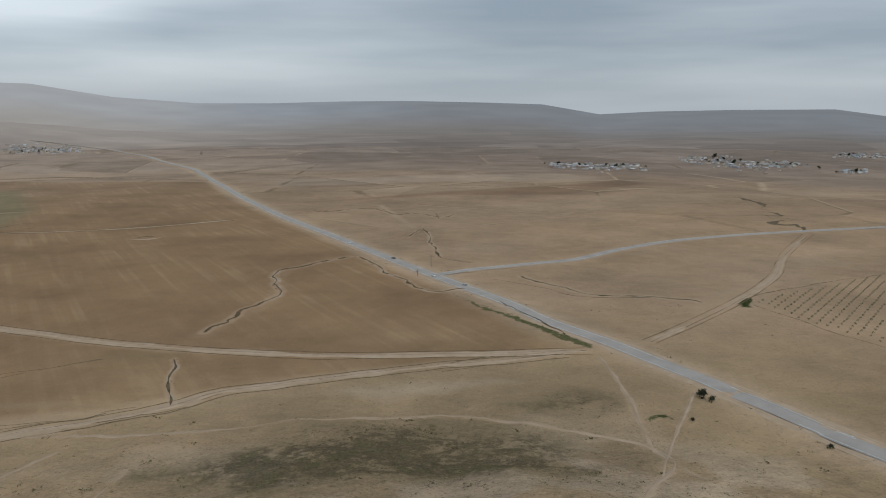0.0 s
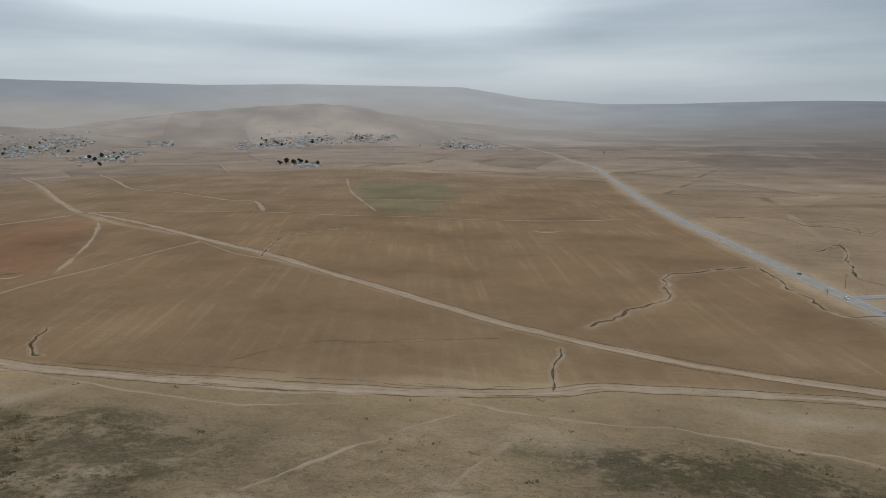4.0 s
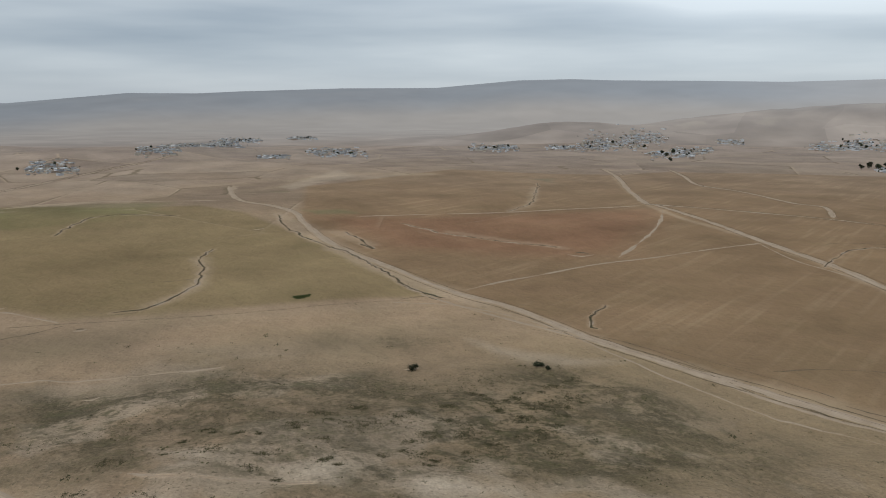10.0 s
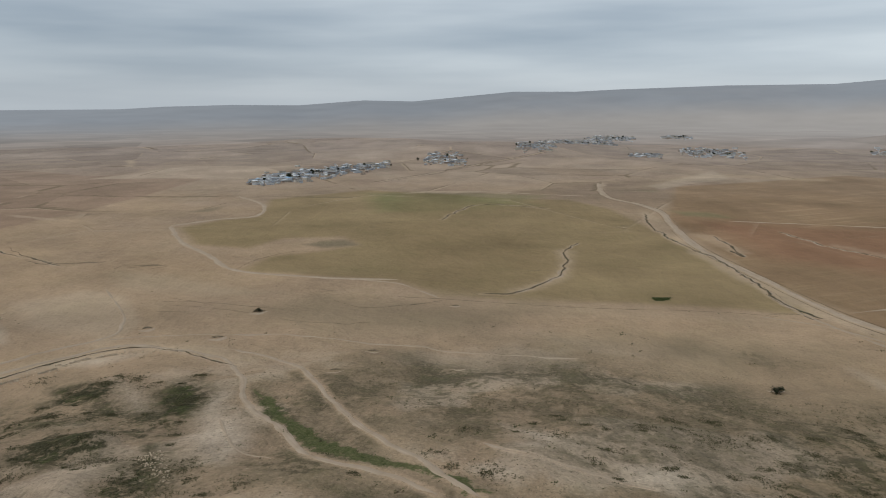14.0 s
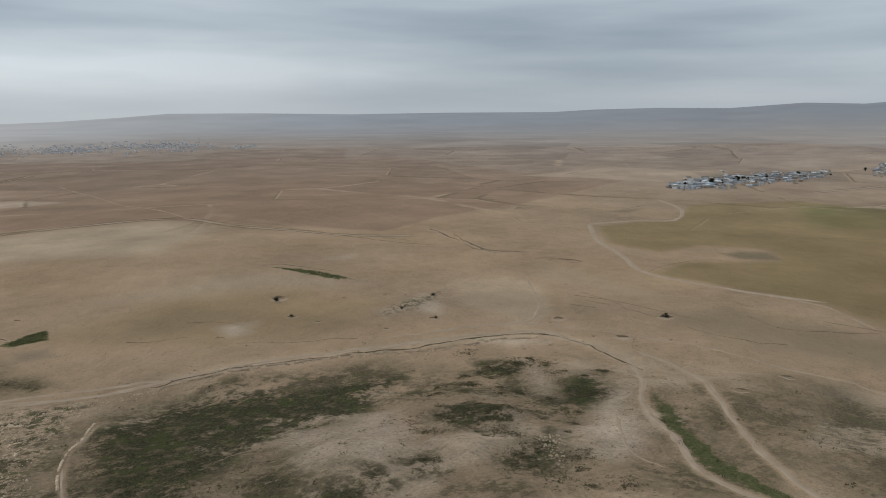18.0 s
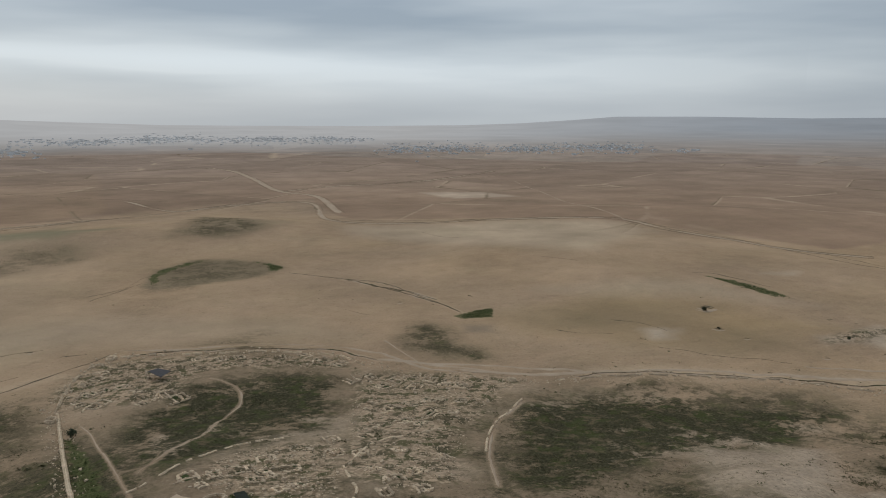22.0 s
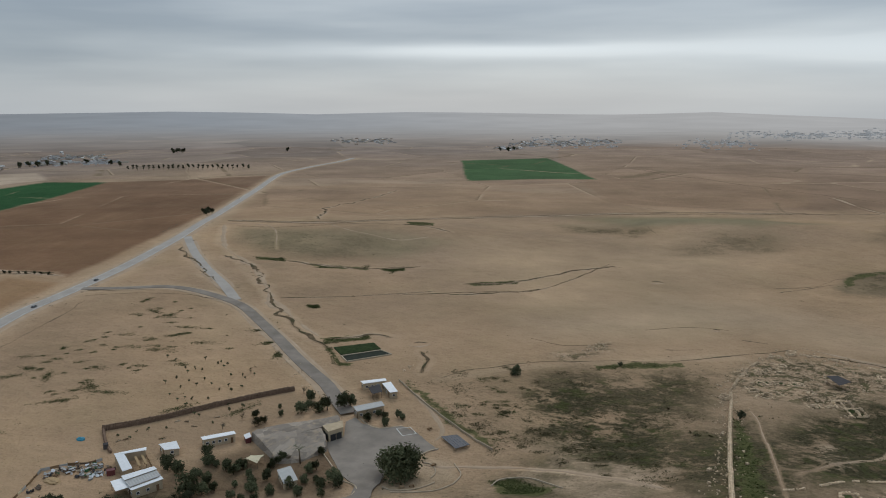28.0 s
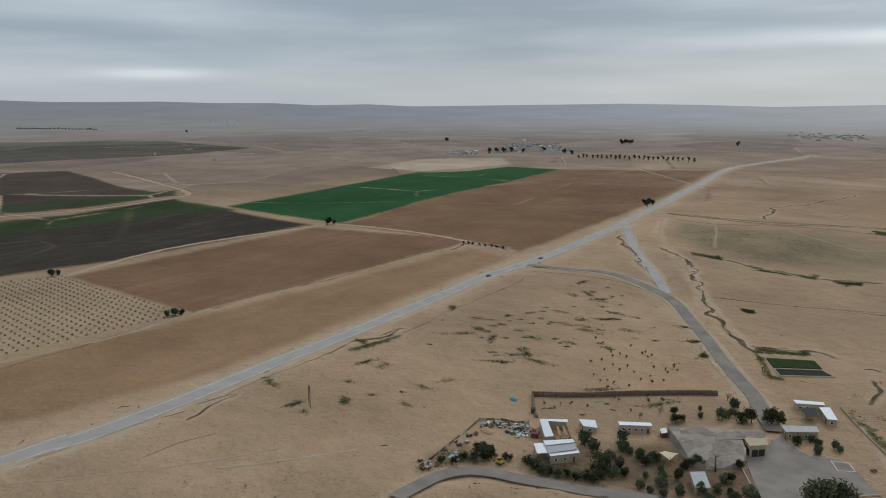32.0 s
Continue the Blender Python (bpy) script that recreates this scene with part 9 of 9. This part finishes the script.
for x, y, _ in lone_spots(7000, 150, 420):
    if math.hypot(x, y) < 1.05 * np.interp(bearing(x, y), FOOT_B, FOOT_R) and rough(np.array([x]), np.array([y]), 40, 16, 3)[0] > -0.15:
        lone.append((x, y, 0.16 + g2.expovariate(4.5)))
tufts("steppe_tufts", "scattered single dry tufts on bare sand", lone, M_SCRUB)

# ---- orchards in rows ----
g = random.Random(91)
spots = []
for pts, ang, gap in ((FIELDS[14][0], 0.35, 6.0), (FIELDS[15][0], 0.9, 7.0)):
    p = np.array(pts, float)
    c, e = p.mean(0), np.ptp(p, axis=0).max() * 0.75
    n = int(e / gap)
    u, v = np.meshgrid(np.arange(-n, n + 1) * gap, np.arange(-n, n + 1) * gap * 0.8)
    x, y = c[0] + u * math.cos(ang) - v * math.sin(ang), c[1] + u * math.sin(ang) + v * math.cos(ang)
    k = inside(x.ravel(), y.ravel(), p, 2.0) > 0.7
    spots += list(zip(x.ravel()[k], y.ravel()[k]))


def shrub(s, x, y, z):
    for k in range(14):
        d = Vector((g.gauss(0, 1), g.gauss(0, 1), g.gauss(0, 0.7))).normalized() * g.uniform(0.5, 0.95)
        o = Vector((x, y, z + 0.7)) + d * 0.75
        u = Vector((g.gauss(0, 1), g.gauss(0, 1), g.gauss(0, 1))).normalized() * 0.34
        w = u.orthogonal().normalized() * 0.22
        n = len(s.v)
        s.v += [o - u, o + w, o + u, o - w]
        s.f.append([n, n + 1, n + 2, n + 3])


zs = height(np.array([s[0] for s in spots]), np.array([s[1] for s in spots]))
scatter("orchard_bushes", "rows of small dark orchard bushes on pale soil", "orchard", [(x, y, float(z)) for (x, y), z in zip(spots, zs)], M_LEAF, shrub)

# ---- villages and far trees ----
SHACK_WALLS = [plain("shack_" + n, c, 0.15, 0.3) for n, c in (("cream", (0.47, 0.42, 0.35)), ("grey", (0.36, 0.36, 0.36)), ("tin", (0.5, 0.5, 0.5)), ("brown", (0.30, 0.24, 0.19)))]
SHACK_ROOFS = [plain("tin_" + n, c, 0.12, 0.3, 0.5) for n, c in (("white", (0.72, 0.72, 0.71)), ("grey", (0.46, 0.46, 0.46)), ("dark", (0.20, 0.19, 0.19)), ("blue", (0.30, 0.45, 0.58)))]

# haze painted into the far town's walls and roofs: pale, low contrast
FAR_SHACKS = [plain("hazed_walls", (0.62, 0.61, 0.6), 0.2, 0.02), plain("hazed_roofs", (0.54, 0.54, 0.54), 0.3, 0.02)]


def shack_meshes():
    kinds = []
    for k, (a, b, h) in enumerate(((9, 6, 3.0), (13, 6, 3.2), (7, 5, 2.7), (16, 8, 4.0), (10, 9, 3.4))):
        q = [np.array(p, float) for p in ((-a / 2, -b / 2), (a / 2, -b / 2), (a / 2, b / 2), (-a / 2, b / 2))]
        openings = Shape()
        for s in (-1, 1):
            for u in (-0.32, 0.0, 0.32):
                openings.box((u * a, s * b / 2, 1.3 if u else 1.0), (0.5, 0, 0), (0, 0.06, 0), (0, 0, 0.5 if u else 1.0))
        kinds.append((Shape().prism(q, -2.0, h), ribbed_roof(q, h, 0.5, 2.0, 0.3), openings))
    return kinds


KINDS = [[[w.mesh("wall", m) for m in SHACK_WALLS], [r.mesh("roof", m) for m in SHACK_ROOFS], o.mesh("openings", M_GLASS)] for w, r, o in shack_meshes()]
g = random.Random(123)
roof_words, wall_words = ("white tin", "grey tin", "dark", "blue tin"), ("cream", "grey", "metal-clad", "brown")


def village_spots(clusters, per, group):
    out = []
    for x, y, w in clusters:
        r, b = math.hypot(x, y), math.atan2(y, x)
        for _ in range(max(6, int(w * per))):
            u, v = g.uniform(-0.5, 0.5) * w * (1.8 if group == "distant town" else 1.0), g.gauss(0, min(50, w * 0.26) * {"distant town": 3.6, "hillside village": 1.8, "village below the hill": 1.3, "villages in the east": 2.0}.get(group, 1.6))
            if abs(u) > 0.3 * w and g.random() < 0.5:
                u *= 0.7
            out.append((x - math.sin(b) * u + math.cos(b) * v, y + math.cos(b) * u + math.sin(b) * v, group))
    return out


shacks = []
for clusters, per, group in (([(-1940, 1247, 187.8), (-1879, 1134, 130.0), (-1966, 1364, 124.0), (-1559, 1166, 129.8), (-1668, 1305, 109.8), (-1954, 876, 111.0), 
    (-1901, 1042, 80.2)], 1.5, "hillside village"), ([(-1548, 1675, 135.1), (-1527, 1779, 156.2), (-1477, 1853, 122.8), (-1394, 1969, 107.1), (-1346, 2049, 54.4), (-1063, 2049, 188.0), 
    (-1806, 1545, 70.4), (-1011, 1232, 59.1)], 1.5, "village below the hill"), ([(-1171, -431, 55.6), (-1223, -413, 76.7), (-1304, -382, 90.8), (-1370, -350, 84.0), (-1439, -315, 65.6), (-1586, -194, 82.9), 
    (-2368, 111, 228.2), (-1828, -8, 94.8), (-2671, 242, 158.8), (-1918, 414, 145.4), (-1749, 236, 65.4), (-1982, 878, 128.4), 
    (-2723, 466, 102.2)], 1.6, "villages in the east"), ([(260, 1558, 93.7), (346, 1533, 104.9), (596, 1736, 122.4), (648, 1611, 154.4), (722, 1617, 78.8), (1048, 1909, 129.0), 
    (772, 1440, 48.5)], 0.8, "villages by the side road"),
                             ([(350, -3206, 190.9), (128, -3286, 291.9), (-38, -3471, 205.4), (-337, -3196, 214.0), (-519, -3143, 259.2), (-701, -3106, 141.4), 
    (-814, -2320, 200.2), (-1096, -2240, 110.8), (-1324, -2182, 207.8), (443, -2486, 130.9), (850, -2339, 165.8)], 0.9, "distant town"), ([(1517, -2114, 211.9), (917, -1983, 80.9), (908, -2249, 233.4), (825, -2473, 115.8), (1658, -1147, 149.3), (1551, -1001, 82.1), 
    (1470, -1088, 81.3), (1509, -848, 64.1)], 0.7, "farms and villages by the road"), ([(3714, -808, 168.7), (2678, -1100, 107.1), (1530, -864, 65.1), (1520, -1060, 96.1), (-752, -2324, 198.9), (-852, -2251, 106.9), 
    (-1084, -2230, 146.8), (-1361, -2159, 207.8), (-1460, -1899, 88.7)], 0.3, "scattered distant hamlets")):
    shacks += village_spots(clusters, per, group)
shacks.sort(key=lambda s: math.hypot(s[0], s[1]))
crowd = [Shape() for _ in range(10)]
RAW = shack_meshes()
for n, (px, py, group) in enumerate(shacks):
    k, i = g.randrange(5), g.choice((0, 0, 1, 2, 2, 3))
    j = g.choice((0, 0, 0, 0, 1, 1, 2, 2, 3) if g.random() < 0.7 else (0, 1, 2))
    # the farthest groups take the haze-tinted pair
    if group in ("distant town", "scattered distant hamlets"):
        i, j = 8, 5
    place = pose(px, py, land(px, py), 0, 0, g.gauss(math.degrees(math.atan2(py, px)) + 90, 25) + g.choice((0, 0, 90))) @ Matrix.Scale(g.uniform(0.5, 0.9), 4)
    if n < 300 and i < 8:
        ob = thing("shack", px, py, f"low {wall_words[i]} village shack with a {roof_words[j]} roof", "shack", group)
        ob.matrix_basis = place
        part("wall", KINDS[k][0][i], None, ob)
        part("roof", KINDS[k][1][j], None, ob)
        part("door_and_windows", KINDS[k][2], None, ob)
    else:
        for src, dst in ((RAW[k][0], crowd[i]), (RAW[k][1], crowd[4 + j])):
            m = len(dst.v)
            dst.v += [place @ v for v in src.v]
            dst.f += [[m + q for q in f] for f in src.f]
rest = tagged(new("distant_shacks"), "crowd of small distant village shacks with tin roofs", "shacks", kind="stuff")
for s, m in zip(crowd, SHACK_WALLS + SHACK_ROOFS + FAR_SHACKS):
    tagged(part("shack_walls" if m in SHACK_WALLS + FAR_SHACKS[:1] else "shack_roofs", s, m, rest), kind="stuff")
for x, y, w in [(-1071, 1221, 10.8), (-1078, 1247, 13.4), (-1048, 1237, 12.0), (-1045, 1255, 12.1), (-1027, 1252, 9.6), (-992, 1246, 9.4), 
    (-1565, 1139, 11.5), (-1494, 1100, 12.4), (-1605, 1200, 13.4), (-1378, 1024, 10.2), (-1803, 1250, 11.4), (-1933, 1232, 11.9), 
    (-1490, 1710, 11.8), (-1460, 1809, 12.0), (636, -593, 8.4), (646, -610, 6.0), (1582, -1374, 10.9), (1592, -1396, 12.5), 
    (1579, -1401, 10.9), (1492, -911, 11.7), (1506, -939, 14.5), (1494, -950, 13.1), (1506, -978, 12.0), (1482, -996, 10.6), 
    (1476, -1049, 10.7), (1386, -1040, 11.6), (1336, -1023, 10.0), (1987, -1067, 10.0), (1396, -1599, 11.0), (882, -1855, 10.6), 
    (849, -1835, 12.0), (863, -1901, 10.8)] + [(1621, -1408, 12.7), (1612, -1420, 12.7), (1606, -1431, 11.1), (1373, -1571, 9.3), (1970, -1056, 11.6), (652, -603, 7.9), 
    (660, -619, 6.7), (441.4, -56.8, 4.4), (441.6, -61.4, 4.8), (442.2, -65.2, 3.6), (711, -248, 7.9), (711, -255, 5.7), 
    (588.1, -2.0, 6.2), (589.6, -6.3, 4.5), (2895, -488, 12), (639, 1805, 11.3), (631, 1660, 10.5), (736, 1498, 8.7)]:
    plant("far", x, y, min(w, 16), "dark tree clump in the dusty plain", group="distant trees")
green = []
for clusters in ([(-1940, 1247, 187.8), (-1879, 1134, 130.0), (-1966, 1364, 124.0), (-1559, 1166, 129.8), (-1668, 1305, 109.8), (-1954, 876, 111.0), 
    (-1901, 1042, 80.2)], [(-1548, 1675, 135.1), (-1527, 1779, 156.2), (-1477, 1853, 122.8), (-1394, 1969, 107.1), (-1346, 2049, 54.4), (-1063, 2049, 188.0), 
    (-1806, 1545, 70.4), (-1011, 1232, 59.1)], [(-1171, -431, 55.6), (-1223, -413, 76.7), (-1304, -382, 90.8), (-1370, -350, 84.0), (-1439, -315, 65.6), (-1586, -194, 82.9), 
    (-2368, 111, 228.2), (-1828, -8, 94.8), (-2671, 242, 158.8), (-1918, 414, 145.4), (-1749, 236, 65.4), (-1982, 878, 128.4), 
    (-2723, 466, 102.2)], [(260, 1558, 93.7), (346, 1533, 104.9), (596, 1736, 122.4), (648, 1611, 154.4), (722, 1617, 78.8), (1048, 1909, 129.0), 
    (772, 1440, 48.5)]):
    for x, y, w in clusters:
        for _ in range(int(w / 34)):
            plant("far", x + g.gauss(0, w * 0.25), y + g.gauss(0, w * 0.2), g.uniform(5, 9), "dark village tree between shacks", group="village trees")
        green += [(x + g.gauss(0, w * 0.27), y + g.gauss(0, min(60, w * 0.25))) for _ in range(int(w / 12))]


def far_bush(s, x, y, z):
    e = g.uniform(1.2, 2.6)
    for k in range(16):
        d = Vector((g.gauss(0, 1), g.gauss(0, 1), g.gauss(0, 0.8))).normalized() * e * g.uniform(0.4, 1)
        o = Vector((x, y, z + e)) + d
        u = Vector((g.gauss(0, 1), g.gauss(0, 1), g.gauss(0, 1))).normalized() * e * 0.5
        w = u.orthogonal().normalized() * e * 0.35
        n = len(s.v)
        s.v += [o - u, o + w, o + u, o - w]
        s.f.append([n, n + 1, n + 2, n + 3])


zs = height(np.array([p[0] for p in green]), np.array([p[1] for p in green]))
scatter("village_bushes", "dark bushes between the distant village shacks", "bushes", [(x, y, float(z)) for (x, y), z in zip(green, zs)], M_LEAF_DARK, far_bush)
for x, y in smooth([(3541, 57), (3430, -60), (3400, -150), (3330, -219)], 13):
    plant("far", x + g.uniform(-6, 6), y, g.uniform(7, 11), "dark tree of a distant row", group="distant trees")
for line, gap, lab in (([(1236, -963), (1191, -997), (1141, -1024), (1097, -1056), (1055, -1095)], 9.0, "tall dark cypress in a windbreak row"), ([(550.1, -310.7), (536.1, -318.9), (514.3, -327.2)], 5.0, "dark tree of a short hedge row")):
    for x, y in smooth(line, gap):
        plant("cypress" if gap > 6 else "far", x + g.uniform(-1, 1), y + g.uniform(-1, 1), 5.0 if gap > 6 else 2.6, lab, group="windbreak")
